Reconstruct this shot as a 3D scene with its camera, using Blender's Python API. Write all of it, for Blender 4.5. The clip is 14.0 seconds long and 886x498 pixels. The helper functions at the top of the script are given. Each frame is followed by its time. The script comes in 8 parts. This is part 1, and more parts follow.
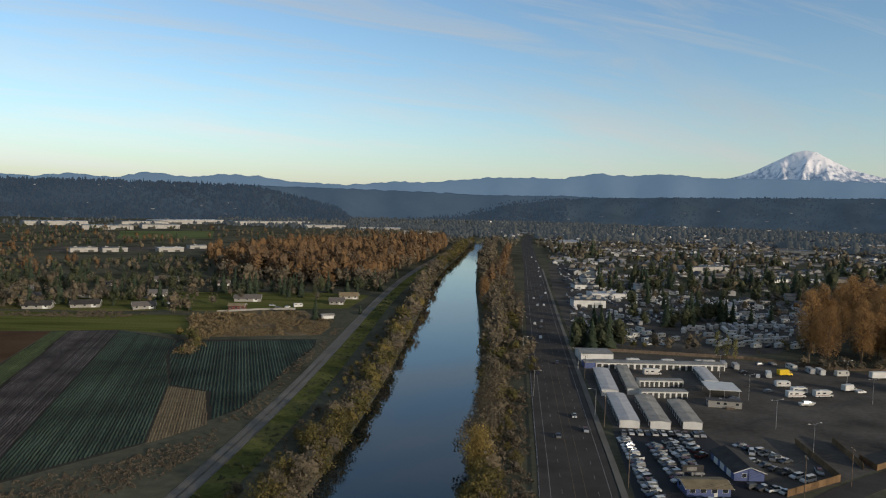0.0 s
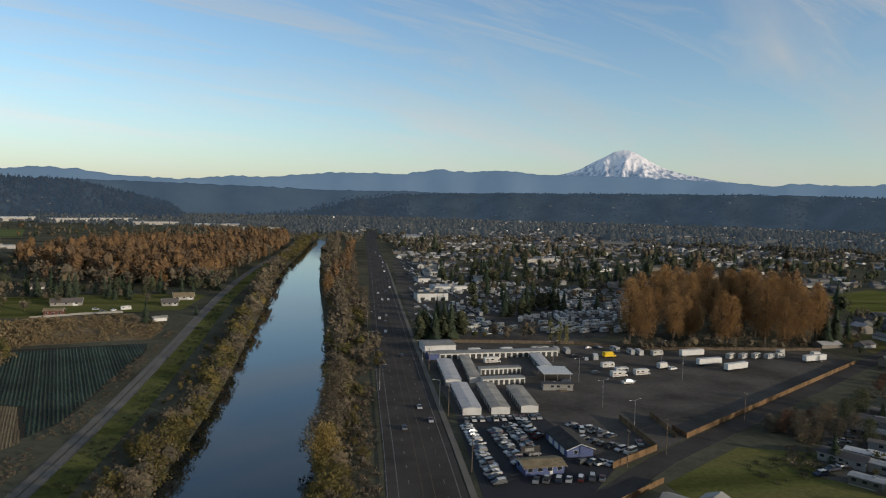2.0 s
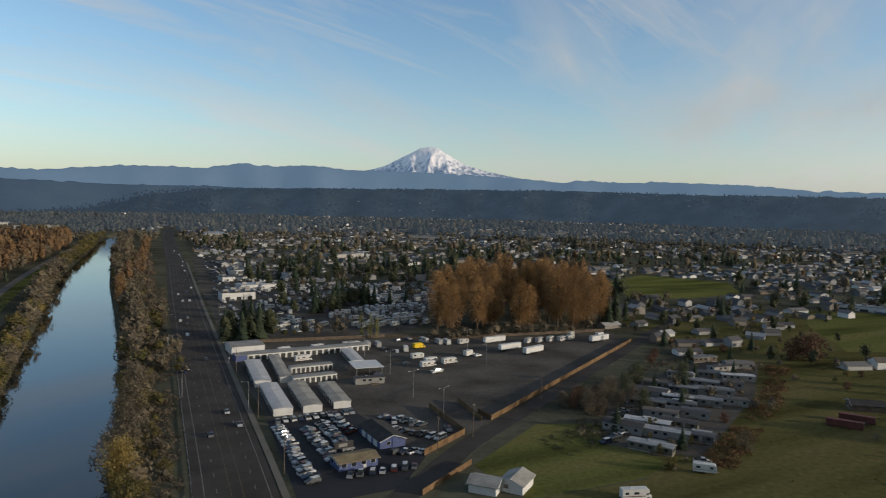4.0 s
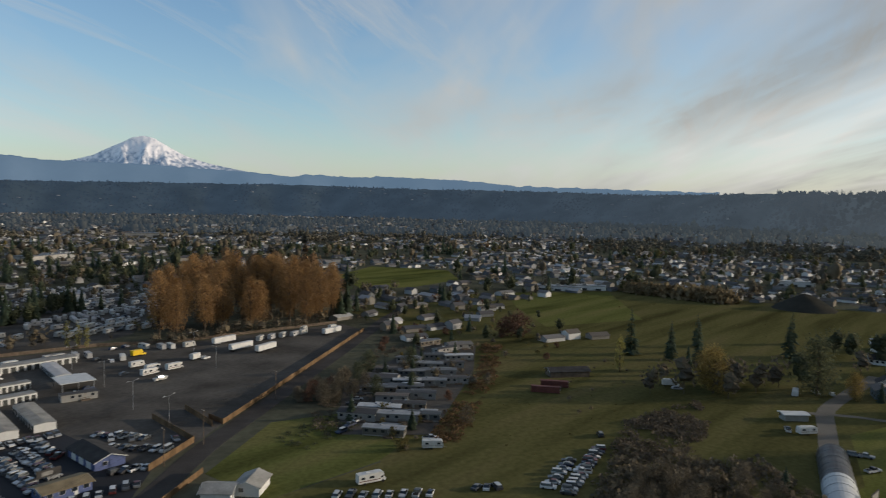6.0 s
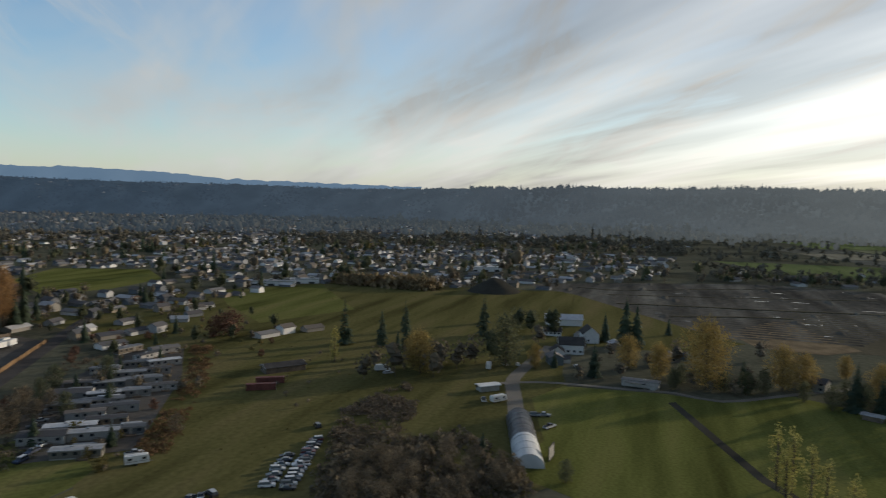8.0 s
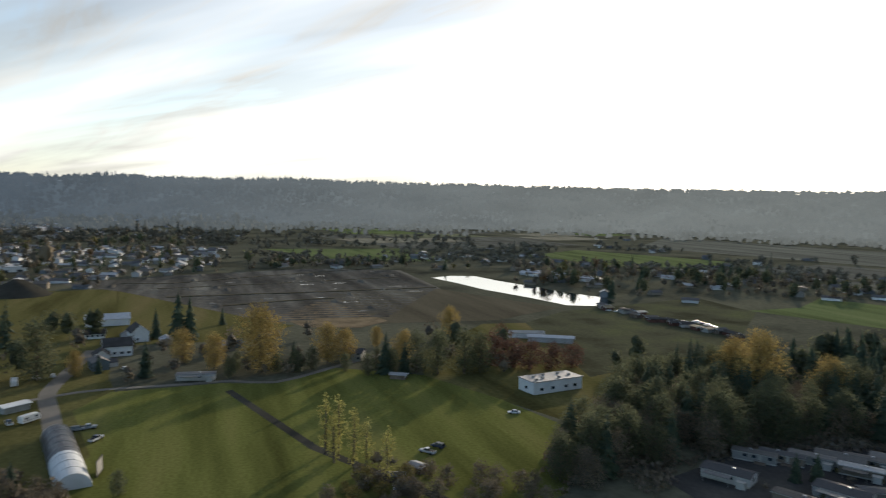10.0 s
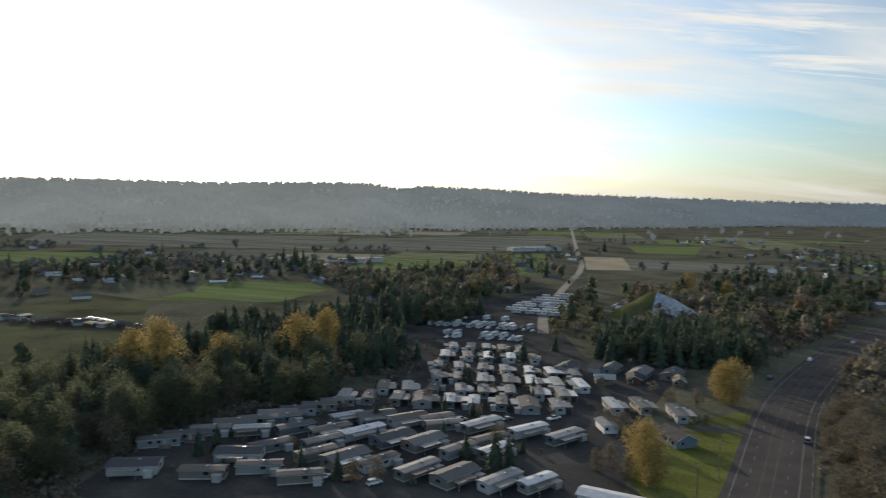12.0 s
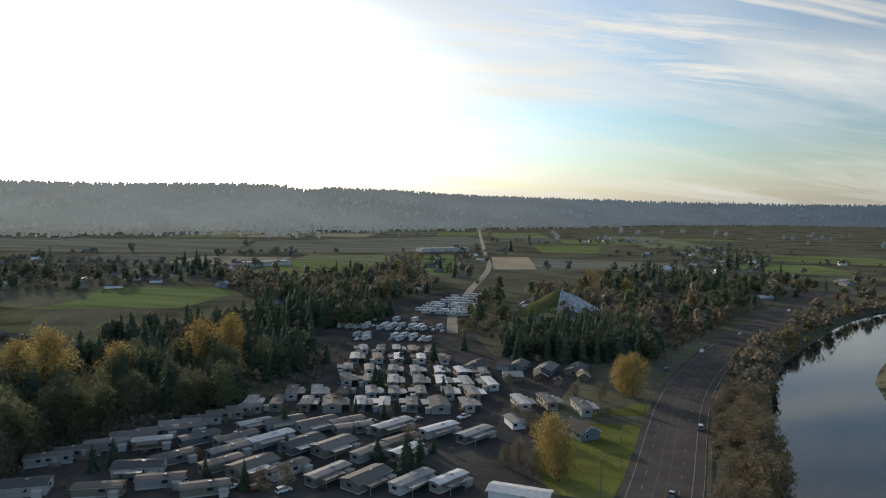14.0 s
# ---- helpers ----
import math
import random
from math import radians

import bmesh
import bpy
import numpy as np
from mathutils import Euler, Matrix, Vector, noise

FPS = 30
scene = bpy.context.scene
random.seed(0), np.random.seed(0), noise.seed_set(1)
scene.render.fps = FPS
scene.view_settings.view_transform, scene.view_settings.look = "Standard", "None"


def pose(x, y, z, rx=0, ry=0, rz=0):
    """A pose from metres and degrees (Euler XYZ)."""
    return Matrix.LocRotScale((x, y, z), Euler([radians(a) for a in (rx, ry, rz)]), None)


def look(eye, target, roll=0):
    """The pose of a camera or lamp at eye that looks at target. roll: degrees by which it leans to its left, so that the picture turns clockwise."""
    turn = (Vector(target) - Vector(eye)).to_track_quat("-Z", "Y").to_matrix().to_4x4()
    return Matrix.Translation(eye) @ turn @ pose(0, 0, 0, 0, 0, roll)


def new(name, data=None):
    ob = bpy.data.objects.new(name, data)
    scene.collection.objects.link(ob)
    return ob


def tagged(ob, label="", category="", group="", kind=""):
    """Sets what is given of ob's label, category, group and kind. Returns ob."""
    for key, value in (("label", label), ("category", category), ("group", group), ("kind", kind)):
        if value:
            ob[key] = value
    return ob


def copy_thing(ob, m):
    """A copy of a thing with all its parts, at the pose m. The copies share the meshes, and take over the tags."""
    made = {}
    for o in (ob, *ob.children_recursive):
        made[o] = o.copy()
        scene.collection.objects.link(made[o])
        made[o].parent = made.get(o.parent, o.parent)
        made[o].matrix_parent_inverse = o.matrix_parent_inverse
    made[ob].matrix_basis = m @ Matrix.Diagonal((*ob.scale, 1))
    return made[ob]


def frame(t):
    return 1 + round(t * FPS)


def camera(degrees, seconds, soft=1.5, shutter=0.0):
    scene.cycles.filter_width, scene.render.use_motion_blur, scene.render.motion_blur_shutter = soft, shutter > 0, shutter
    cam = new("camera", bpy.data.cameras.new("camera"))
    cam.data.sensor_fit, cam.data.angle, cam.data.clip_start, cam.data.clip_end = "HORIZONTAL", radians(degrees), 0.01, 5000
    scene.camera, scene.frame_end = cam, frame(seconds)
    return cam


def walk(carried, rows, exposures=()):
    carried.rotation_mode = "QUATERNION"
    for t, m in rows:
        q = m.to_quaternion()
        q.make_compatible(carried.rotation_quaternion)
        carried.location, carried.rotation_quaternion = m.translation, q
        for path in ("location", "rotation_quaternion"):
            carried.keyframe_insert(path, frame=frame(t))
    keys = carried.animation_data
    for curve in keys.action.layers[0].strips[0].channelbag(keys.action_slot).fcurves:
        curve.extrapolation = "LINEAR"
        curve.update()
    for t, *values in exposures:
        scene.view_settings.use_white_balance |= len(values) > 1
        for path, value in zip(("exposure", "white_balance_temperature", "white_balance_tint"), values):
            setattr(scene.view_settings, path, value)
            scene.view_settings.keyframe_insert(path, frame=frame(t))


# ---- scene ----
EYE_HEIGHT = 80.0
TURNS = [  # seconds, tilt, lean, heading
    (0.0, 86.33, -1.46, 0.08),
    (0.5, 86.28, -1.55, -1.64),
    (1.0, 86.27, -1.58, -6.64),
    (1.5, 86.29, -1.40, -11.23),
    (2.0, 86.25, -1.43, -12.77),
    (2.5, 86.24, -1.43, -16.78),
    (2.7, 86.25, -1.42, -18.62),
    (4.8, 86.22, -1.27, -35.76),
    (5.0, 86.22, -1.26, -38.11),
    (5.5, 86.21, -1.28, -44.26),
    (6.0, 86.22, -1.16, -50.39),
    (6.5, 86.20, -1.15, -55.83),
    (7.0, 86.19, -1.09, -60.65),
    (7.5, 86.19, -1.10, -66.30),
    (7.7, 86.18, -1.14, -69.12),
    (9.8, 86.12, -1.28, -106.11),
    (10.0, 86.12, -1.29, -109.69),
    (10.5, 86.11, -1.12, -121.18),
    (11.0, 86.13, -1.12, -134.30),
    (11.5, 86.18, -0.95, -146.44),
    (12.0, 86.18, -0.77, -157.08),
    (12.5, 86.23, -0.63, -162.47),
    (13.0, 86.28, -0.62, -164.18),
    (13.5, 86.34, -0.64, -164.39),
    (14.0, 86.37, -0.60, -164.60),
]
cam = camera(65.0, 14.0, soft=1.1, shutter=0.3)
walk(cam, [(t, pose(0, 0, EYE_HEIGHT, rx, ry, rz)) for t, rx, ry, rz in TURNS],
     exposures=[(0.0, 0.22), (7.5, 0.27), (10.0, 0.88), (11.0, 1.05), (12.0, 1.02), (13.0, 0.95), (14.0, 0.95)])

# ---- sky, sun ----
SUN_AZ, SUN_EL = 133.0, 11.0   # clockwise from +y, degrees


CLOUD_LIGHT, HORIZON_LIGHT = 3.05, 2.65


def toward(az, el):
    a, e = radians(az), radians(el)
    return Vector((math.sin(a) * math.cos(e), math.cos(a) * math.cos(e), math.sin(e)))


sun_data = bpy.data.lights.new("sun", "SUN")
sun_data.energy, sun_data.angle, sun_data.color = 2.9, radians(0.6), (1.0, 0.86, 0.69)
sun = new("sun", sun_data)
sun.matrix_world = look(toward(SUN_AZ, SUN_EL) * 100, (0, 0, 0))


def make_world():
    w = bpy.data.worlds.new("evening_sky")
    scene.world = w
    w.use_nodes = True
    nt = w.node_tree
    nt.nodes.clear()
    N, L = nt.nodes.new, nt.links.new
    out, bg = N("ShaderNodeOutputWorld"), N("ShaderNodeBackground")
    sky = N("ShaderNodeTexSky")
    sky.sky_type, sky.sun_disc = "NISHITA", False
    sky.sun_elevation, sky.sun_rotation = radians(SUN_EL), radians(SUN_AZ)
    sky.air_density, sky.dust_density, sky.ozone_density, sky.altitude = 1.0, 0.25, 2.6, 80
    bg.inputs["Strength"].default_value = 0.15
    # high thin cloud: the direction is cast up on a flat layer, so that streaks draw together towards the horizon
    co, sep = N("ShaderNodeTexCoord"), N("ShaderNodeSeparateXYZ")
    L(co.outputs["Generated"], sep.inputs[0])

    def mth(op, a, b=None):
        m = N("ShaderNodeMath")
        m.operation = op
        for k, v in enumerate((a, b)):
            if v is None:
                continue
            if isinstance(v, (int, float)):
                m.inputs[k].default_value = v
            else:
                L(v, m.inputs[k])
        return m.outputs[0]
    up = mth("ADD", mth("MAXIMUM", sep.outputs[2], 0.0), 0.12)
    px, py = mth("DIVIDE", sep.outputs[0], up), mth("DIVIDE", sep.outputs[1], up)
    com = N("ShaderNodeCombineXYZ")
    L(px, com.inputs[0]), L(py, com.inputs[1])

    def streaks(az, long, wide):
        """The layer's plane drawn out along one azimuth."""
        turn, size = N("ShaderNodeMapping"), N("ShaderNodeMapping")
        turn.inputs["Rotation"].default_value, size.inputs["Scale"].default_value = (0, 0, radians(az - 90)), (long, wide, 1)
        L(com.outputs[0], turn.inputs[0]), L(turn.outputs[0], size.inputs[0])
        return size.outputs[0]
    n1 = N("ShaderNodeTexNoise")
    n1.inputs["Scale"].default_value, n1.inputs["Detail"].default_value = 0.9, 4
    n1.inputs["Roughness"].default_value, n1.inputs["Distortion"].default_value = 0.55, 0.5
    L(streaks(48, 0.42, 1.5), n1.inputs["Vector"])
    # a thin veil spreads from the sun's side of the sky; streaks elsewhere
    s = toward(SUN_AZ, SUN_EL)
    dot = N("ShaderNodeVectorMath")
    dot.operation = "DOT_PRODUCT"
    L(co.outputs["Generated"], dot.inputs[0])
    dot.inputs[1].default_value = s
    near = mth("MAXIMUM", dot.outputs["Value"], 0.0)
    bank = N("ShaderNodeVectorMath")
    bank.operation = "DOT_PRODUCT"
    L(co.outputs["Generated"], bank.inputs[0])
    bank.inputs[1].default_value = toward(110.0, 22.0)
    thick = mth("POWER", mth("MAXIMUM", bank.outputs["Value"], 0.0), 2.4)
    dens = mth("ADD", n1.outputs["Fac"], mth("MULTIPLY", thick, 0.46))
    sheet = N("ShaderNodeVectorMath")   # a second, higher sheet past the sun
    sheet.operation = "DOT_PRODUCT"
    L(co.outputs["Generated"], sheet.inputs[0])
    sheet.inputs[1].default_value = toward(168.0, 45.0)
    rim = N("ShaderNodeMapRange")
    rim.interpolation_type = "SMOOTHSTEP"
    rim.inputs["From Min"].default_value, rim.inputs["From Max"].default_value = 0.125, 0.165
    L(sep.outputs[2], rim.inputs["Value"])
    spread = mth("MULTIPLY", mth("POWER", mth("MAXIMUM", sheet.outputs["Value"], 0.0), 3.0), rim.outputs[0])
    dens = mth("ADD", dens, mth("MULTIPLY", spread, 0.24))
    ramp = N("ShaderNodeValToRGB")
    ramp.color_ramp.elements[0].position, ramp.color_ramp.elements[1].position = 0.47, 0.80
    L(dens, ramp.inputs[0])
    # fine wisps within the thin cloud
    n3 = N("ShaderNodeTexNoise")
    n3.inputs["Scale"].default_value, n3.inputs["Detail"].default_value = 2.4, 7
    n3.inputs["Roughness"].default_value, n3.inputs["Distortion"].default_value = 0.62, 0.9
    L(streaks(66, 0.26, 1.4), n3.inputs["Vector"])
    wisp = N("ShaderNodeMapRange")
    wisp.inputs["From Min"].default_value, wisp.inputs["From Max"].default_value = 0.47, 0.70
    L(n3.outputs["Fac"], wisp.inputs["Value"])

    def blend(fac, col_a, col_b, kind="MIX"):
        m = N("ShaderNodeMix")
        m.data_type, m.blend_type = "RGBA", kind
        for sock, v in (("Factor", fac), ("A", col_a), ("B", col_b)):
            if isinstance(v, (int, float, tuple)):
                m.inputs[sock].default_value = v
            else:
                L(v, m.inputs[sock])
        return m.outputs["Result"]
    patch = mth("ADD", mth("MULTIPLY", mth("POWER", near, 70.0), 9.0), mth("MULTIPLY", mth("POWER", near, 10.0), 2.2))
    tint = blend(mth("POWER", near, 1.3), (0.95, 0.97, 0.96, 1), (1.0, 0.94, 0.84, 1))   # pale cloud, warmer towards the sun
    # the air near the horizon, pale and even
    low = mth("MULTIPLY", mth("POWER", mth("SUBTRACT", 1.0, mth("ABSOLUTE", sep.outputs[2])), 15.0), 0.88)
    air = blend(1.0, tint, mth("ADD", mth("MULTIPLY", patch, 0.7), HORIZON_LIGHT), "MULTIPLY")
    clear = N("ShaderNodeVectorMath")   # darkens the sky's colour around azimuth 200, past the sun
    clear.operation = "DOT_PRODUCT"
    L(co.outputs["Generated"], clear.inputs[0])
    clear.inputs[1].default_value = toward(200.0, 8.0)
    deep = mth("SUBTRACT", 1.0, mth("MULTIPLY", mth("POWER", mth("MAXIMUM", clear.outputs["Value"], 0.0), 5.0), 0.56))
    base = blend(1.0, blend(low, sky.outputs[0], air), deep, "MULTIPLY")
    # the cloud's own light: never under that of the sky behind it, with grey folds where it is thick
    bw = N("ShaderNodeRGBToBW")
    L(base, bw.inputs[0])
    even = mth("MAXIMUM", mth("MINIMUM", mth("MULTIPLY", bw.outputs[0], 2.2), CLOUD_LIGHT), mth("MULTIPLY", bw.outputs[0], 1.04))
    n2 = N("ShaderNodeTexNoise")
    n2.inputs["Scale"].default_value, n2.inputs["Detail"].default_value, n2.inputs["Roughness"].default_value = 0.8, 4, 0.5
    L(streaks(50, 0.3, 1.5), n2.inputs["Vector"])
    fold = N("ShaderNodeMapRange")
    fold.inputs["From Min"].default_value, fold.inputs["From Max"].default_value = 0.40, 0.60
    fold.inputs["To Min"].default_value, fold.inputs["To Max"].default_value = 0.62, 1.05
    L(n2.outputs["Fac"], fold.inputs["Value"])
    shade = mth("ADD", 1.0, mth("MULTIPLY", mth("SUBTRACT", fold.outputs[0], 1.0), mth("MULTIPLY", ramp.outputs[0], mth("MINIMUM", mth("MULTIPLY", thick, 1.5), 1.0))))
    light = mth("MULTIPLY", mth("ADD", even, mth("MULTIPLY", patch, 0.8)), shade)
    cover = mth("MULTIPLY", ramp.outputs[0], mth("ADD", mth("MULTIPLY", wisp.outputs[0], 0.25), 0.72))
    high = N("ShaderNodeMapRange")   # the wisps lie well above the horizon
    high.inputs["From Min"].default_value, high.inputs["From Max"].default_value = 0.05, 0.24
    high.inputs["To Min"].default_value, high.inputs["To Max"].default_value = 0.12, 0.62
    L(sep.outputs[2], high.inputs["Value"])
    veil = mth("MULTIPLY", wisp.outputs[0], high.outputs[0])
    drawn = N("ShaderNodeMapRange")   # long drawn-out streaks along the sheet's lower edge
    drawn.inputs["From Min"].default_value, drawn.inputs["From Max"].default_value = 0.50, 0.68
    L(mth("ADD", n3.outputs["Fac"], mth("MULTIPLY", spread, 0.14)), drawn.inputs["Value"])
    veil = mth("MAXIMUM", veil, mth("MULTIPLY", drawn.outputs[0], mth("MULTIPLY", mth("MINIMUM", mth("MULTIPLY", spread, 2.2), 1.0), 0.9)))
    fade = mth("MINIMUM", mth("MAXIMUM", cover, veil), 0.95)
    L(blend(fade, base, blend(1.0, tint, light, "MULTIPLY")), bg.inputs["Color"])
    L(bg.outputs[0], out.inputs[0])


make_world()

# ---- materials ----
def mat(name, color, rough=0.8, spread=0.25, scale=0.6, fine=6.0, bump=0.0, metal=0.0, hue=None, obj=0.0, glow=None, island=0.0, spec=0.15, streak=None, haze=None):
    """A surface with stains at one scale (1 / metres) and grain at a finer one; obj, island: difference from piece to piece."""
    m = bpy.data.materials.new(name)
    m.use_nodes = True
    nt = m.node_tree
    N, L = nt.nodes.new, nt.links.new
    p = nt.nodes["Principled BSDF"]
    co = N("ShaderNodeTexCoord")
    big, small = N("ShaderNodeTexNoise"), N("ShaderNodeTexNoise")
    big.inputs["Scale"].default_value, big.inputs["Detail"].default_value = scale, 5
    small.inputs["Scale"].default_value, small.inputs["Detail"].default_value = fine, 3
    geo = N("ShaderNodeNewGeometry")
    if streak:   # drawn out along one heading: mowing and drainage
        mp = N("ShaderNodeMapping")
        mp.inputs["Rotation"].default_value = (0, 0, radians(-streak))
        mp.inputs["Scale"].default_value = (0.18, 1.6, 1)
        L(geo.outputs["Position"], mp.inputs[0]), L(mp.outputs[0], big.inputs["Vector"])
    else:
        L(geo.outputs["Position"], big.inputs["Vector"])
    L(geo.outputs["Position"], small.inputs["Vector"])
    c2 = hue or tuple(min(1, c * (1 + 0.9 * spread)) for c in color)
    c1 = tuple(c * (1 - spread) for c in color)
    ramp = N("ShaderNodeValToRGB")
    ramp.color_ramp.elements[0].position, ramp.color_ramp.elements[1].position = 0.3, 0.7
    ramp.color_ramp.elements[0].color, ramp.color_ramp.elements[1].color = (*c1, 1), (*c2, 1)
    mid = ramp.color_ramp.elements.new(0.5)
    mid.color = (*color, 1)
    L(big.outputs["Fac"], ramp.inputs[0])
    grain = N("ShaderNodeMapRange")
    grain.inputs["To Min"].default_value, grain.inputs["To Max"].default_value = 1 - 0.9 * spread, 1 + 0.9 * spread
    L(small.outputs["Fac"], grain.inputs["Value"])
    val = grain.outputs[0]
    for amount, node, sock in ((obj, "ShaderNodeObjectInfo", "Random"), (island, "", "")):
        if amount:
            src = N(node).outputs[sock] if node else geo.outputs["Random Per Island"]
            r = N("ShaderNodeMapRange")
            r.inputs["To Min"].default_value, r.inputs["To Max"].default_value = 1 - amount, 1 + amount
            L(src, r.inputs["Value"])
            k = N("ShaderNodeMath")
            k.operation = "MULTIPLY"
            L(val, k.inputs[0]), L(r.outputs[0], k.inputs[1])
            val = k.outputs[0]
    mul = N("ShaderNodeMix")
    mul.data_type, mul.blend_type = "RGBA", "MULTIPLY"
    mul.inputs["Factor"].default_value = 1
    L(ramp.outputs[0], mul.inputs["A"]), L(val, mul.inputs["B"])
    L(mul.outputs["Result"], p.inputs["Base Color"])
    p.inputs["Roughness"].default_value, p.inputs["Metallic"].default_value = rough, metal
    p.inputs["Specular IOR Level"].default_value = spec
    if bump:
        b = N("ShaderNodeBump")
        b.inputs["Strength"].default_value, b.inputs["Distance"].default_value = 0.6, bump
        L(small.outputs["Fac"], b.inputs["Height"]), L(b.outputs[0], p.inputs["Normal"])
    if haze:   # painted haze: emission on far slopes, woods and houses, brighter towards the sun
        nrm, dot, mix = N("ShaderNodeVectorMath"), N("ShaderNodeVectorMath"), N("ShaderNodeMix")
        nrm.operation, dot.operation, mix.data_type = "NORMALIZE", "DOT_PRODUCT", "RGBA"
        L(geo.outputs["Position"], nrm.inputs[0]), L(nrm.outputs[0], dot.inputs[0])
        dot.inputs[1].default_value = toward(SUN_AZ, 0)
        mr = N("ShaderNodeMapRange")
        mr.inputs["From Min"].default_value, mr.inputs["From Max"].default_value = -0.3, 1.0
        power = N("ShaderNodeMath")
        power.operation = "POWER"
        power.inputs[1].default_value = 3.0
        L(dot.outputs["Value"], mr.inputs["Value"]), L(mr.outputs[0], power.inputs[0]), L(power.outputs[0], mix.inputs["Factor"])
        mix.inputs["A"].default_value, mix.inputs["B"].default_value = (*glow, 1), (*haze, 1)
        wide = N("ShaderNodeMapRange")   # wide patches of weaker and stronger glow
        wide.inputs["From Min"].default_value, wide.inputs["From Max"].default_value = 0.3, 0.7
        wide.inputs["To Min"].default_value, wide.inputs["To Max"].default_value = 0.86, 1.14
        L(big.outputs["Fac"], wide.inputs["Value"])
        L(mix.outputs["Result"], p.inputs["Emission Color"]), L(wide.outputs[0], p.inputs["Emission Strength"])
    elif glow:
        # even emission, used as painted haze on the far ridges
        p.inputs["Emission Color"].default_value, p.inputs["Emission Strength"].default_value = (*glow, 1), 1.0
    return m


M_GROUND = mat("rough_ground", (0.084, 0.084, 0.060), 0.95, 0.5, 0.014, 0.3, hue=(0.110, 0.108, 0.074), spec=0.0)
M_FIELDGREEN = mat("fresh_green_field", (0.110, 0.135, 0.058), 0.95, 0.4, 0.03, 0.5, hue=(0.135, 0.155, 0.070), spec=0.0, streak=-78)
M_GRASS = mat("meadow_grass", (0.105, 0.112, 0.036), 0.95, 0.5, 0.03, 0.6, bump=0.1, hue=(0.150, 0.132, 0.054), spec=0.0, streak=-30)
M_ASPHALT = mat("asphalt", (0.060, 0.055, 0.051), 0.95, 0.25, 0.08, 1.5, spec=0.03)
M_PALEROAD = mat("pale_worn_asphalt", (0.135, 0.124, 0.106), 0.9, 0.2, 0.08, 1.5)
M_WATER = mat("river_water", (0.010, 0.018, 0.022), 0.06, 0.2, 0.02, 0.35, bump=0.03, spec=0.5)
# glow and haze put painted haze into the hillside's emission
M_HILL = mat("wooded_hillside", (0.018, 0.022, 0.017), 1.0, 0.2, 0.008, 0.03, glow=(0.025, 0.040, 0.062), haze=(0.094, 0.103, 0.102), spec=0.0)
# two far ridges: blue haze painted as emission
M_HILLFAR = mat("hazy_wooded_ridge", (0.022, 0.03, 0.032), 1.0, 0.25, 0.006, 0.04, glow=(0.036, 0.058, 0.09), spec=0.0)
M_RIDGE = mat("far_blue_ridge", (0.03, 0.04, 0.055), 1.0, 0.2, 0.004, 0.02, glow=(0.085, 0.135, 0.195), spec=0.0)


def palette(name, colors, rough=0.6, by="object", metal=0.0, spread=0.12, fine=3.0, spec=0.4, coat=0.0, see=0.0):
    """One colour of the list for each object (or loose piece), with a little dirt; see: how much light comes through, as in leaves."""
    m = bpy.data.materials.new(name)
    m.use_nodes = True
    nt = m.node_tree
    N, L = nt.nodes.new, nt.links.new
    p = nt.nodes["Principled BSDF"]
    geo = N("ShaderNodeNewGeometry")
    src = N("ShaderNodeObjectInfo").outputs["Random"] if by == "object" else geo.outputs["Random Per Island"]
    ramp = N("ShaderNodeValToRGB")
    ramp.color_ramp.interpolation = "CONSTANT" if not see else "LINEAR"
    els = ramp.color_ramp.elements
    while len(els) < len(colors):
        els.new(0.5)
    for i, c in enumerate(colors):
        els[i].position = i / len(colors)
        els[i].color = (*c, 1)
    L(src, ramp.inputs[0])
    n = N("ShaderNodeTexNoise")
    n.inputs["Scale"].default_value, n.inputs["Detail"].default_value = fine, 4
    L(geo.outputs["Position"], n.inputs["Vector"])
    r = N("ShaderNodeMapRange")
    r.inputs["To Min"].default_value, r.inputs["To Max"].default_value = 1 - 2 * spread, 1 + 2 * spread
    L(n.outputs["Fac"], r.inputs["Value"])
    mul = N("ShaderNodeMix")
    mul.data_type, mul.blend_type = "RGBA", "MULTIPLY"
    mul.inputs["Factor"].default_value = 1
    L(ramp.outputs[0], mul.inputs["A"]), L(r.outputs[0], mul.inputs["B"])
    L(mul.outputs["Result"], p.inputs["Base Color"])
    p.inputs["Roughness"].default_value, p.inputs["Metallic"].default_value = rough, metal
    p.inputs["Specular IOR Level"].default_value, p.inputs["Coat Weight"].default_value = spec, coat
    if see:
        t, mix = N("ShaderNodeBsdfTranslucent"), N("ShaderNodeMixShader")
        L(mul.outputs["Result"], t.inputs[0])
        mix.inputs[0].default_value = see
        out = nt.nodes["Material Output"]
        L(p.outputs[0], mix.inputs[1]), L(t.outputs[0], mix.inputs[2]), L(mix.outputs[0], out.inputs[0])
    return m


M_BARK = mat("bark", (0.10, 0.08, 0.06), 0.9, 0.3, 0.8, 6)
M_PINE = palette("conifer_needles", [(0.055, 0.078, 0.050), (0.072, 0.095, 0.058), (0.085, 0.104, 0.066), (0.058, 0.082, 0.057)], 0.85, "island", spread=0.25, fine=0.5, see=0.45, spec=0.1)
M_ORANGE = palette("autumn_orange_leaves", [(0.245, 0.145, 0.070), (0.310, 0.180, 0.076), (0.190, 0.128, 0.078), (0.350, 0.210, 0.085)], 0.85, "island", spread=0.25, fine=0.15, see=0.3, spec=0.1)
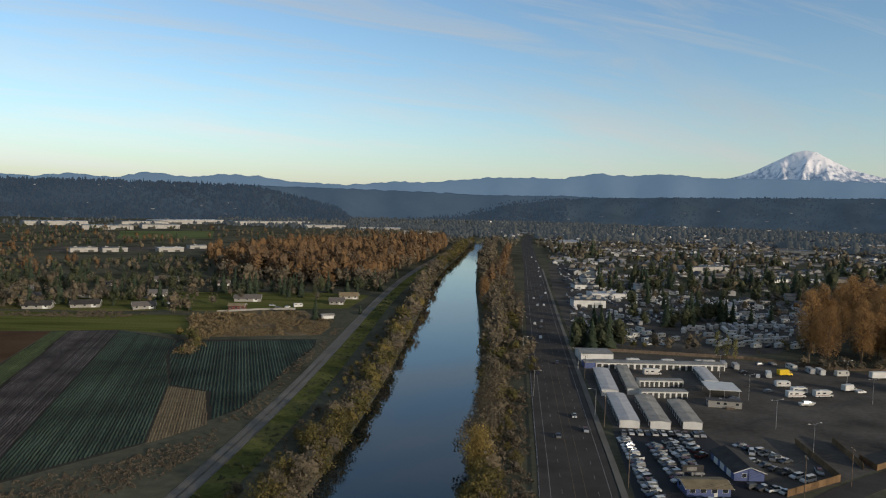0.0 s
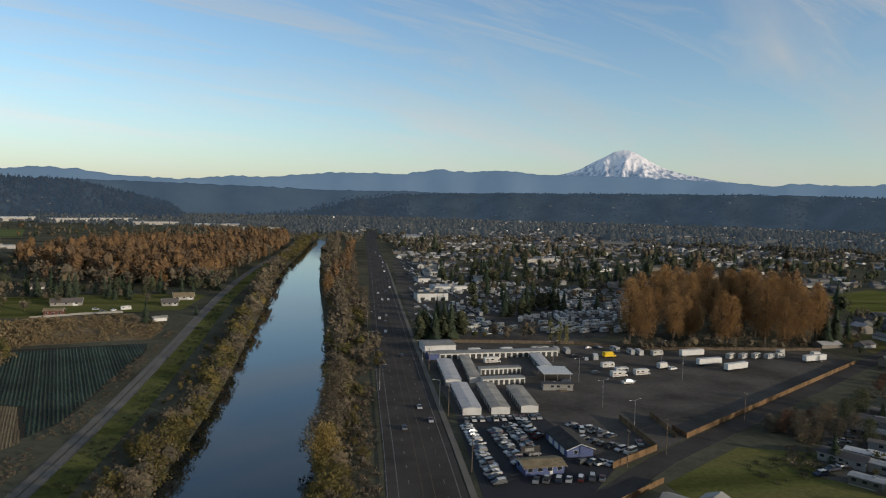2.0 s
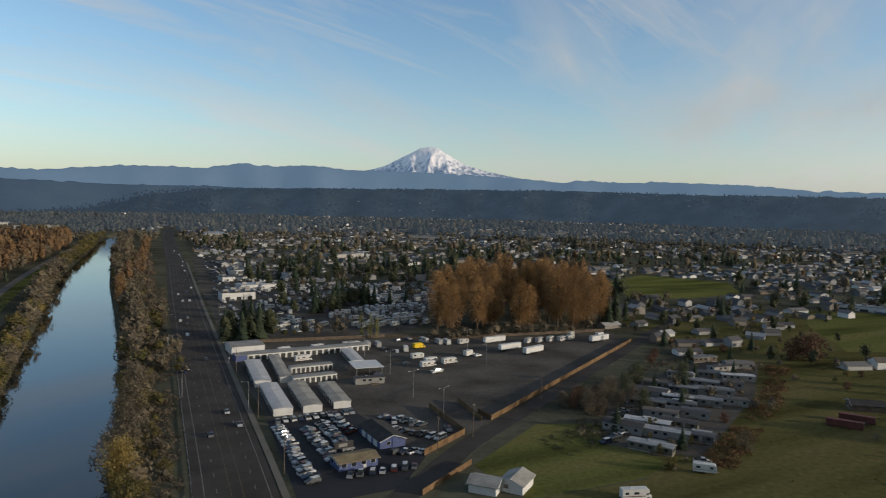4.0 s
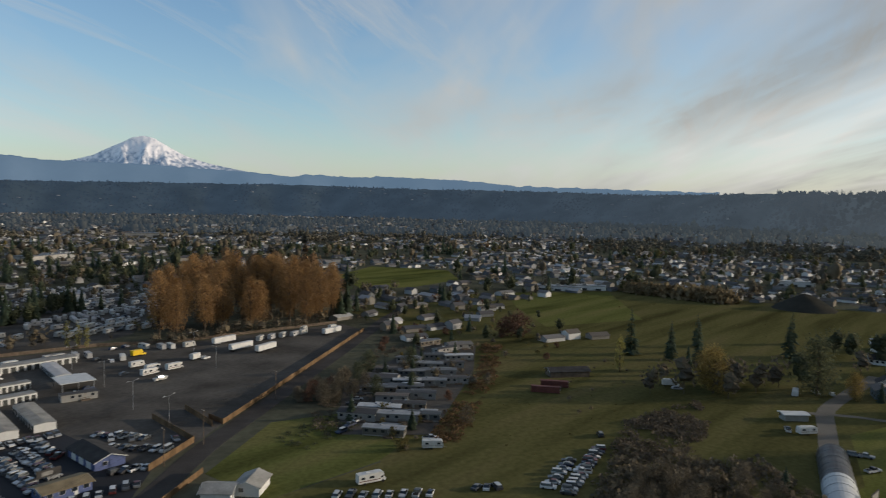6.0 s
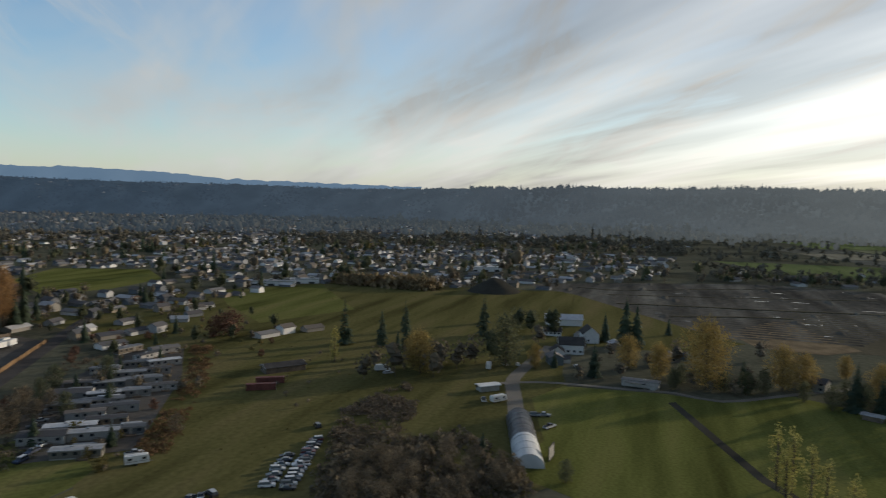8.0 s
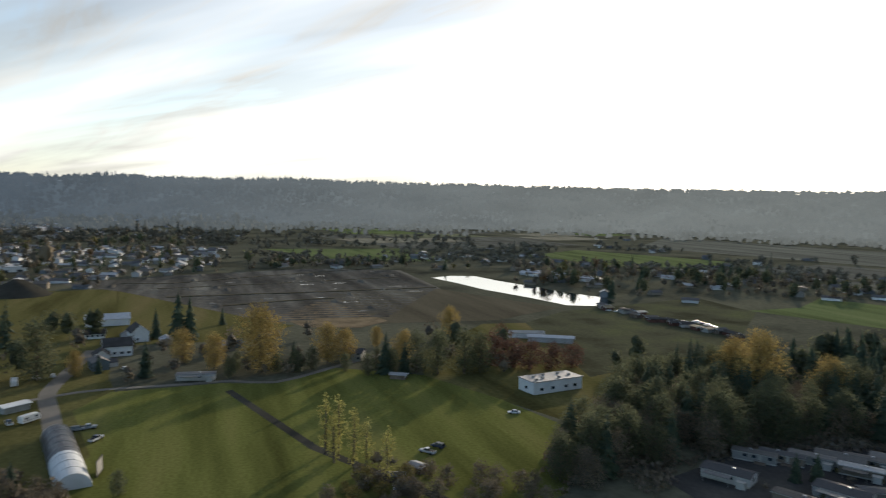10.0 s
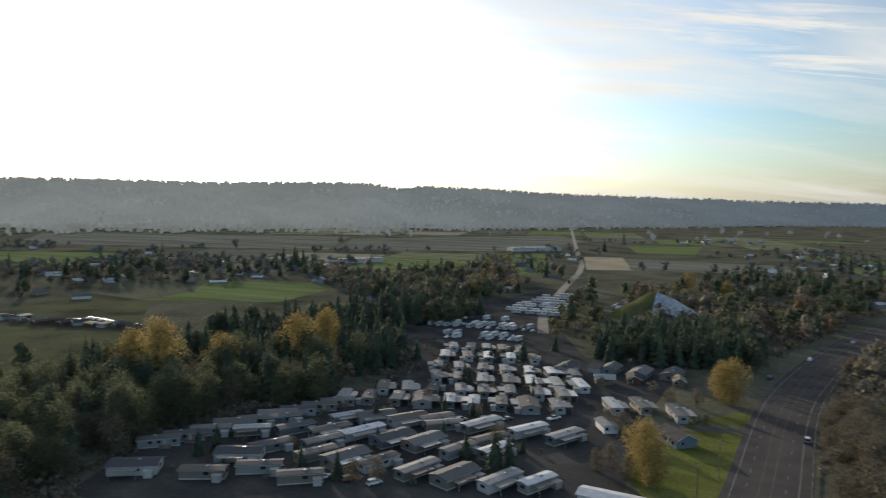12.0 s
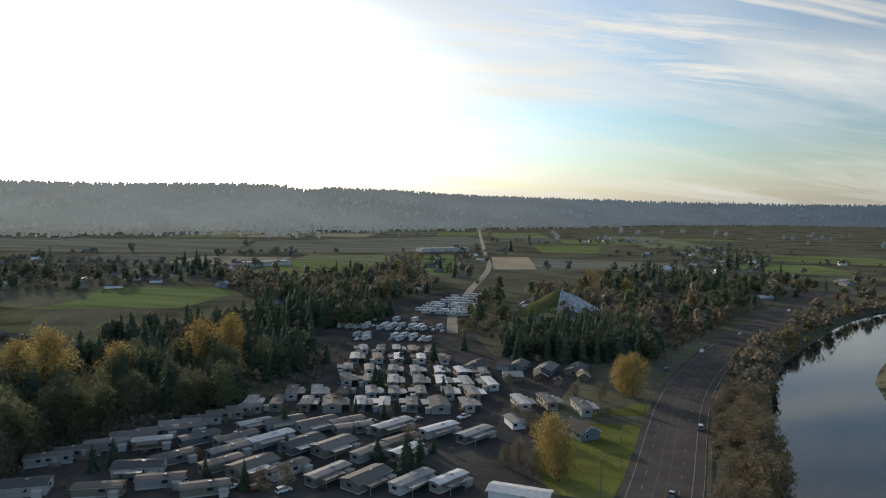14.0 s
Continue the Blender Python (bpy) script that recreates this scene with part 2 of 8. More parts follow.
M_GOLD = palette("golden_leaves", [(0.27, 0.195, 0.065), (0.33, 0.25, 0.085), (0.22, 0.16, 0.06)], 0.8, "island", spread=0.2, fine=0.3, see=0.35, spec=0.1)
M_BROWN = palette("dry_brown_leaves", [(0.112, 0.096, 0.072), (0.142, 0.118, 0.083), (0.090, 0.080, 0.064), (0.160, 0.130, 0.086)], 0.85, "island", spread=0.25, fine=0.2, see=0.28, spec=0.1)
M_OLIVE = palette("olive_leaves", [(0.095, 0.088, 0.034), (0.135, 0.112, 0.042), (0.07, 0.072, 0.03), (0.155, 0.122, 0.045)], 0.9, "island", spread=0.25, fine=0.2, see=0.28, spec=0.1)
M_DKGREEN = palette("dark_green_leaves", [(0.087, 0.100, 0.056), (0.114, 0.118, 0.065), (0.075, 0.085, 0.053)], 0.85, "island", spread=0.25, fine=0.4, see=0.5, spec=0.1)
M_POPLAR = palette("pale_poplar_leaves", [(0.30, 0.27, 0.08), (0.36, 0.32, 0.10), (0.24, 0.22, 0.07)], 0.8, "island", spread=0.2, fine=0.3, see=0.35, spec=0.1)
M_AMBER = palette("soft_amber_leaves", [(0.150, 0.096, 0.056), (0.175, 0.108, 0.058), (0.120, 0.088, 0.060), (0.195, 0.120, 0.060)], 0.85, "island", spread=0.25, fine=0.06, see=0.3, spec=0.1)
M_RUST = palette("dull_rusty_leaves", [(0.119, 0.075, 0.043), (0.145, 0.089, 0.047), (0.102, 0.068, 0.043), (0.162, 0.102, 0.049)], 0.85, "island", spread=0.25, fine=0.1, see=0.25, spec=0.1)
M_STRAW = palette("dry_straw_brush", [(0.17, 0.125, 0.07), (0.22, 0.165, 0.09), (0.13, 0.095, 0.055), (0.19, 0.15, 0.085)], 0.95, "island", spread=0.25, fine=0.4, see=0.2, spec=0.15)
M_GREYBRUSH = palette("grey_brown_twigs", [(0.115, 0.095, 0.074), (0.149, 0.119, 0.088), (0.095, 0.084, 0.068), (0.128, 0.101, 0.068)], 0.95, "island", spread=0.25, fine=0.4, see=0.2, spec=0.15)
M_RED = palette("russet_leaves", [(0.13, 0.072, 0.05), (0.16, 0.085, 0.055), (0.11, 0.068, 0.05)], 0.85, "island", spread=0.25, fine=0.3, see=0.25, spec=0.1)

M_WHITEWALL = palette("painted_siding", [(0.34, 0.34, 0.325), (0.22, 0.21, 0.18), (0.13, 0.14, 0.14), (0.26, 0.25, 0.23), (0.16, 0.14, 0.11), (0.11, 0.135, 0.145), (0.42, 0.41, 0.39)], 0.8, spec=0.15)
M_MHWALL = palette("muted_home_siding", [(0.18, 0.178, 0.168), (0.12, 0.114, 0.10), (0.25, 0.247, 0.236), (0.09, 0.098, 0.102), (0.14, 0.118, 0.092), (0.32, 0.312, 0.296)], 0.8, spec=0.15)
M_ROOFS = palette("asphalt_shingle_roof", [(0.09, 0.085, 0.08), (0.065, 0.065, 0.068), (0.10, 0.085, 0.072), (0.13, 0.122, 0.115), (0.05, 0.05, 0.053), (0.11, 0.098, 0.09)], 0.95, spread=0.2, fine=1.5)
M_TINROOF = palette("pale_metal_roof", [(0.18, 0.184, 0.188), (0.11, 0.115, 0.12), (0.40, 0.405, 0.41), (0.07, 0.074, 0.078), (0.14, 0.14, 0.135), (0.05, 0.05, 0.052), (0.26, 0.265, 0.27)], 0.6, spread=0.22, fine=0.7, spec=0.3)
M_PANE = mat("dark_window_glass", (0.02, 0.025, 0.03), 0.08, 0.1, 1, 3, spec=0.6)
M_TRIM = mat("white_trim_paint", (0.56, 0.56, 0.54), 0.6, 0.08, 1, 5)
M_PAINT = palette("car_paint", [(0.55, 0.55, 0.55), (0.34, 0.35, 0.36), (0.03, 0.03, 0.034), (0.14, 0.145, 0.15), (0.50, 0.50, 0.50), (0.02, 0.03, 0.06), (0.40, 0.41, 0.42), (0.09, 0.02, 0.02), (0.45, 0.45, 0.44), (0.06, 0.065, 0.07), (0.22, 0.225, 0.23)],
                  0.4, spread=0.03, spec=0.4, coat=0.1)
M_TYRE = mat("tyre_rubber", (0.02, 0.02, 0.02), 0.9, 0.2, 2, 9)
M_CREAM = mat("white_fibreglass", (0.52, 0.515, 0.49), 0.45, 0.1, 0.6, 3)
M_DULLWALL = mat("dull_pale_siding", (0.25, 0.243, 0.222), 0.8, 0.12, 0.5, 3)
M_WHITEMETAL = mat("white_metal_siding", (0.561, 0.561, 0.544), 0.5, 0.1, 0.3, 2)
M_PALEROOF = mat("pale_ribbed_metal_roof", (0.376, 0.384, 0.400), 0.55, 0.12, 0.3, 2)
M_GREYROOF = mat("weathered_grey_roof", (0.27, 0.262, 0.24), 0.75, 0.25, 0.2, 1.5)
M_STEEL = mat("galvanised_steel", (0.33, 0.34, 0.35), 0.45, 0.15, 1, 5, metal=0.7)
M_DOORDARK = mat("dark_roller_door", (0.05, 0.052, 0.05), 0.6, 0.2, 1, 4)
M_BLUE = mat("blue_painted_wall", (0.080, 0.105, 0.22), 0.7, 0.12, 0.4, 3)
M_DARKROOF = mat("dark_shingle_roof", (0.045, 0.043, 0.042), 0.9, 0.3, 0.3, 3)
M_TANROOF = mat("tan_shingle_roof", (0.20, 0.16, 0.10), 0.9, 0.25, 0.3, 3)
M_RUSTSHED = mat("red_brown_boards", (0.10, 0.048, 0.036), 0.85, 0.25, 0.4, 3)
M_FENCE = mat("cedar_fence_boards", (0.135, 0.085, 0.045), 0.85, 0.3, 0.3, 2, obj=0.2)
M_CONCRETE = mat("pale_concrete", (0.32, 0.31, 0.29), 0.9, 0.2, 0.3, 2)
M_LOT = mat("worn_gravel_asphalt", (0.090, 0.083, 0.074), 0.95, 0.35, 0.045, 0.5, hue=(0.122, 0.112, 0.098), spec=0.0)
M_PARKLOT = mat("old_grey_asphalt", (0.050, 0.049, 0.047), 0.95, 0.3, 0.05, 0.6, hue=(0.072, 0.069, 0.062), spec=0.0)
M_DARKLOT = mat("fresh_dark_asphalt", (0.026, 0.027, 0.031), 0.85, 0.15, 0.06, 1)
M_WHITELINE = mat("white_road_paint", (0.21, 0.205, 0.195), 0.8, 0.25, 0.5, 4)
M_YELLOWLINE = mat("yellow_road_paint", (0.15, 0.115, 0.055), 0.8, 0.25, 0.5, 4)
M_WOODPOLE = mat("weathered_pole_wood", (0.13, 0.10, 0.075), 0.9, 0.3, 0.6, 4)
M_WIRE = mat("black_cable", (0.02, 0.02, 0.02), 0.7, 0.1, 1, 2)
M_TARP = mat("black_plastic_sheet", (0.05, 0.05, 0.055), 0.35, 0.3, 0.2, 1.2)
M_YELLOW = mat("yellow_vehicle_paint", (0.62, 0.42, 0.02), 0.4, 0.08, 1, 4)
M_BARNRED = mat("dull_red_metal", (0.12, 0.045, 0.038), 0.65, 0.2, 0.4, 3)
M_SOIL = mat("bare_brown_soil", (0.085, 0.055, 0.035), 0.95, 0.25, 0.03, 0.6, spec=0.0)
M_TILLED = mat("olive_brown_tilled_soil", (0.090, 0.080, 0.056), 0.95, 0.3, 0.03, 0.4, spec=0.0, streak=-78)
M_CROP = mat("blue_green_crop", (0.042, 0.060, 0.044), 0.9, 0.45, 0.03, 0.9, island=0.25, spec=0.05)
M_CROPG = mat("yellow_green_crop", (0.06, 0.08, 0.026), 0.9, 0.3, 0.05, 1.0, island=0.25)
M_CROPP = mat("purple_crop", (0.062, 0.056, 0.056), 0.9, 0.5, 0.06, 0.8, island=0.3, spec=0.05)
M_STUBBLE = mat("dry_crop_stubble", (0.16, 0.125, 0.08), 0.95, 0.3, 0.1, 1.0, spec=0.0)
M_WETGRASS = mat("wet_grey_meadow", (0.074, 0.074, 0.046), 0.95, 0.4, 0.03, 0.4, hue=(0.088, 0.094, 0.048), spec=0.0)
M_LAWN = mat("bright_lawn_grass", (0.108, 0.116, 0.034), 0.95, 0.5, 0.04, 0.9, bump=0.1, hue=(0.145, 0.140, 0.048), spec=0.0, streak=60)
M_PASTURE = mat("olive_pasture_grass", (0.098, 0.092, 0.036), 0.95, 0.5, 0.03, 0.5, bump=0.1, hue=(0.132, 0.110, 0.052), spec=0.0, streak=-35)
M_MUD = mat("churned_mud", (0.095, 0.088, 0.074), 0.95, 0.5, 0.03, 0.25, hue=(0.170, 0.160, 0.132), spec=0.0, streak=-70)
M_DRYFIELD = mat("pale_dry_field", (0.26, 0.225, 0.16), 0.95, 0.2, 0.02, 0.3, spec=0.0)
M_DARKFIELD = mat("dark_ploughed_field", (0.05, 0.048, 0.04), 0.95, 0.25, 0.02, 0.3, spec=0.0)
M_CURTAIN = mat("translucent_greenhouse_film", (0.46, 0.47, 0.47), 0.4, 0.1, 0.3, 2)


M_TARPHEAP = mat("grassy_earth", (0.075, 0.078, 0.034), 0.95, 0.4, 0.06, 0.6, hue=(0.085, 0.095, 0.030), spec=0.0)
M_SHEETING = mat("grey_plastic_sheet", (0.24, 0.25, 0.265), 0.5, 0.4, 0.3, 1.2)


def snow_material():
    """Snow on the gentle faces, rock on the steep ones and low down."""
    m = bpy.data.materials.new("snow_and_rock")
    m.use_nodes = True
    nt = m.node_tree
    N, L = nt.nodes.new, nt.links.new
    p = nt.nodes["Principled BSDF"]
    geo, sep = N("ShaderNodeNewGeometry"), N("ShaderNodeSeparateXYZ")
    L(geo.outputs["Position"], sep.inputs[0])
    n = N("ShaderNodeTexNoise")
    n.inputs["Scale"].default_value, n.inputs["Detail"].default_value, n.inputs["Roughness"].default_value = 0.022, 7, 0.6
    mp = N("ShaderNodeMapping")
    mp.inputs["Scale"].default_value = (1.6, 1.6, 0.55)
    L(geo.outputs["Position"], mp.inputs[0]), L(mp.outputs[0], n.inputs["Vector"])
    hgt = N("ShaderNodeMapRange")
    hgt.inputs["From Min"].default_value, hgt.inputs["From Max"].default_value = 235, 400
    hgt.inputs["To Min"].default_value, hgt.inputs["To Max"].default_value = -0.16, 0.10
    L(sep.outputs[2], hgt.inputs["Value"])
    add = N("ShaderNodeMath")
    L(n.outputs["Fac"], add.inputs[0]), L(hgt.outputs[0], add.inputs[1])
    ramp = N("ShaderNodeValToRGB")
    ramp.color_ramp.elements[0].position, ramp.color_ramp.elements[1].position = 0.37, 0.55
    ramp.color_ramp.elements[0].color, ramp.color_ramp.elements[1].color = (0.10, 0.12, 0.16, 1), (0.66, 0.62, 0.59, 1)
    L(add.outputs[0], ramp.inputs[0]), L(ramp.outputs[0], p.inputs["Base Color"])
    p.inputs["Roughness"].default_value = 0.8
    # bluish emission paints haze over the snow and rock
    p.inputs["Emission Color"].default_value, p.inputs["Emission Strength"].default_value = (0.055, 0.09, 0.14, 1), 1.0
    return m


M_SNOW = snow_material()

M_FARWALL = palette("town_walls", [(0.44, 0.44, 0.43), (0.22, 0.205, 0.18), (0.17, 0.178, 0.185), (0.62, 0.61, 0.59), (0.20, 0.17, 0.13), (0.30, 0.30, 0.30), (0.14, 0.15, 0.16)], 0.85, "island", spec=0.1)
M_FARROOF = palette("town_roofs", [(0.10, 0.098, 0.10), (0.16, 0.155, 0.15), (0.075, 0.075, 0.08), (0.12, 0.105, 0.09), (0.34, 0.34, 0.34), (0.095, 0.09, 0.09)], 0.9, "island", spec=0.1)
# hill trees and houses glow faintly: haze painted as emission
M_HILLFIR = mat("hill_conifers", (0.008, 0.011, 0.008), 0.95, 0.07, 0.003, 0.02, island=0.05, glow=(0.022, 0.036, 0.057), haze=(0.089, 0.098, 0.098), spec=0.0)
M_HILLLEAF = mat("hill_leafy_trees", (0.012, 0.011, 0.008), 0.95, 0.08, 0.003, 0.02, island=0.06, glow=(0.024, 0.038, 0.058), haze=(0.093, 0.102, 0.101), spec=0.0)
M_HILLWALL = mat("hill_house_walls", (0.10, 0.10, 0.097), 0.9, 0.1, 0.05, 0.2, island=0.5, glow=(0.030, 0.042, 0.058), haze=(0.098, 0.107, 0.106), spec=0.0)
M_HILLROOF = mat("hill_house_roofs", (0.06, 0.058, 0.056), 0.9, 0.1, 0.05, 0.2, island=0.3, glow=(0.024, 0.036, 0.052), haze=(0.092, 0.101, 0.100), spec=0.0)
# no emission here; a paler base colour stands in for the haze
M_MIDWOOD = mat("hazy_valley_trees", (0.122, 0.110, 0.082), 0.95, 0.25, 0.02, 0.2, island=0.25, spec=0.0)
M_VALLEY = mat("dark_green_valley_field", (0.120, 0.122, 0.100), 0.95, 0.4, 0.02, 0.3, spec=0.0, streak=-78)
# far trees: the haze before them is painted as emission
M_FARWOOD = mat("haze_glow_far_trees", (0.045, 0.043, 0.032), 0.95, 0.2, 0.01, 0.1, island=0.4, glow=(0.020, 0.029, 0.040), haze=(0.072, 0.078, 0.076), spec=0.0)
M_FARCAR = palette("far_car_paint", [(0.5, 0.5, 0.5), (0.3, 0.3, 0.31), (0.03, 0.03, 0.034), (0.14, 0.145, 0.15), (0.02, 0.03, 0.06), (0.40, 0.40, 0.39)], 0.35, "island", spec=0.4)
M_FARCAMPER = palette("far_camper_paint", [(0.46, 0.46, 0.445), (0.38, 0.375, 0.35), (0.32, 0.32, 0.32)], 0.6, "island", spec=0.3)
M_STRIPES = [mat("striped_dark_field", (0.105, 0.105, 0.088), 0.95, 0.4, 0.05, 0.4, spec=0.0, streak=-78), mat("striped_green_field", (0.115, 0.140, 0.060), 0.95, 0.4, 0.05, 0.4, spec=0.0, streak=-78),
             mat("striped_dry_field", (0.200, 0.188, 0.140), 0.95, 0.3, 0.05, 0.4, spec=0.0, streak=-78), mat("striped_olive_field", (0.135, 0.140, 0.086), 0.95, 0.4, 0.05, 0.4, spec=0.0, streak=-78)]

# ---- builders ----
class Build:
    """Collects boxes, prisms and strips; becomes one mesh object."""

    def __init__(self):
        self.v, self.f = [], []

    def poly(self, pts):
        k = len(self.v)
        self.v += [tuple(p) for p in pts]
        self.f.append(tuple(range(k, k + len(pts))))

    def block(self, x, y, z, sx, sy, sz, turn=0.0, top=1.0):
        """A box on z, its middle over (x, y); top: how far the upper face is drawn in."""
        k = len(self.v)
        c, s = math.cos(turn), math.sin(turn)
        for zz, q in ((z, 1.0), (z + sz, top)):
            for ax, ay in ((-1, -1), (1, -1), (1, 1), (-1, 1)):
                px, py = ax * sx / 2 * q, ay * sy / 2 * q
                self.v.append((x + px * c - py * s, y + px * s + py * c, zz))
        self.f += [tuple(k + i for i in q) for q in
                   ((3, 2, 1, 0), (4, 5, 6, 7), (0, 1, 5, 4), (1, 2, 6, 5), (2, 3, 7, 6), (3, 0, 4, 7))]

    def tube(self, a, b, ra, rb, n=6):
        a, b = Vector(a), Vector(b)
        d = (b - a).normalized()
        u = d.orthogonal().normalized()
        w = d.cross(u)
        k = len(self.v)
        for p, r in ((a, ra), (b, rb)):
            for i in range(n):
                t = 2 * math.pi * i / n
                self.v.append(tuple(p + u * (r * math.cos(t)) + w * (r * math.sin(t))))
        for i in range(n):
            j = (i + 1) % n
            self.f.append((k + i, k + j, k + n + j, k + n + i))
        self.f.append(tuple(k + n + i for i in range(n)))
        self.f.append(tuple(k + n - 1 - i for i in range(n)))

    def pipe(self, pts, r, n=4):
        """A bent tube through the points, in one piece."""
        k = len(self.v)
        for i, p in enumerate(pts):
            d = (Vector(pts[min(i + 1, len(pts) - 1)]) - Vector(pts[max(i - 1, 0)])).normalized()
            u = Vector((-d.y, d.x, 0)).normalized() if abs(d.z) < .95 else Vector((1, 0, 0))
            w = d.cross(u)
            for j in range(n):
                t = 2 * math.pi * j / n
                self.v.append(tuple(Vector(p) + u * (r * math.cos(t)) + w * (r * math.sin(t))))
        for i in range(len(pts) - 1):
            for j in range(n):
                a, b = k + i * n + j, k + i * n + (j + 1) % n
                self.f.append((a, b, b + n, a + n))
        return self

    def mesh(self, name, material, smooth=False):
        me = bpy.data.meshes.new(name)
        me.from_pydata(self.v, [], self.f)
        me.materials.append(material)
        if smooth:
            me.shade_smooth()
        return me


def part(name, b, material, parent=None, label="", smooth=False):
    """One mesh object from a Build (or a mesh that is there already), under a thing or a part."""
    ob = new(name, b.mesh(name, material, smooth) if isinstance(b, Build) else b)
    if parent:
        ob.parent = parent
    if label:
        ob["label"] = label
    return ob


def setting(name, b, material, label, category, smooth=False):
    return tagged(part(name, b, material, smooth=smooth), label, category, kind="structure")


def along(pts, step=10.0):
    """A smooth line through the points, as positions and directions at even steps."""
    P = [Vector(p) for p in pts]
    P = [P[0] * 2 - P[1], *P, P[-1] * 2 - P[-2]]
    fine = []
    for a, b, c, d in zip(P, P[1:], P[2:], P[3:]):
        for i in range(24):
            t = i / 24
            fine.append(0.5 * (2 * b + (c - a) * t + (2 * a - 5 * b + 4 * c - d) * t * t + (3 * b - a - 3 * c + d) * t ** 3))
    fine.append(P[-2])
    out, gone, goal = [], 0.0, 0.0
    for a, b in zip(fine, fine[1:]):
        n = (b - a).length
        while goal <= gone + n and n > 0:
            out.append((a.lerp(b, (goal - gone) / n), (b - a).normalized()))
            goal += step
        gone += n
    return out


def ribbon(line, d0, d1, z=0.05, b=None, every=1, keep=1, thick=0.0):
    """A strip beside a line between two offsets to its right; every and keep make it dashed."""
    b = b or Build()
    for i in range(len(line) - 1):
        if i % every >= keep:
            continue
        q = []
        for (p, d), o in ((line[i], d0), (line[i], d1), (line[i + 1], d1), (line[i + 1], d0)):
            q.append((p.x + d.y * o, p.y - d.x * o, z))
        b.poly(q[::-1])
        if thick:
            for j in range(4):
                (ax, ay, az), (bx, by, bz) = q[j], q[(j + 1) % 4]
                if j in (1, 3):
                    b.poly([(ax, ay, az), (bx, by, bz), (bx, by, bz - thick), (ax, ay, az - thick)])
    return b


# ---- the valley floor with the river's bed ----
RIVER = [(-1500, -1560), (-800, -1130), (-420, -840), (-220, -640), (-108, -420), (-85, -337), (-67, -217), (-48, -60), (-32, 60), (-15, 193), (-4, 310), (5, 500), (16, 780),
         (44, 1100), (86, 1500), (190, 1850), (420, 2100)]
HIGHWAY = [(-900, -1200), (-560, -1010), (-206, -760), (-128, -610), (-66, -460), (-26, -326), (-9, -197), (8, -60), (24, 60), (39.5, 187), (50.5, 291), (73, 504), (106, 800),
           (121.5, 942), (184, 1529), (240, 1950)]
DYKE_ROAD = [(-92, -60), (-81, 60), (-69.5, 181), (-62.5, 281), (-58, 394), (-50.5, 600), (-33, 825), (19, 1270), (60, 1560)]
river_line = along([(*p, 0) for p in RIVER], 20)
_ry = np.array([p.y for p, d in river_line])
_rx = np.array([p.x for p, d in river_line])


def river_x(y):
    return float(np.interp(y, _ry, _rx))


def river_half(y):
    return float(np.interp(y, [-1000, -400, -200, 180, 300, 500, 800, 1100, 1500], [24, 23, 22, 22, 22.5, 22.5, 22, 19, 16]))


def make_ground():
    rows = sorted({-4900, -4200, -3500, -2800, -2200, -1800, *range(-1500, 2200, 25), 2300, 2600, 3000, 3500, 4200, 4900})
    cols = [-4900, -3000, -1500, -700, -300, -120, -60, -24, -16, -8, -4, 4, 8, 16, 24, 60, 120, 300, 700, 1500, 3000, 4900]
    b = Build()
    for y in rows:
        h = river_half(y)
        for c in cols:
            deep = -1500 < y < 2150
            d = c
            if abs(c) <= 24:
                k = [4, 8, 16, 24].index(abs(c))
                d = math.copysign([h * 0.6, h - 1, h + 5, h + 10][k], c)
                z = [-6.5, -5.0, -1.2, 0.0][k] if deep else 0.0
            else:
                z = 0.0
            b.v.append((river_x(y) + d, y, z))
    n = len(cols)
    for i in range(len(rows) - 1):
        for j in range(n - 1):
            k = i * n + j
            b.f.append((k, k + 1, k + n + 1, k + n))
    setting("ground", b, M_GROUND, "flat valley floor of rough grass and bare earth", "ground")
    w = ribbon([q for q in river_line if -1480 < q[0].y < 2140], -27, 27, -4.2)
    setting("river", w, M_WATER, "calm dark river with a smooth blue surface", "river")


make_ground()


def road(name, pts, half, label, z=0.06, step=10.0, material=None):
    line = along([(*p, 0) for p in pts], step)
    setting(name, ribbon(line, -half, half, z, thick=0.3), material or M_ASPHALT, label, "road")
    return line


HIGHWAY_X, HIGHWAY_Y = [p[0] for p in HIGHWAY], [p[1] for p in HIGHWAY]
highway = road("highway", HIGHWAY, 11.3, "wide grey five-lane highway beside the river")
dyke_road = road("river_road", DYKE_ROAD, 3.2, "narrow pale grey two-lane road along the far bank", material=M_PALEROAD)


# ---- hills and mountains round the valley ----
SLOPES = []


def slope_height(x, y):
    """Height of the wooded slopes over the valley floor at a place."""
    az, r, z = math.degrees(math.atan2(x, y)), math.hypot(x, y), 0.0
    az += 360 if az < -100 else 0
    for feet, crest, deep in SLOPES:
        if feet[0][0] < az < feet[-1][0]:
            r0 = foot(feet, az)
            t = min(1, max(0, (r - r0) / deep))
            top = EYE_HEIGHT + (r0 + deep) * math.tan(radians(float(np.interp(az, [h[0] for h in crest], [h[1] for h in crest]))))
            z = max(z, top * t * t * (3 - 2 * t) + (r - r0 - deep > 0) * -80)
    return z


def foot(feet, az):
    return float(np.interp(az, [f[0] for f in feet], [f[1] for f in feet])) + noise.noise(Vector((az * 0.3, 3, 0))) * 150


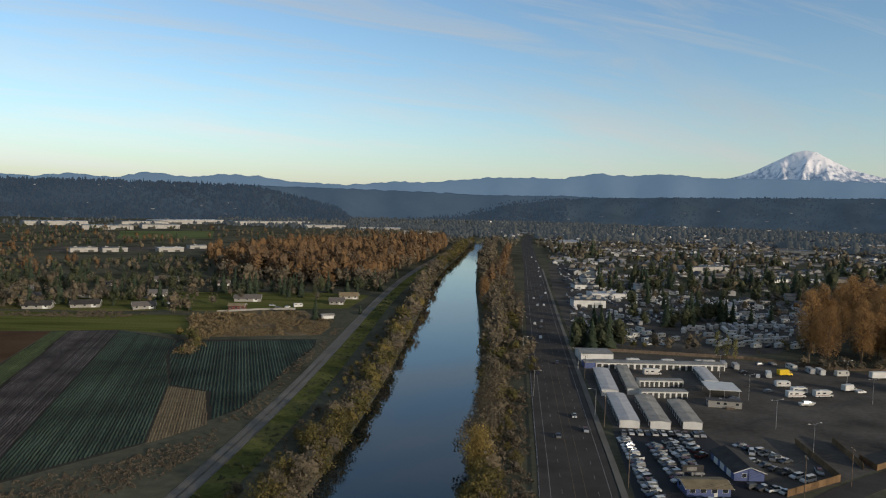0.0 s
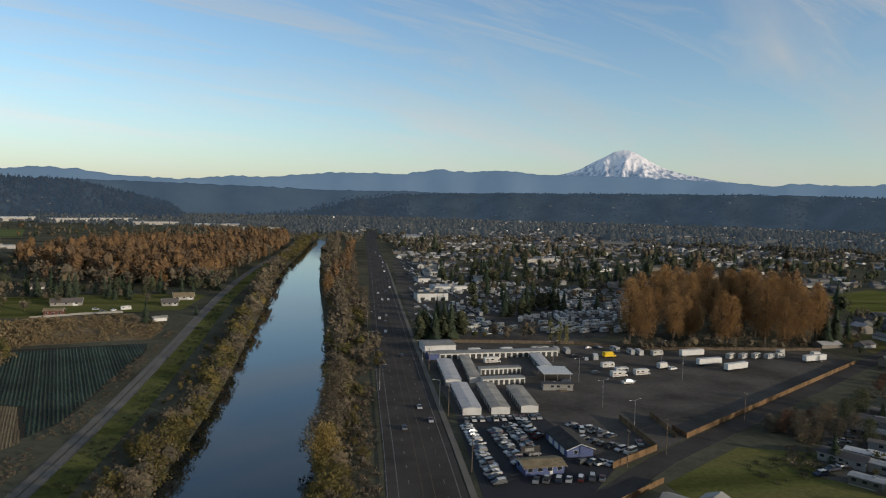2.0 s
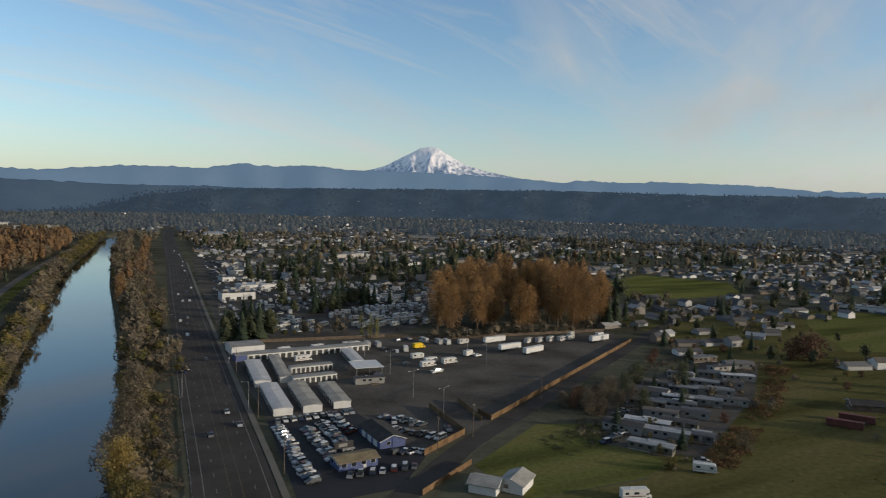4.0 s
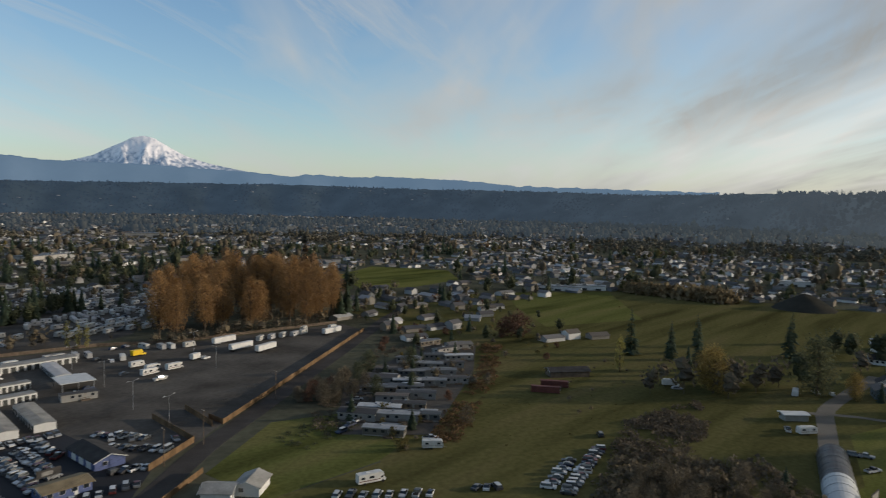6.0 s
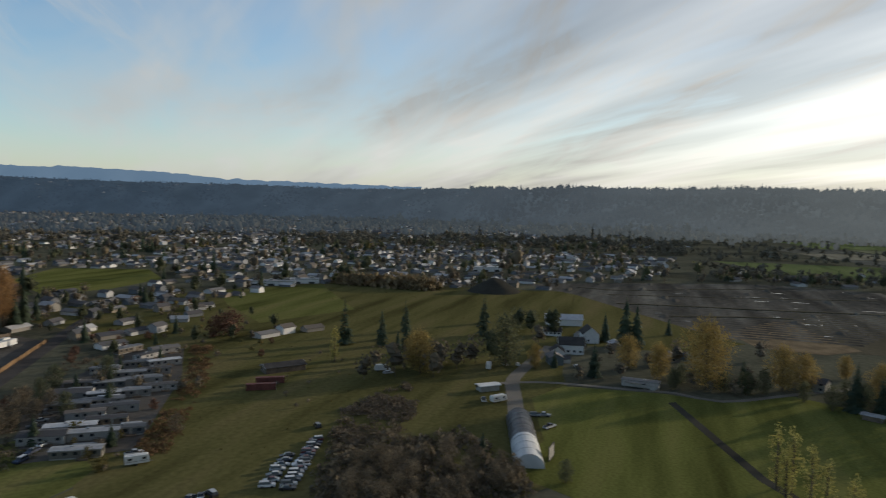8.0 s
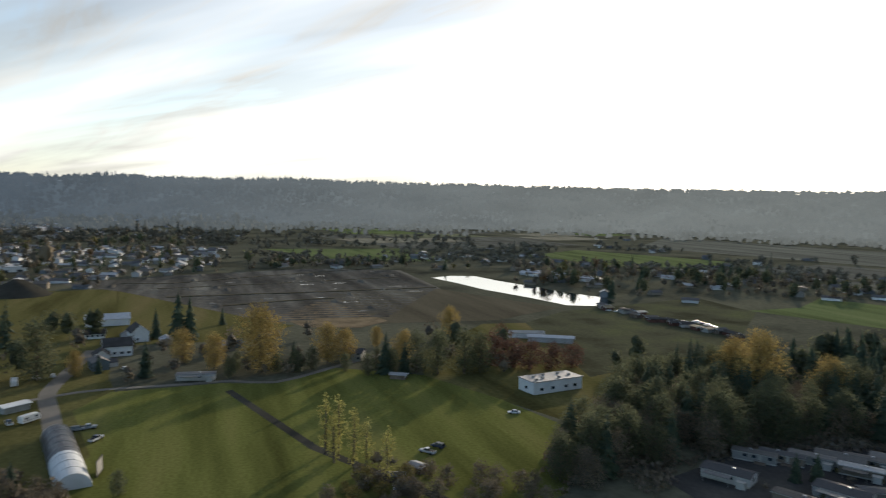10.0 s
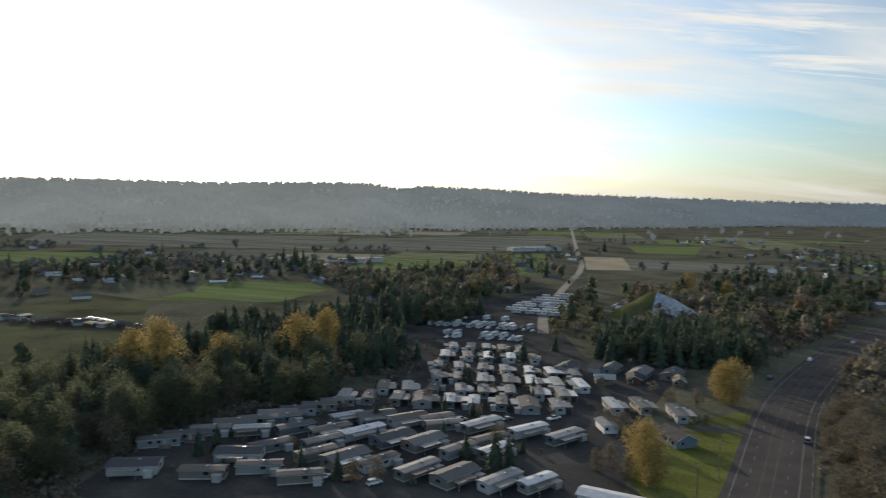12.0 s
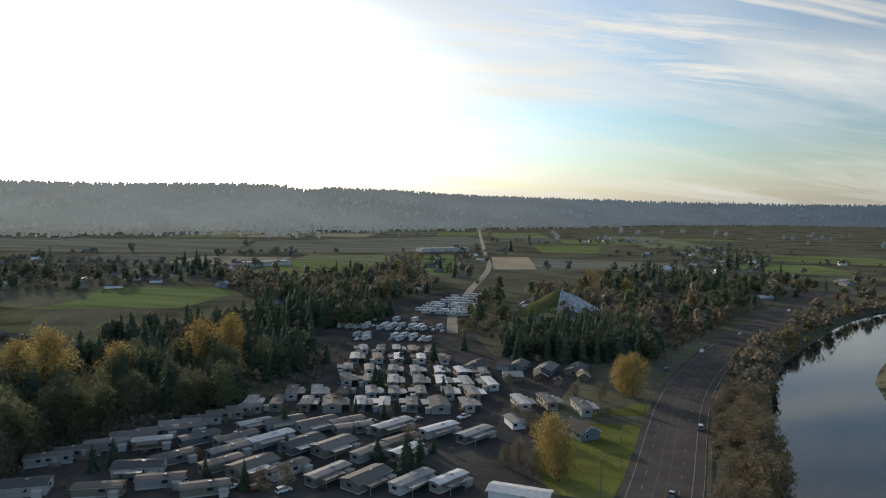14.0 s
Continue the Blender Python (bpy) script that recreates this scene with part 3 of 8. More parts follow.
def ring(name, feet, deep, crest, material, label, rough, steps=260, seed=3, wooded=False):
    """A rising slope; feet gives the distance of its foot by azimuth, crest the elevation of its top in degrees."""
    b = Build()
    if wooded:
        SLOPES.append((feet, crest, deep))
    cross, az0, az1 = 10, feet[0][0], feet[-1][0]
    for i in range(steps + 1):
        az = az0 + (az1 - az0) * i / steps
        e = float(np.interp(az, [h[0] for h in crest], [h[1] for h in crest]))
        s, c = math.sin(radians(az)), math.cos(radians(az))
        r0 = foot(feet, az)
        top = EYE_HEIGHT + (r0 + deep) * math.tan(radians(e))
        for j in range(cross + 1):
            t = j / (cross - 1)
            r = r0 + deep * t
            z = (top + 1) * (t * t * (3 - 2 * t)) - 1 if j < cross else 0.3 * top
            if j == cross - 1:
                z += rough * noise.fractal(Vector((az * 1.3, seed, 0)), 1.0, 2.0, 5)
            elif 0 < j < cross:
                z += rough * 0.3 * noise.noise(Vector((s * r * 0.004, c * r * 0.004, seed)))
            b.v.append((s * r, c * r, z))
    n = cross + 1
    for i in range(steps):
        for j in range(n - 1):
            k = i * n + j
            b.f.append((k, k + n, k + n + 1, k + 1))
    setting(name, b, material, label, "hill", smooth=True)


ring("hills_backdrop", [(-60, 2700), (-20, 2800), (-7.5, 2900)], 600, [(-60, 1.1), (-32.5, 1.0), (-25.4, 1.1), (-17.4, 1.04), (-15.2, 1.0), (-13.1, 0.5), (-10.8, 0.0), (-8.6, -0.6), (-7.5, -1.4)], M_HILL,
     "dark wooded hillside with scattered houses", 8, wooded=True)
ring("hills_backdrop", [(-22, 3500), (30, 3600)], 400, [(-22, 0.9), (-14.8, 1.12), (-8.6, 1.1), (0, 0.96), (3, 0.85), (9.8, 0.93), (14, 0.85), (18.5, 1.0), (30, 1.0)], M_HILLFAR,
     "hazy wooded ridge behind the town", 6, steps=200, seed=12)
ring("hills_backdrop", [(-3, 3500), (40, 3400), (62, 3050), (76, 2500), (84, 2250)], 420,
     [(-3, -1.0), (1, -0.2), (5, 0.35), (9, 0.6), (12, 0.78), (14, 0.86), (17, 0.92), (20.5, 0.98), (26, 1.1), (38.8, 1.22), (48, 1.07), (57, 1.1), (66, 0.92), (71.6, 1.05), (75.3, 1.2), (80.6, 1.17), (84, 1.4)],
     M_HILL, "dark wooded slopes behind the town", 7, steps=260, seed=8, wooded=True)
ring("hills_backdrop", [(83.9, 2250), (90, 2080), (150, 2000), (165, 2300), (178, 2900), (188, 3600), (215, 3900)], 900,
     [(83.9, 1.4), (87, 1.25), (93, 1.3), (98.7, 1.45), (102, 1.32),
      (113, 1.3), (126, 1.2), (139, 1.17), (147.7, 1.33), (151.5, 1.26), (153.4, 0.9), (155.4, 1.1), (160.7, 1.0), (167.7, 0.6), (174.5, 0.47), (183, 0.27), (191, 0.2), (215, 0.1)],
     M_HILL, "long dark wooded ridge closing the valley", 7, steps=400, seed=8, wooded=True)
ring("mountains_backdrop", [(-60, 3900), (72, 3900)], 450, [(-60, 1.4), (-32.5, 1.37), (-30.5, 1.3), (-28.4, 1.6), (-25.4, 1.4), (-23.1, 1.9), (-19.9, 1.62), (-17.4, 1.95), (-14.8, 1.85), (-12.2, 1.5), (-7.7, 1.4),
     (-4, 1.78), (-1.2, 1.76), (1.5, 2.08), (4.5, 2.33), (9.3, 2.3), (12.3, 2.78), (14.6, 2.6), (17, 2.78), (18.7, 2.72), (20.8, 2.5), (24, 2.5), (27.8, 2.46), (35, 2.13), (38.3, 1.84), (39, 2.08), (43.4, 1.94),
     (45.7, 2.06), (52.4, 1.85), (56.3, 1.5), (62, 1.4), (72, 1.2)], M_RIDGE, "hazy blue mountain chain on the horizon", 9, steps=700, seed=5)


def make_mountain():
    """Front of an ice-covered cone with ribs of rock, outlined to fit the camera's view."""
    cx, dist, n, rows = 27.2, 4750.0, 200, 46
    prof = [(21, 2.3), (22.1, 2.52), (23.7, 3.0), (25.5, 3.92), (26.4, 4.44), (27.2, 4.6), (27.9, 4.43), (29.2, 3.69), (30.3, 3.13), (31.7, 2.73), (35, 2.1)]
    b = Build()
    for j in range(rows + 1):
        t = j / rows
        for i in range(n + 1):
            az = 21.0 + (35.5 - 21.0) * i / n
            e = float(np.interp(az, [p[0] for p in prof], [p[1] for p in prof]))
            r = dist - 420 * (1 - t)
            crest = EYE_HEIGHT + dist * math.tan(radians(e))
            z = 60 + (crest - 60) * t ** 0.8
            x, y = r * math.sin(radians(az)), r * math.cos(radians(az))
            lean = (az - cx) * (1.1 - 0.75 * t)
            rib = noise.ridged_multi_fractal(Vector((lean * 1.15 + 7, t * 1.6, 2)), 1.0, 2.1, 6, 1.0, 2.0)
            z += (rib - 1.2) * 38 * (0.25 + 0.75 * math.sin(math.pi * min(1, t))) * (1 if t < 1 else 0.3)
            b.v.append((x, y, z))
    w = n + 1
    for j in range(rows):
        for i in range(n):
            k = j * w + i
            b.f.append((k, k + 1, k + w + 1, k + w))
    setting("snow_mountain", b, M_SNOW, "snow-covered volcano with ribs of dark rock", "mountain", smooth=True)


make_mountain()


# ---- fields, lots and lanes, laid on the valley floor ----
def field(name, pts, material, label, category="field", z=0.03):
    b = Build()
    b.poly([(x, y, z) for x, y in pts])
    for (ax, ay), (bx, by) in zip(pts, [*pts[1:], pts[0]]):
        b.poly([(ax, ay, z), (bx, by, z), (bx, by, -0.2), (ax, ay, -0.2)])
    return setting(name, b, material, label, category)


def spans(pts, p, d):
    """Where a line through p along d lies within an outline: pairs of distances."""
    hits = []
    for (ax, ay), (bx, by) in zip(pts, [*pts[1:], pts[0]]):
        ex, ey = bx - ax, by - ay
        det = d[0] * -ey + d[1] * ex
        if abs(det) < 1e-9:
            continue
        s = ((ax - p[0]) * -ey + (ay - p[1]) * ex) / det
        u = (d[0] * (ay - p[1]) - d[1] * (ax - p[0])) / det
        if 0 <= u < 1:
            hits.append(s)
    hits.sort()
    return list(zip(hits[::2], hits[1::2]))


def inside(pts, x, y):
    hit = False
    for (ax, ay), (bx, by) in zip(pts, [*pts[1:], pts[0]]):
        if (ay > y) != (by > y) and x < (bx - ax) * (y - ay) / (by - ay) + ax:
            hit = not hit
    return hit


def crop_rows(name, pts, material, label, gap=1.5, high=0.45, direction=(0.28, -0.96), seed=1):
    """Planted ridges side by side across an outline."""
    rnd = random.Random(seed)
    d = Vector(direction).normalized()
    n = Vector((-d.y, d.x))
    offs = [Vector(p).dot(n) for p in pts]
    b = Build()
    o = min(offs) + gap / 2
    while o < max(offs):
        p = n * o
        for s0, s1 in spans(pts, p, d):
            k = max(1, int((s1 - s0) / 2.2))
            base = len(b.v)
            for i in range(k + 1):
                q = p + d * (s0 + (s1 - s0) * i / k)
                w, h = gap * rnd.uniform(0.28, 0.5), high * (rnd.uniform(0.45, 1.25) if rnd.random() > .06 else .08)
                b.v += [(q.x - n.x * w, q.y - n.y * w, 0.02), (q.x + n.x * rnd.uniform(-.1, .1), q.y, h), (q.x + n.x * w, q.y + n.y * w, 0.02)]
            for i in range(k):
                a = base + 3 * i
                b.f += [(a, a + 1, a + 4, a + 3), (a + 1, a + 2, a + 5, a + 4)]
        o += gap
    return tagged(part(name, b, material), label, "crop", kind="stuff")


# ---- trees: each kind built once, then copied ----
def leaf(b, p, s, rnd, flat=0.0):
    """One ragged leaf clump: a small bent four-cornered patch."""
    u = Vector((rnd.gauss(0, 1), rnd.gauss(0, 1), rnd.gauss(0, 1 - flat))).normalized()
    w = u.orthogonal().normalized()
    w = (Matrix.Rotation(rnd.uniform(0, 6.3), 3, u) @ w)
    k = len(b.v)
    a, c = s * rnd.uniform(0.6, 1.3), s * rnd.uniform(0.4, 0.9)
    n = u.cross(w)
    b.v += [tuple(p - u * a), tuple(p + w * c + n * 0.15 * s), tuple(p + u * a), tuple(p - w * c)]
    b.f += [(k, k + 1, k + 2, k + 3)]


def broadleaf(name, leafage, h, spread, n, s, seed, base=0.3, slim=1.0, lobes=9, bare=0.0):
    """A tapered, forking trunk and a crown of lobes with gaps between them."""
    rnd = random.Random(seed)
    trunk, crown = Build(), Build()
    r = h * 0.018 + 0.06
    knee = Vector((rnd.uniform(-.3, .3), rnd.uniform(-.3, .3), h * 0.45))
    trunk.tube((0, 0, -0.3), knee, r, r * 0.7, 7)
    trunk.tube(knee, (knee.x * 1.5, knee.y, h * 0.86), r * 0.7, r * 0.15, 5)
    per = n // lobes
    for i in range(lobes):
        a = 2.4 * i + rnd.uniform(-.5, .5)
        t = base + (1 - base) * (i + 0.5) / lobes
        env = math.sin(math.pi * min(1, max(0.12, (t - base * 0.55) / (1.06 - base * 0.55)))) ** 0.7
        rad = spread * env * rnd.uniform(0.35, 0.75) * (0.5 if t > 0.85 else 1)
        c = Vector((math.cos(a) * rad, math.sin(a) * rad, h * t * 0.93))
        trunk.tube(knee * rnd.uniform(0.6, 1.0) if t < 0.6 else Vector((knee.x, knee.y, h * 0.5)), c, r * 0.35, r * 0.08, 4)
        size = spread * rnd.uniform(0.42, 0.62) * (0.75 + 0.4 * env)
        for j in range(per):
            v = Vector((rnd.gauss(0, 1), rnd.gauss(0, 1), rnd.gauss(0, 1))).normalized() * size * rnd.random() ** 0.4
            v.z *= 0.8 * slim
            leaf(crown, c + v, s, rnd)
        if bare:
            for j in range(int(per * bare)):
                v = Vector((rnd.gauss(0, 1), rnd.gauss(0, 1), rnd.gauss(0.5, 1))).normalized() * size * 1.2
                q = c + v
                crown.poly([c + v * 0.2, q, q + Vector((0.07, 0.07, 0.05))])
    return crown_tree(name, trunk, crown, leafage)


def conifer(name, leafage, h, spread, tiers, per, seed, sparse=0.0):
    """A straight stem with tiers of drooping boughs."""
    rnd = random.Random(seed)
    trunk, crown = Build(), Build()
    trunk.tube((0, 0, -0.3), (0, 0, h), h * 0.014 + 0.05, 0.03, 6)
    for i in range(tiers):
        t = i / (tiers - 1)
        z = h * (0.08 + 0.9 * t)
        reach = spread * ((1 - t) ** 0.8 * 0.95 + 0.06) * rnd.uniform(0.75, 1.12)
        k = max(4, int(per * (1 - 0.65 * t)))
        for j in range(k):
            if rnd.random() < sparse:
                continue
            a = 6.283 * (j + rnd.random() * 0.9) / k
            L = reach * rnd.uniform(0.6, 1.12)
            zz = z + rnd.uniform(-.4, .4) * h / tiers
            drop = L * rnd.uniform(0.18, 0.45)
            wdt = L * rnd.uniform(0.2, 0.34)
            ca, sa = math.cos(a), math.sin(a)
            m, e = 0.6 * L, L
            q = len(crown.v)
            crown.v += [(0, 0, zz + 0.15), (ca * m - sa * wdt, sa * m + ca * wdt, zz - drop * 0.5), (ca * e, sa * e, zz - drop), (ca * m + sa * wdt, sa * m - ca * wdt, zz - drop * 0.55),
                        (ca * m * 0.9, sa * m * 0.9, zz - drop * 0.15)]
            crown.f += [(q, q + 1, q + 4), (q + 1, q + 2, q + 4), (q + 2, q + 3, q + 4), (q + 3, q, q + 4)]
    return crown_tree(name, trunk, crown, leafage)


def crown_tree(name, trunk, crown, leafage):
    ob = new(name)
    part("trunk", trunk, M_BARK, ob)
    part("crown", crown, leafage, ob)
    ob["size"] = 1.0
    return ob


class Kind:
    """Some trees of one kind, copied in turn; those past its reach over the plan are gathered into one joined stand."""

    def __init__(self, models, label, group, reach, leafage, small, name):
        self.models, self.k, self.reach, self.leafage, self.small, self.name = models, 0, reach, leafage, small, name
        for m in models:
            tagged(m, label, "bush" if "bush" in label else "tree", group)
        self.used, self.afar = set(), []

    def put(self, x, y, size=1.0, z=0.0, tall=1.0):
        turn = (x * 12.9898 + y * 78.233) % 6.283
        if math.hypot(x, y) > self.reach:
            self.afar.append((x, y, z, turn, size, tall))
            return
        src = self.models[self.k % len(self.models)]
        self.k += 1
        m = Matrix.Translation((x, y, z)) @ Matrix.Rotation(turn, 4, "Z")
        if src in self.used:
            ob = copy_thing(src, m)
        else:
            ob = src
            ob.matrix_basis = m
            self.used.add(src)
        ob.scale = (size, size, size * tall)

    def finish(self):
        for m in self.models:
            if m not in self.used:
                for o in (*m.children, m):
                    bpy.data.objects.remove(o)
        if self.afar:
            joined(self.name, self.small, self.afar, self.leafage, "joined far " + self.name.replace("_", " "), "trees")


def small_fir(seed, n=6, h=16, w=3.9, k=6):
    """A pointed crown of ragged, drooping boughs."""
    rnd = random.Random(seed)
    b = Build()
    b.tube((0, 0, 0), (0, 0, h * .9), .2, .05, 3)
    for i in range(n):
        t = i / n
        z = h * (.1 + .84 * t)
        for j in range(k if t < .6 else k - 2):
            a = 6.283 * (j + rnd.random() * .9) / k + i
            L = (w * (1 - t) ** .75 + .35) * rnd.uniform(.6, 1.15)
            drop, wide, up = L * rnd.uniform(.25, .6), L * rnd.uniform(.38, .6), h / n * rnd.uniform(.7, 1.15)
            c, q = math.cos(a), math.sin(a)
            m = len(b.v)
            b.v += [(0, 0, z + up), (c * L * .6 - q * wide, q * L * .6 + c * wide, z - drop * .4), (c * L, q * L, z - drop), (c * L * .6 + q * wide, q * L * .6 - c * wide, z - drop * .5)]
            b.f += [(m, m + 1, m + 2), (m, m + 2, m + 3)]
    b.poly([(-.5, 0, h * .9), (.5, 0, h * .9), (0, 0, h * 1.05)])
    return b


def small_leafy(seed, n=12, h=13, spread=4.6, s=1.5, cores=1):
    """A rough, gappy crown: uneven lumps with loose leaf clumps round them."""
    rnd = random.Random(seed)
    b = Build()
    b.tube((0, 0, 0), (0, 0, h * .5), .2, .12, 3)
    for i in range(cores):
        off = Vector((rnd.uniform(-.34, .34) * spread, rnd.uniform(-.34, .34) * spread, h * rnd.uniform(.34, .74))) if cores > 1 else Vector((0, 0, h * .55))
        size = (.58 if cores > 1 else .72)
        k = len(b.v)
        for lat, m in ((-.75, 4), (-.1, 6), (.55, 5)):
            for q in range(m):
                a, rr = 6.283 * (q + rnd.random() * .7) / m, rnd.uniform(.65, 1.15)
                b.v.append((off.x + math.cos(a) * math.cos(lat) * spread * size * rr, off.y + math.sin(a) * math.cos(lat) * spread * size * rr, off.z + math.sin(lat) * h * .42 * size * rr))
        b.v.append((off.x, off.y, off.z + h * .43 * size))
        for q in range(6):
            lo, up = k + int(q * 4 / 6), k + 10 + int(q * 5 / 6)
            a, c = k + 4 + q, k + 4 + (q + 1) % 6
            b.f += [(lo, c, a), (a, c, up)]
            if int(q * 4 / 6) != int(((q + 1) % 6) * 4 / 6):
                b.f.append((lo, k + int(((q + 1) % 6) * 4 / 6), c))
            if int(q * 5 / 6) != int(((q + 1) % 6) * 5 / 6):
                b.f.append((up, c, k + 10 + int(((q + 1) % 6) * 5 / 6)))
        b.f += [(k + 10 + q, k + 10 + (q + 1) % 5, k + 15) for q in range(5)]
    for i in range(n):
        v = Vector((rnd.gauss(0, 1), rnd.gauss(0, 1), rnd.gauss(0, 1))).normalized() * rnd.uniform(.75, 1.05)
        leaf(b, Vector((v.x * spread, v.y * spread, h * .56 + v.z * h * .42)), s * rnd.uniform(.6, 1.2), rnd)
    return b


def far_fir(seed, h=17, w=3.4):
    """A far conifer: two ragged pointed tiers."""
    rnd = random.Random(seed)
    b = Build()
    for z0, z1, q in ((.08, .7, 1.0), (.42, 1.05, .62)):
        k = len(b.v)
        for j in range(5):
            a, r = 6.283 * (j + rnd.random() * .6) / 5, w * q * rnd.uniform(.7, 1.2)
            b.v.append((math.cos(a) * r, math.sin(a) * r, h * (z0 + rnd.uniform(-.05, .08))))
        b.v.append((rnd.uniform(-.3, .3), rnd.uniform(-.3, .3), h * z1))
        b.f += [(k + j, k + (j + 1) % 5, k + 5) for j in range(5)]
    return b


def far_round(seed, h=13, w=5.0):
    """A far leafy crown: an uneven lump."""
    rnd = random.Random(seed + 40)
    b = Build()
    for z, q in ((.12, .55), (.5, 1.0), (.82, .6)):
        for j in range(5):
            a, r = 6.283 * (j + rnd.random() * .7) / 5, w * q * rnd.uniform(.7, 1.2)
            b.v.append((math.cos(a) * r, math.sin(a) * r, h * (z + rnd.uniform(-.08, .08))))
    b.v.append((rnd.uniform(-1, 1), rnd.uniform(-1, 1), h))
    for k in (0, 5):
        for j in range(5):
            i = (j + 1) % 5
            b.f.append((k + j, k + i, k + 5 + i, k + 5 + j))
    b.f += [(10 + j, 10 + (j + 1) % 5, 15) for j in range(5)]
    return b


def small_bush(seed, n, h):
    """A low thicket: leaf clumps and bare twigs over a flat dome."""
    rnd = random.Random(seed)
    b = Build()
    for i in range(n):
        a, r = rnd.uniform(0, 6.28), h * 1.1 * rnd.random() ** .55
        top = h * (1 - (r / (h * 1.25)) ** 2)
        leaf(b, Vector((math.cos(a) * r, math.sin(a) * r, top * rnd.uniform(.35, 1))), h * rnd.uniform(.14, .3), rnd)
    for i in range(n // 3):
        a, r = rnd.uniform(0, 6.28), h * .8 * rnd.random()
        p = Vector((math.cos(a) * r, math.sin(a) * r, 0))
        q = p * 1.25 + Vector((0, 0, h * rnd.uniform(.8, 1.3)))
        b.poly([p, p + Vector((.09, .09, 0)), q])
    return b


COTTONWOOD = Kind([broadleaf("cottonwood", M_ORANGE, 37, 7.4, 2100, 0.44, 10 + i, 0.26, 1.8, 20, bare=1.3) for i in range(3)], "tall cottonwood tree in dull orange autumn leaf", "orange cottonwoods", 600, M_AMBER,
                  [small_leafy(s, 130, 27 + 2 * s, 8, 1.15, 4) for s in range(4)], "far_cottonwoods")
GOLDEN = Kind([broadleaf("golden_tree", M_GOLD, 20, 7.0, 3000, 0.38, 30 + i, 0.14, 1.1, 18, bare=.3) for i in range(2)], "broad tree in golden yellow autumn leaf", "golden trees", 700, M_GOLD, [small_leafy(s + 3, 70, 20, 6.4, 1.1, 2) for s in range(3)], "far_golden_trees")
BROWNTREE = Kind([broadleaf("bare_tree", M_BROWN, 14, 5.8, 620, 0.44, 40 + i, 0.16, 1.1, 9, bare=0.9) for i in range(3)], "half-bare brown tree with the last dry leaves", "half-bare brown trees", 300, M_BROWN,
                 [small_leafy(s, 50, 14, 5.2, 1.0, 2) for s in range(4)], "far_bare_trees")
BUSH = Kind([broadleaf("riverside_bush", M_BROWN, 8, 4.6, 440, 0.44, 50 + i, 0.06, 0.9, 7, bare=0.6) for i in range(3)], "brown riverside bush with bare twigs", "riverside bushes", 200, M_BROWN,
            [small_leafy(s, 100, 8, 4.2, .5, 1) for s in range(5)], "far_bushes")
OLIVEBUSH = Kind([broadleaf("olive_bush", M_OLIVE, 9, 4.8, 640, 0.42, 60 + i, 0.06, 1.0, 8, bare=0.3) for i in range(3)], "olive and yellow riverside willow bush", "riverside bushes", 250, M_OLIVE,
                 [small_leafy(s, 110, 9, 4.4, .55, 1) for s in range(4)], "far_willows")
GREENTREE = Kind([broadleaf("leafy_tree", M_DKGREEN, 20, 7.0, 1700, 0.46, 70 + i, 0.1, 1.15, 18, bare=.3) for i in range(2)], "dense dark green leafy tree", "dark leafy trees", 345, M_DKGREEN,
                 [small_leafy(s, 170, 20, 6.6, .8, 4) for s in range(5)], "far_leafy_trees")
RUSSET = Kind([broadleaf("russet_tree", M_RED, 9, 4.8, 800, 0.4, 80 + i, 0.1, 0.9, 8, bare=0.4) for i in range(2)], "russet red autumn tree beside a house", "russet trees", 420, M_RED,
              [small_leafy(s, 50, 9, 4.4, .8, 2) for s in range(3)], "far_russet_trees")
FIR = Kind([conifer("fir_tree", M_PINE, 24, 6.4, 26, 20, 90 + i, 0.03) for i in range(3)], "dark green fir tree", "dark firs", 335, M_PINE, [small_fir(s, 10, 24, 5.4, 8) for s in range(5)], "far_fir_trees")
THINFIR = Kind([conifer("thin_fir", M_PINE, 30, 7.0, 24, 15, 95 + i, 0.3) for i in range(2)], "tall ragged fir tree with open boughs", "ragged firs by the meadow", 900, M_PINE, None, "far_ragged_firs")
POPLAR = Kind([broadleaf("slender_poplar", M_POPLAR, 20, 2.9, 520, 0.38, 99 + i, 0.1, 2.2, 9) for i in range(2)], "slender pale yellow poplar with thin leaf", "slender poplars", 900, M_POPLAR, None, "far_poplars")
KINDS = (COTTONWOOD, GOLDEN, BROWNTREE, BUSH, OLIVEBUSH, GREENTREE, RUSSET, FIR, THINFIR, POPLAR)


def packed(b):
    """Vertices and triangles of a Build as arrays."""
    tri = []
    for f in b.f:
        tri += [(f[0], f[i], f[i + 1]) for i in range(1, len(f) - 1)]
    return np.array(b.v, dtype=np.float32), np.array(tri, dtype=np.int32)


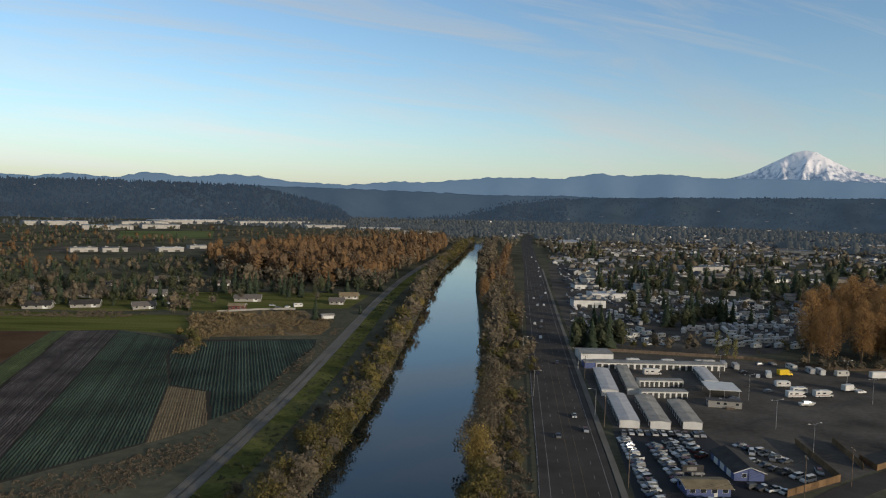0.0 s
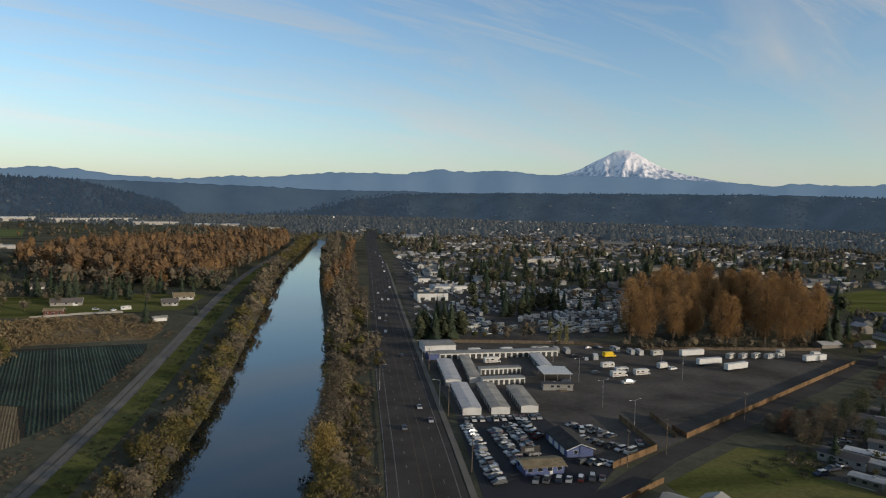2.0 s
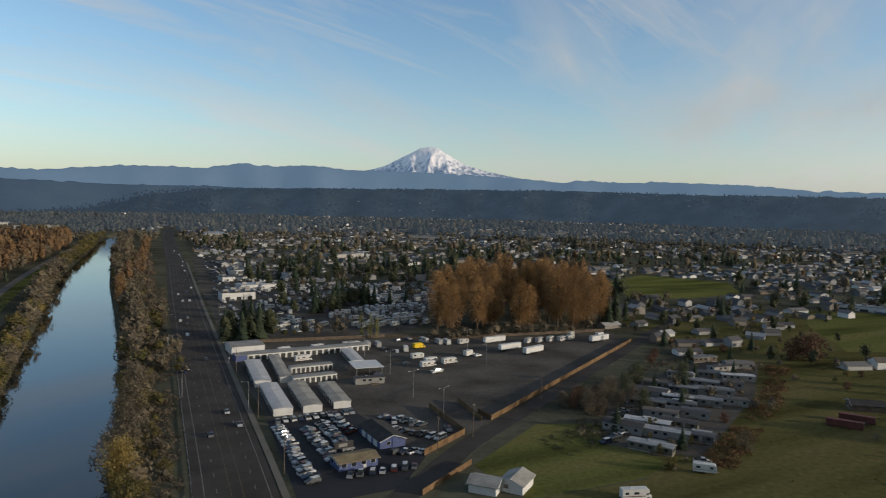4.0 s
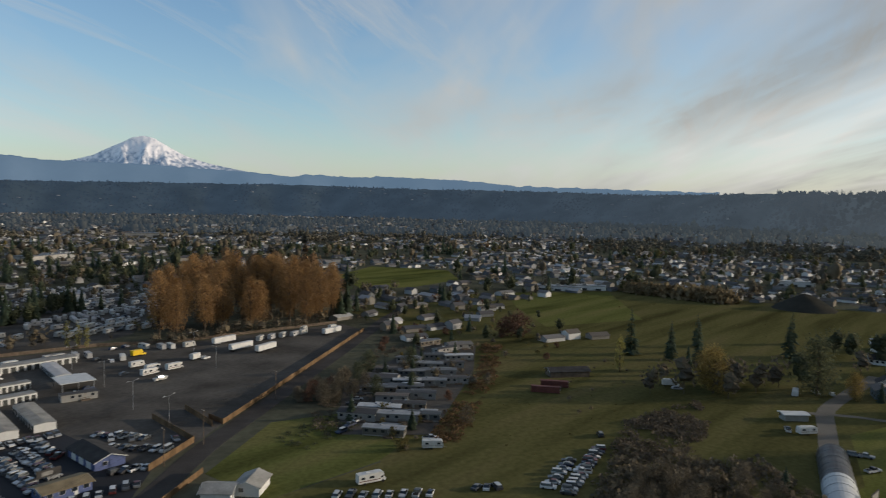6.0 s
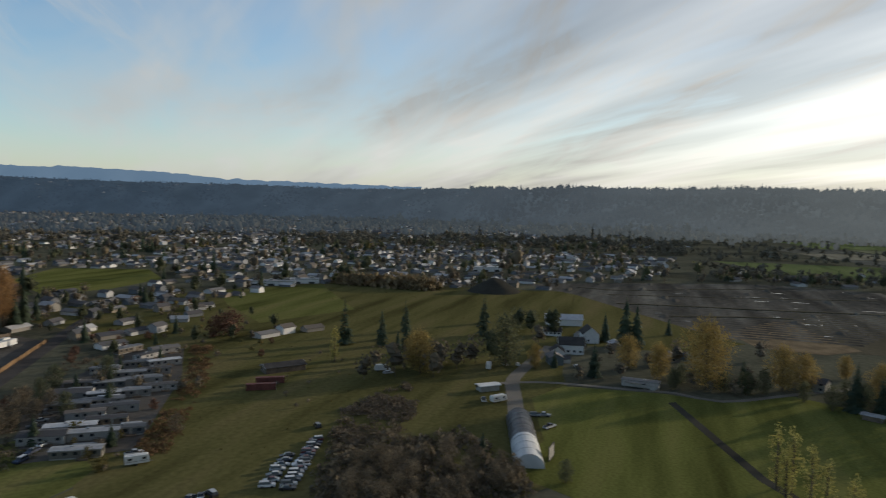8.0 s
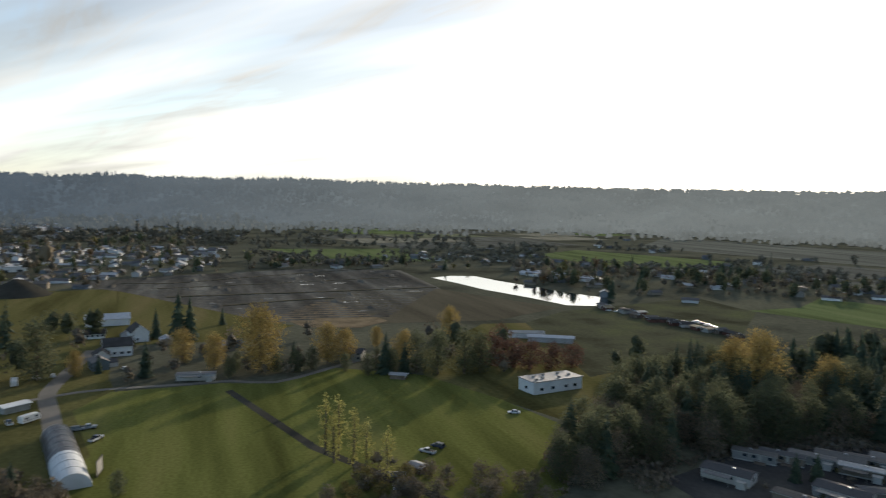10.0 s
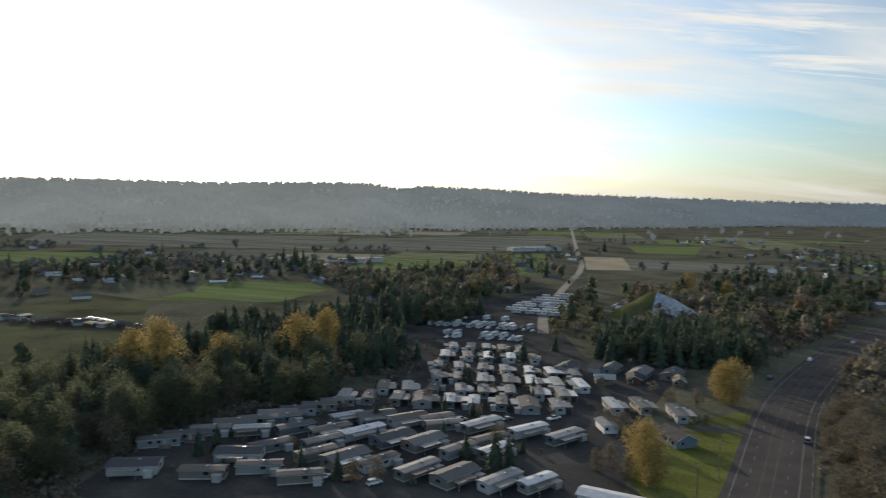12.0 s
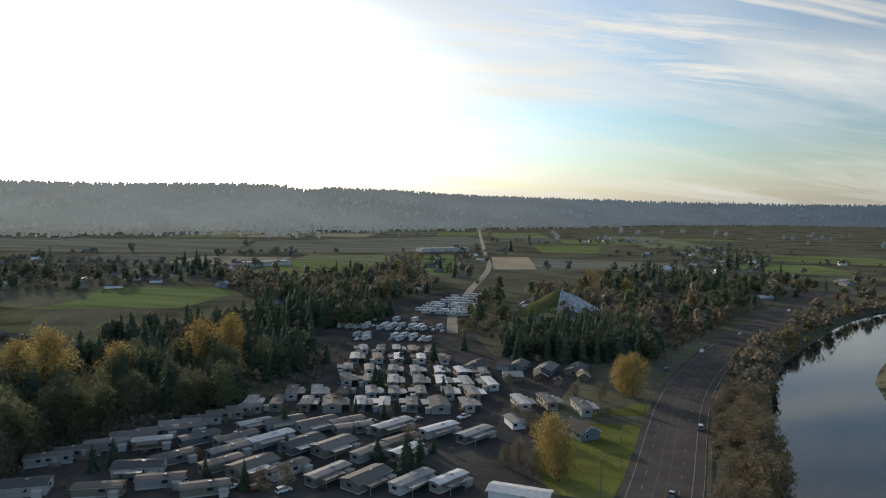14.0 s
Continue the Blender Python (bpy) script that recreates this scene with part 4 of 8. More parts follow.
def joined(name, models, spots, material, label, category, smooth=False):
    """One mesh of many small copies: spots hold x, y, z, turn, size, height factor."""
    if not spots:
        return None
    V, F, base = [], [], 0
    packs = [packed(m) for m in models]
    for i, (x, y, z, a, s, t) in enumerate(spots):
        v, f = packs[i % len(packs)]
        c, q = math.cos(a), math.sin(a)
        w = np.empty_like(v)
        w[:, 0] = (v[:, 0] * c - v[:, 1] * q) * s + x
        w[:, 1] = (v[:, 0] * q + v[:, 1] * c) * s + y
        w[:, 2] = v[:, 2] * s * t + z
        V.append(w)
        F.append(f + base)
        base += len(v)
    V, F = np.concatenate(V), np.concatenate(F)
    me = bpy.data.meshes.new(name)
    me.vertices.add(len(V))
    me.vertices.foreach_set("co", V.ravel())
    me.loops.add(len(F) * 3)
    me.loops.foreach_set("vertex_index", F.ravel())
    me.polygons.add(len(F))
    me.polygons.foreach_set("loop_start", np.arange(0, len(F) * 3, 3, dtype=np.int32))
    me.update(calc_edges=True)
    if smooth:
        me.shade_smooth()
    else:
        me.shade_flat()
    me.materials.append(material)
    return tagged(new(name, me), label, category, kind="stuff")


def sow(seed, outline, gap, put, jitter=0.45):
    """Calls put(x, y, random) over an outline at about even gaps."""
    rnd = random.Random(seed)
    xs, ys = [p[0] for p in outline], [p[1] for p in outline]
    y = min(ys) + gap / 2
    while y < max(ys):
        x = min(xs) + gap / 2
        while x < max(xs):
            q = x + rnd.uniform(-jitter, jitter) * gap, y + rnd.uniform(-jitter, jitter) * gap
            if inside(outline, *q):
                put(*q, rnd)
            x += gap
        y += gap


def brush(seed, outline, gap, material, label, size=(.5, 1.1), high=2.6, name="dry_brush", share=1.0, category="brush"):
    """Low growth over an outline, thicker in drifts."""
    spots = []

    def put(x, y, r):
        if r.random() < share * (.75 + 1.1 * noise.noise(Vector((x * .05, y * .05, seed)))):
            spots.append((x, y, -.15, r.uniform(0, 6.28), r.uniform(*size), r.uniform(.7, 1.3)))
    sow(seed, outline, gap, put)
    joined(name, [small_bush(seed + s, 30, high) for s in range(4)], spots, material, label, category)


# ---- vehicles, built once and copied; x is their length ----
def side_form(b, pts, half, top_half=None):
    """A side outline of (x, z) points drawn out across; the upper points may lie further in."""
    zs = [z for x, z in pts]
    z0, z1 = min(zs), max(zs)
    th = half if top_half is None else top_half
    k, n = len(b.v), len(pts)
    for sgn in (-1, 1):
        for x, z in pts:
            w = half + (th - half) * (z - z0) / (z1 - z0)
            b.v.append((x, sgn * w, z))
    b.f.append(tuple(k + i for i in range(n)))
    b.f.append(tuple(k + 2 * n - 1 - i for i in range(n)))
    for i in range(n):
        j = (i + 1) % n
        b.f.append((k + j, k + i, k + n + i, k + n + j))
    return b


def wheels(ob, xs, half, r=0.33):
    for x in xs:
        for s in (-1, 1):
            w = Build()
            w.tube((x, s * (half - 0.11), r), (x, s * (half + 0.11), r), r, r, 10)
            part("wheel", w, M_TYRE, ob)


def car(name, label, body, glass, roof, half=0.9, axles=(-1.4, 1.35), paint=None, group="parked cars"):
    ob = new(name)
    part("body", side_form(Build(), body, half, half * 0.94), paint or M_PAINT, ob)
    part("glass", side_form(Build(), glass, half * 0.93, half * 0.74), M_PANE, ob)
    r = Build()
    r.block((roof[0] + roof[1]) / 2, 0, roof[2], roof[1] - roof[0], half * 1.46, 0.06, top=0.94)
    part("roof", r, paint or M_PAINT, ob)
    wheels(ob, axles, half - 0.05)
    return tagged(ob, label, "car", group)


SEDAN = car("sedan", "parked sedan car with dark windows", [(-2.3, .3), (2.3, .3), (2.35, .62), (1.2, .86), (-1.55, .92), (-2.3, .88)], [(-1.7, .88), (1.05, .84), (.45, 1.36), (-1.0, 1.38)], (-0.98, 0.42, 1.37))
SUV = car("suv", "parked sport utility car with dark windows", [(-2.3, .35), (2.3, .35), (2.35, .8), (1.35, 1.02), (-2.3, 1.05)], [(-2.25, 1.03), (1.2, 1.0), (.65, 1.66), (-2.0, 1.68)], (-1.98, 0.62, 1.67), 0.95)
VAN = car("van", "white parked panel van", [(-2.6, .35), (2.5, .35), (2.55, .95), (1.75, 1.25), (-2.6, 1.3)], [(-2.55, 1.28), (1.7, 1.22), (1.05, 2.02), (-2.45, 2.05)], (-2.45, 1.02, 2.04), 0.98, (-1.6, 1.6), paint=M_CREAM)


def pickup():
    ob = new("pickup_truck")
    part("body", side_form(Build(), [(-2.8, .45), (2.7, .45), (2.75, .95), (1.4, 1.12), (-2.8, 1.1)], 0.96, 0.92), M_PAINT, ob)
    part("cab_glass", side_form(Build(), [(-0.75, 1.1), (1.25, 1.08), (.75, 1.72), (-.6, 1.74)], .9, .74), M_PANE, ob)
    r = Build()
    r.block(0.06, 0, 1.73, 1.3, 1.42, 0.06, top=.94)
    part("roof", r, M_PAINT, ob)
    bed = Build()
    bed.block(-1.8, 0, 1.11, 1.8, 1.5, 0.02)
    part("bed", bed, M_TYRE, ob)
    wheels(ob, (-1.75, 1.75), .9, .38)
    return tagged(ob, "parked pickup truck with an open bed", "truck", "parked cars")


def travel_trailer():
    ob = new("travel_trailer")
    part("body", side_form(Build(), [(-3.4, .6), (3.1, .6), (3.45, 1.3), (3.2, 2.6), (2.8, 2.95), (-3.3, 2.95), (-3.5, 2.4)], 1.22, 1.16), M_CREAM, ob)
    for s in (-1, 1):
        band = Build()
        band.block(0, s * 1.21, 1.2, 6.4, .05, .22)
        part("stripe", band, M_GREYROOF, ob)
    for s in (-1, 1):
        for x, w in ((-2.0, 1.2), (1.9, 1.0)):
            g = Build()
            g.block(x, s * 1.205, 1.75, w, .05, .6)
            part("window", g, M_PANE, ob)
    d = Build()
    d.block(.3, -1.21, .75, .75, .05, 1.8)
    part("door", d, M_TRIM, ob)
    v = Build()
    v.block(-.8, 0, 2.95, .9, .8, .25, top=.8)
    part("roof_unit", v, M_TRIM, ob)
    hitch = Build()
    hitch.tube((3.2, 0, .6), (4.4, 0, .5), .06, .06, 5)
    part("hitch", hitch, M_STEEL, ob)
    wheels(ob, (-.3,), 1.15)
    return tagged(ob, "white travel trailer with a grey stripe", "trailer", "parked trailers")


def motorhome():
    ob = new("motorhome")
    part("body", side_form(Build(), [(-4.2, .55), (2.6, .55), (2.6, 1.9), (3.6, 2.15), (3.5, 2.9), (2.9, 3.1), (-4.2, 3.1)], 1.22, 1.18), M_CREAM, ob)
    part("cab", side_form(Build(), [(2.6, .5), (4.3, .5), (4.3, 1.1), (3.5, 1.3), (2.9, 1.98), (2.6, 1.98)], 1.05, .9), M_CREAM, ob)
    for s in (-1, 1):
        for x, w in ((-2.9, 1.1), (-.2, 1.5), (3.05, .7)):
            g = Build()
            g.block(x, s * (1.2 if x < 3 else 1.0), 1.75 if x < 3 else 1.35, w, .08, .6 if x < 3 else .5)
            part("window", g, M_PANE, ob)
    for s in (-1, 1):
        band = Build()
        band.block(-.8, s * 1.21, 1.1, 6.6, .05, .2)
        part("stripe", band, M_BARNRED, ob)
    v = Build()
    v.block(-1.2, 0, 3.1, 1, .8, .25, top=.8)
    part("roof_unit", v, M_TRIM, ob)
    wheels(ob, (-2.4, 3.3), 1.12, .4)
    return tagged(ob, "white motorhome with an overhanging cab bed", "motorhome", "parked trailers")


def semi_trailer():
    ob = new("semi_trailer")
    b = Build()
    b.block(0, 0, 1.15, 14.5, 2.55, 2.85)
    part("box", b, M_WHITEMETAL, ob)
    for i in range(9):
        for s in (-1, 1):
            r = Build()
            r.block(-6.4 + i * 1.6, s * 1.285, 1.2, .08, .03, 2.75)
            part("rib", r, M_TRIM, ob)
    f = Build()
    f.block(0, 0, .95, 14.3, 1.1, .2)
    part("chassis", f, M_TYRE, ob)
    for s in (-1, 1):
        leg = Build()
        leg.block(4.2, s * .8, 0, .15, .15, 1.0)
        part("landing_leg", leg, M_STEEL, ob)
    wheels(ob, (-5.6, -4.4), 1.1, .5)
    return tagged(ob, "long white semi trailer parked on its legs", "trailer", "parked semi trailers")


def box_truck(name, paint, label):
    ob = new(name)
    b = Build()
    b.block(-1.2, 0, .8, 5.2, 2.4, 2.5)
    part("box", b, paint, ob)
    part("cab", side_form(Build(), [(1.5, .4), (3.6, .4), (3.6, 1.2), (3.0, 1.4), (2.5, 2.2), (1.5, 2.25)], 1.05, .9), paint, ob)
    for s in (-1, 1):
        g = Build()
        g.block(2.2, s * .98, 1.4, .8, .08, .55)
        part("cab_window", g, M_PANE, ob)
    wheels(ob, (-2.6, 2.6), 1.0, .42)
    return tagged(ob, label, "truck", "parked trucks")


def boat():
    ob = new("motor_boat")
    part("hull", side_form(Build(), [(-3.2, 1.3), (-2.9, .6), (2.2, .6), (3.6, 1.55), (3.4, 1.7), (-3.2, 1.55)], .8, 1.2), M_CREAM, ob)
    part("cabin", side_form(Build(), [(-1.6, 1.6), (1.9, 1.6), (.9, 2.3), (-1.4, 2.35)], .9, .7), M_PANE, ob)
    t = Build()
    t.block(-.3, 0, 2.33, 2.2, 1.3, .08)
    part("cabin_top", t, M_CREAM, ob)
    f = Build()
    f.block(0, 0, .42, 6.6, 1.1, .15)
    part("trailer_frame", f, M_STEEL, ob)
    wheels(ob, (-.9, -.1), .95)
    return tagged(ob, "white motor boat on a road trailer", "boat", "parked trailers")


PICKUP, TRAILER, MOTORHOME, SEMI, BOAT = pickup(), travel_trailer(), motorhome(), semi_trailer(), boat()
YELLOW_TRUCK = box_truck("box_truck", M_YELLOW, "bright yellow rental box truck")
WHITE_TRUCK = box_truck("box_truck", M_CREAM, "white box truck with a plain body")
_first = set()
AFAR = {}
REACH = {"sedan": 300, "suv": 300, "pickup_truck": 300, "van": 300, "travel_trailer": 380, "motorhome": 380, "house": 400}


def place(model, x, y, heading, z=0.0, size=1.0, label=""):
    """heading: degrees of the model's length, anticlockwise from +x. Past its kind's reach over the plan a copy joins the far ones."""
    kind = model.name.split(".")[0]
    if math.hypot(x, y) > REACH.get(kind, 1e9):
        AFAR.setdefault(kind, []).append((x, y, z, radians(heading), size, 1.0))
        return None
    m = pose(x, y, z, 0, 0, heading)
    if model.name in _first:
        ob = copy_thing(model, m)
    else:
        _first.add(model.name)
        ob = model
        ob.matrix_basis = m
    if size != 1.0:
        ob.scale = (size, size, size)
    return tagged(ob, label)


def line_up(models, x0, y0, x1, y1, n, heading, seed=0, z=0.0, skip=0.0, wob=0.25):
    rnd = random.Random(seed)
    for i in range(n):
        t = i / max(1, n - 1)
        if rnd.random() < skip:
            continue
        place(rnd.choice(models), x0 + (x1 - x0) * t + rnd.uniform(-wob, wob), y0 + (y1 - y0) * t + rnd.uniform(-wob, wob), heading + rnd.uniform(-4, 4) + rnd.choice((0, 180)), z)


CARS = [SEDAN, SUV, SEDAN, SUV, PICKUP]


# ---- buildings ----
def gable(b, lx, ly, z, rise, over=0.4, thick=0.18):
    """Two roof slabs whose ridge runs along x."""
    hx, hy = lx / 2 + over, ly / 2 + over
    drop = rise * over / (ly / 2)
    for s in (-1, 1):
        q = [(-hx, s * hy, z - drop), (hx, s * hy, z - drop), (hx, 0, z + rise), (-hx, 0, z + rise)]
        k = len(b.v)
        b.v += q + [(x, y, zz + thick) for x, y, zz in q]
        f = ((0, 1, 2, 3), (7, 6, 5, 4), (0, 4, 5, 1), (1, 5, 6, 2), (2, 6, 7, 3), (3, 7, 4, 0))
        b.f += [tuple(k + i for i in (g if s < 0 else g[::-1])) for g in f]
    return b


def shell(b, lx, ly, h, rise, z=0.0):
    """Walls with gable ends, in one solid."""
    x, y = lx / 2, ly / 2
    k = len(b.v)
    b.v += [(-x, -y, z), (x, -y, z), (x, y, z), (-x, y, z), (-x, -y, h), (x, -y, h), (x, y, h), (-x, y, h), (-x, 0, h + rise), (x, 0, h + rise)]
    b.f += [tuple(k + i for i in q) for q in ((0, 1, 5, 4), (2, 3, 7, 6), (1, 2, 6, 9, 5), (3, 0, 4, 8, 7), (3, 2, 1, 0), (4, 5, 9, 8), (6, 7, 8, 9))]
    return b


def window(ob, x, y, z, w, h, along_x=True):
    """A pane in a pale frame that stands a little proud."""
    f = Build()
    f.block(x, y, z - .06, w + .16 if along_x else .12, .12 if along_x else w + .16, h + .12)
    fr = part("window", f, M_TRIM, ob)
    g = Build()
    g.block(x, y, z, w if along_x else .17, .17 if along_x else w, h)
    part("pane", g, M_PANE, fr)


def pane(ob, x, y, z, w, h, along_x=True):
    g = Build()
    g.block(x, y, z, w if along_x else .1, .1 if along_x else w, h)
    part("window", g, M_PANE, ob)


def mobile_home(name, lx, ly, label, carport=True, roof=None, wide=False, seed=0):
    ob = new(name)
    h, rise = 2.9, 0.28 if not wide else 0.8
    part("wall", shell(Build(), lx, ly, h, rise, 0.45), M_MHWALL, ob)
    sk = Build()
    sk.block(0, 0, 0, lx - .1, ly - .1, .45)
    part("skirting", sk, M_GREYROOF, ob)
    rf = part("roof", gable(Build(), lx, ly, h, rise, .3, .1), roof or M_TINROOF, ob)
    fa = Build()
    for s in (-1, 1):
        fa.block(0, s * (ly / 2 + .33), h - .28, lx + .7, .05, .22)
    part("fascia", fa, M_DULLWALL, rf)
    for x in (-.4, -.2, .0, .36)[seed % 2:]:
        pane(ob, x * lx, -ly / 2, 1.4, 1.2, .9)
    pane(ob, -.1 * lx, ly / 2, 1.4, 1.6, .9)
    for s in (-1, 1):
        pane(ob, s * lx / 2, 0, 1.4, 1.6, .9, False)
    d = Build()
    d.block(.14 * lx, -ly / 2, .5, .9, .1, 2.0)
    part("door", d, M_DULLWALL, ob)
    if carport:
        cp = Build()
        cp.block(lx * .12, ly / 2 + 1.65, 2.5, lx * .55, 3.1, .1)
        c = part("carport_roof", cp, M_TINROOF, ob)
        for x in (-.14, .38):
            p = Build()
            p.block(x * lx, ly / 2 + 3.05, 0, .1, .1, 2.5)
            part("post", p, M_DULLWALL, c)
    st = Build()
    st.block(.14 * lx, -ly / 2 - .9, 0, 3.4, 1.6, .5)
    for x in (-1.6, 0, 1.6):
        st.block(.14 * lx + x, -ly / 2 - 1.65, .5, .08, .08, .9)
    st.block(.14 * lx, -ly / 2 - 1.65, 1.36, 3.4, .1, .08)
    part("porch", st, M_WOODPOLE, ob)
    sh = Build()
    sh.block(-.36 * lx, ly / 2 + 1.3, 0, 2.4, 2.0, 2.0)
    sh.block(-.36 * lx, ly / 2 + 1.3, 2.0, 2.7, 2.3, .12)
    part("storage_shed", sh, M_GREYROOF, ob)
    un = Build()
    un.block(-.1 * lx, .3, h + rise * .7, .9, .7, .5)
    part("roof_vent", un, M_STEEL, rf)
    return tagged(ob, label, "mobile home", "mobile homes")


MH = [mobile_home("mobile_home", 14.5, 4.3, "long white mobile home with a carport and metal roof"),
      mobile_home("mobile_home", 13, 4.2, "pale single-wide mobile home with a grey roof", carport=False, roof=M_ROOFS, seed=1),
      mobile_home("mobile_home", 14, 7.2, "double-wide mobile home with a low gabled roof", wide=True, roof=M_ROOFS),
      mobile_home("mobile_home", 16, 4.6, "very long mobile home with an attached carport", seed=1),
      mobile_home("mobile_home", 12, 4.0, "short mobile home with a covered parking bay")]


def house(name, lx, ly, h, rise, label, garage=False, chimney=True, storeys=1):
    ob = new(name)
    part("wall", shell(Build(), lx, ly, h, rise), M_WHITEWALL, ob)
    rf = part("roof", gable(Build(), lx, ly, h, rise, .5), M_ROOFS, ob)
    if chimney:
        c = Build()
        c.block(lx * .2, ly * .12, h, .8, .8, rise + .9)
        part("chimney", c, M_CONCRETE, rf)
    for k in range(storeys):
        for s in (-1, 1):
            for x in (-.32, .1):
                pane(ob, x * lx, s * ly / 2, 1.1 + 2.7 * k, 1.6, 1.2)
    for s in (-1, 1):
        pane(ob, s * lx / 2, 0, 1.1, 1.4, 1.2, False)
    d = Build()
    d.block(-.08 * lx, -ly / 2, 0, 1.0, .12, 2.1)
    part("door", d, M_BARNRED, ob)
    if garage:
        g = Build()
        shell(g, 6.5, 6.5, 2.7, 1.5)
        for i, v in enumerate(g.v):
            g.v[i] = (v[1] + lx * .3, v[0] - ly / 2 - 2.5, v[2])
        part("garage", g, M_WHITEWALL, ob)
        r = gable(Build(), 6.5, 6.5, 2.7, 1.5, .4)
        for i, v in enumerate(r.v):
            r.v[i] = (v[1] + lx * .3, v[0] - ly / 2 - 2.5, v[2])
        part("garage_roof", r, M_ROOFS, ob)
        q = Build()
        q.block(lx * .3, -ly / 2 - 5.76, 0, 4.6, .1, 2.2)
        part("garage_door", q, M_TRIM, ob)
    return tagged(ob, label, "house", "houses of the town")


HOUSES = [house("house", 16.5, 9, 2.6, 1.6, "single-storey house with a low gabled shingle roof"),
          house("house", 14, 8.5, 2.6, 1.8, "small gabled house with an attached garage", garage=True),
          house("house", 12, 9, 4.9, 2.1, "two-storey gabled family house", storeys=2, chimney=False),
          house("house", 11, 8.5, 4.8, 2.1, "two-storey house with a garage wing", garage=True, storeys=2)]


def utility_pole(h, label, arms=1, wood=True):
    ob = new("utility_pole" if wood else "street_lamp")
    p = Build()
    p.tube((0, 0, -.3), (0, 0, h), .16 if wood else .11, .11 if wood else .06, 8)
    part("pole", p, M_WOODPOLE if wood else M_STEEL, ob)
    if wood:
        for i in range(arms):
            a = Build()
            a.block(0, 0, h - .8 - 1.2 * i, 2.6, .12, .14)
            arm = part("crossarm", a, M_WOODPOLE, ob)
            for x in (-1.1, -.4, .4, 1.1):
                q = Build()
                q.tube((x, 0, h - .66 - 1.2 * i), (x, 0, h - .45 - 1.2 * i), .05, .04, 6)
                part("insulator", q, M_TRIM, arm)
    else:
        for s in ((-1, 1) if arms == 2 else (1,)):
            a = Build()
            a.tube((0, 0, h - .15), (s * 2.4, 0, h + .2), .05, .04, 6)
            arm = part("arm", a, M_STEEL, ob)
            q = Build()
            q.block(s * 2.6, 0, h + .12, .8, .3, .14, top=.8)
            part("lamp_head", q, M_TRIM, arm)
    return tagged(ob, label, "pole" if wood else "street lamp", "poles along the highway")


POLE = utility_pole(12, "tall weathered wooden utility pole with crossarm")
LAMP1 = utility_pole(11, "grey steel street lamp with one arm", 1, False)
LAMP2 = utility_pole(11, "grey steel lot lamp with two heads", 2, False)


def wires(points, z=11.5, sag=0.9, label="black overhead cables between the poles"):
    for o in (-1.0, 0.3, 1.0):
        pts = []
        for (ax, ay), (bx, by) in zip(points, points[1:]):
            d = Vector((bx - ax, by - ay)).normalized()
            pts += [(ax + (bx - ax) * i / 8 - d.y * o, ay + (by - ay) * i / 8 + d.x * o, z - 4 * sag * (i / 8) * (1 - i / 8)) for i in range(8)]
        pts.append((bx - d.y * o, by + d.x * o, z))
        tagged(part("overhead_cable", Build().pipe(pts, .03, 3), M_WIRE), label, "cable", "overhead cables")


def board_fence(pts, h=2.0, label="tall cedar board fence along the lane", board=3.6, material=None):
    ob = new("board_fence")
    for (ax, ay), (bx, by) in zip(pts, pts[1:]):
        L = math.hypot(bx - ax, by - ay)
        n = max(1, round(L / board))
        a = math.atan2(by - ay, bx - ax)
        pan, post = Build(), Build()
        pan.block(0, 0, 0.06, L / n - .1, .05, h - .06)
        post.block(0, 0, 0, .12, .12, h + .1)
        m1, m2 = pan.mesh("panel", material or M_FENCE), post.mesh("post", material or M_FENCE)
        for i in range(n):
            t = (i + .5) / n
            o = part("panel", m1, None, ob)
            o.matrix_basis = Matrix.Translation((ax + (bx - ax) * t, ay + (by - ay) * t, 0)) @ Matrix.Rotation(a, 4, "Z")
            t = i / n
            o = part("post", m2, None, ob)
            o.matrix_basis = Matrix.Translation((ax + (bx - ax) * t, ay + (by - ay) * t, 0)) @ Matrix.Rotation(a, 4, "Z")
    return tagged(ob, label, "fence")


# ---- highway: paint, kerb, rail, poles ----
def marks(offsets, material, name, label, every=1, keep=1, width=0.14, line=None):
    fine = line or HWY_FINE
    b = Build()
    for o in offsets:
        ribbon(fine, o - width / 2, o + width / 2, 0.075, b, every, keep)
    setting(name, b, material, label, "road marking")


HWY_FINE = along([(*p, 0) for p in HIGHWAY[1:]], 3.0)
marks([-7.9, 9.0], M_WHITELINE, "edge_line", "white edge lines of the highway", width=0.16)
marks([-4.6, 5.6], M_WHITELINE, "lane_line", "dashed white lane lines", 4, 1)
marks([-1.1, 2.1], M_YELLOWLINE, "turn_lane_line", "yellow lines of the middle turning lane", 1, 1, 0.1)
_hw = [q for q in HWY_FINE if 100 < q[0].y < 900]
setting("pavement", ribbon(_hw, 11.6, 13.6, 0.2, thick=0.3), M_PALEROAD, "pale concrete footway beside the highway", "pavement")
_hs = [q for q in HWY_FINE if -560 < q[0].y < 420]


def guard_rail():
    ob = new("guard_rail")
    b = ribbon(_hs, -11.05, -10.98, 0.78, thick=0.32)
    part("rail", b, M_STEEL, ob)
    p = Build()
    p.block(0, 0, 0, .12, .14, .74)
    me = p.mesh("post", M_STEEL)
    for q, d in _hs[::2]:
        o = part("post", me, None, ob)
        o.location = (q.x - d.y * 11.15, q.y + d.x * 11.15, 0)
    tagged(ob, "long galvanised guard rail on the river side", "guard rail")


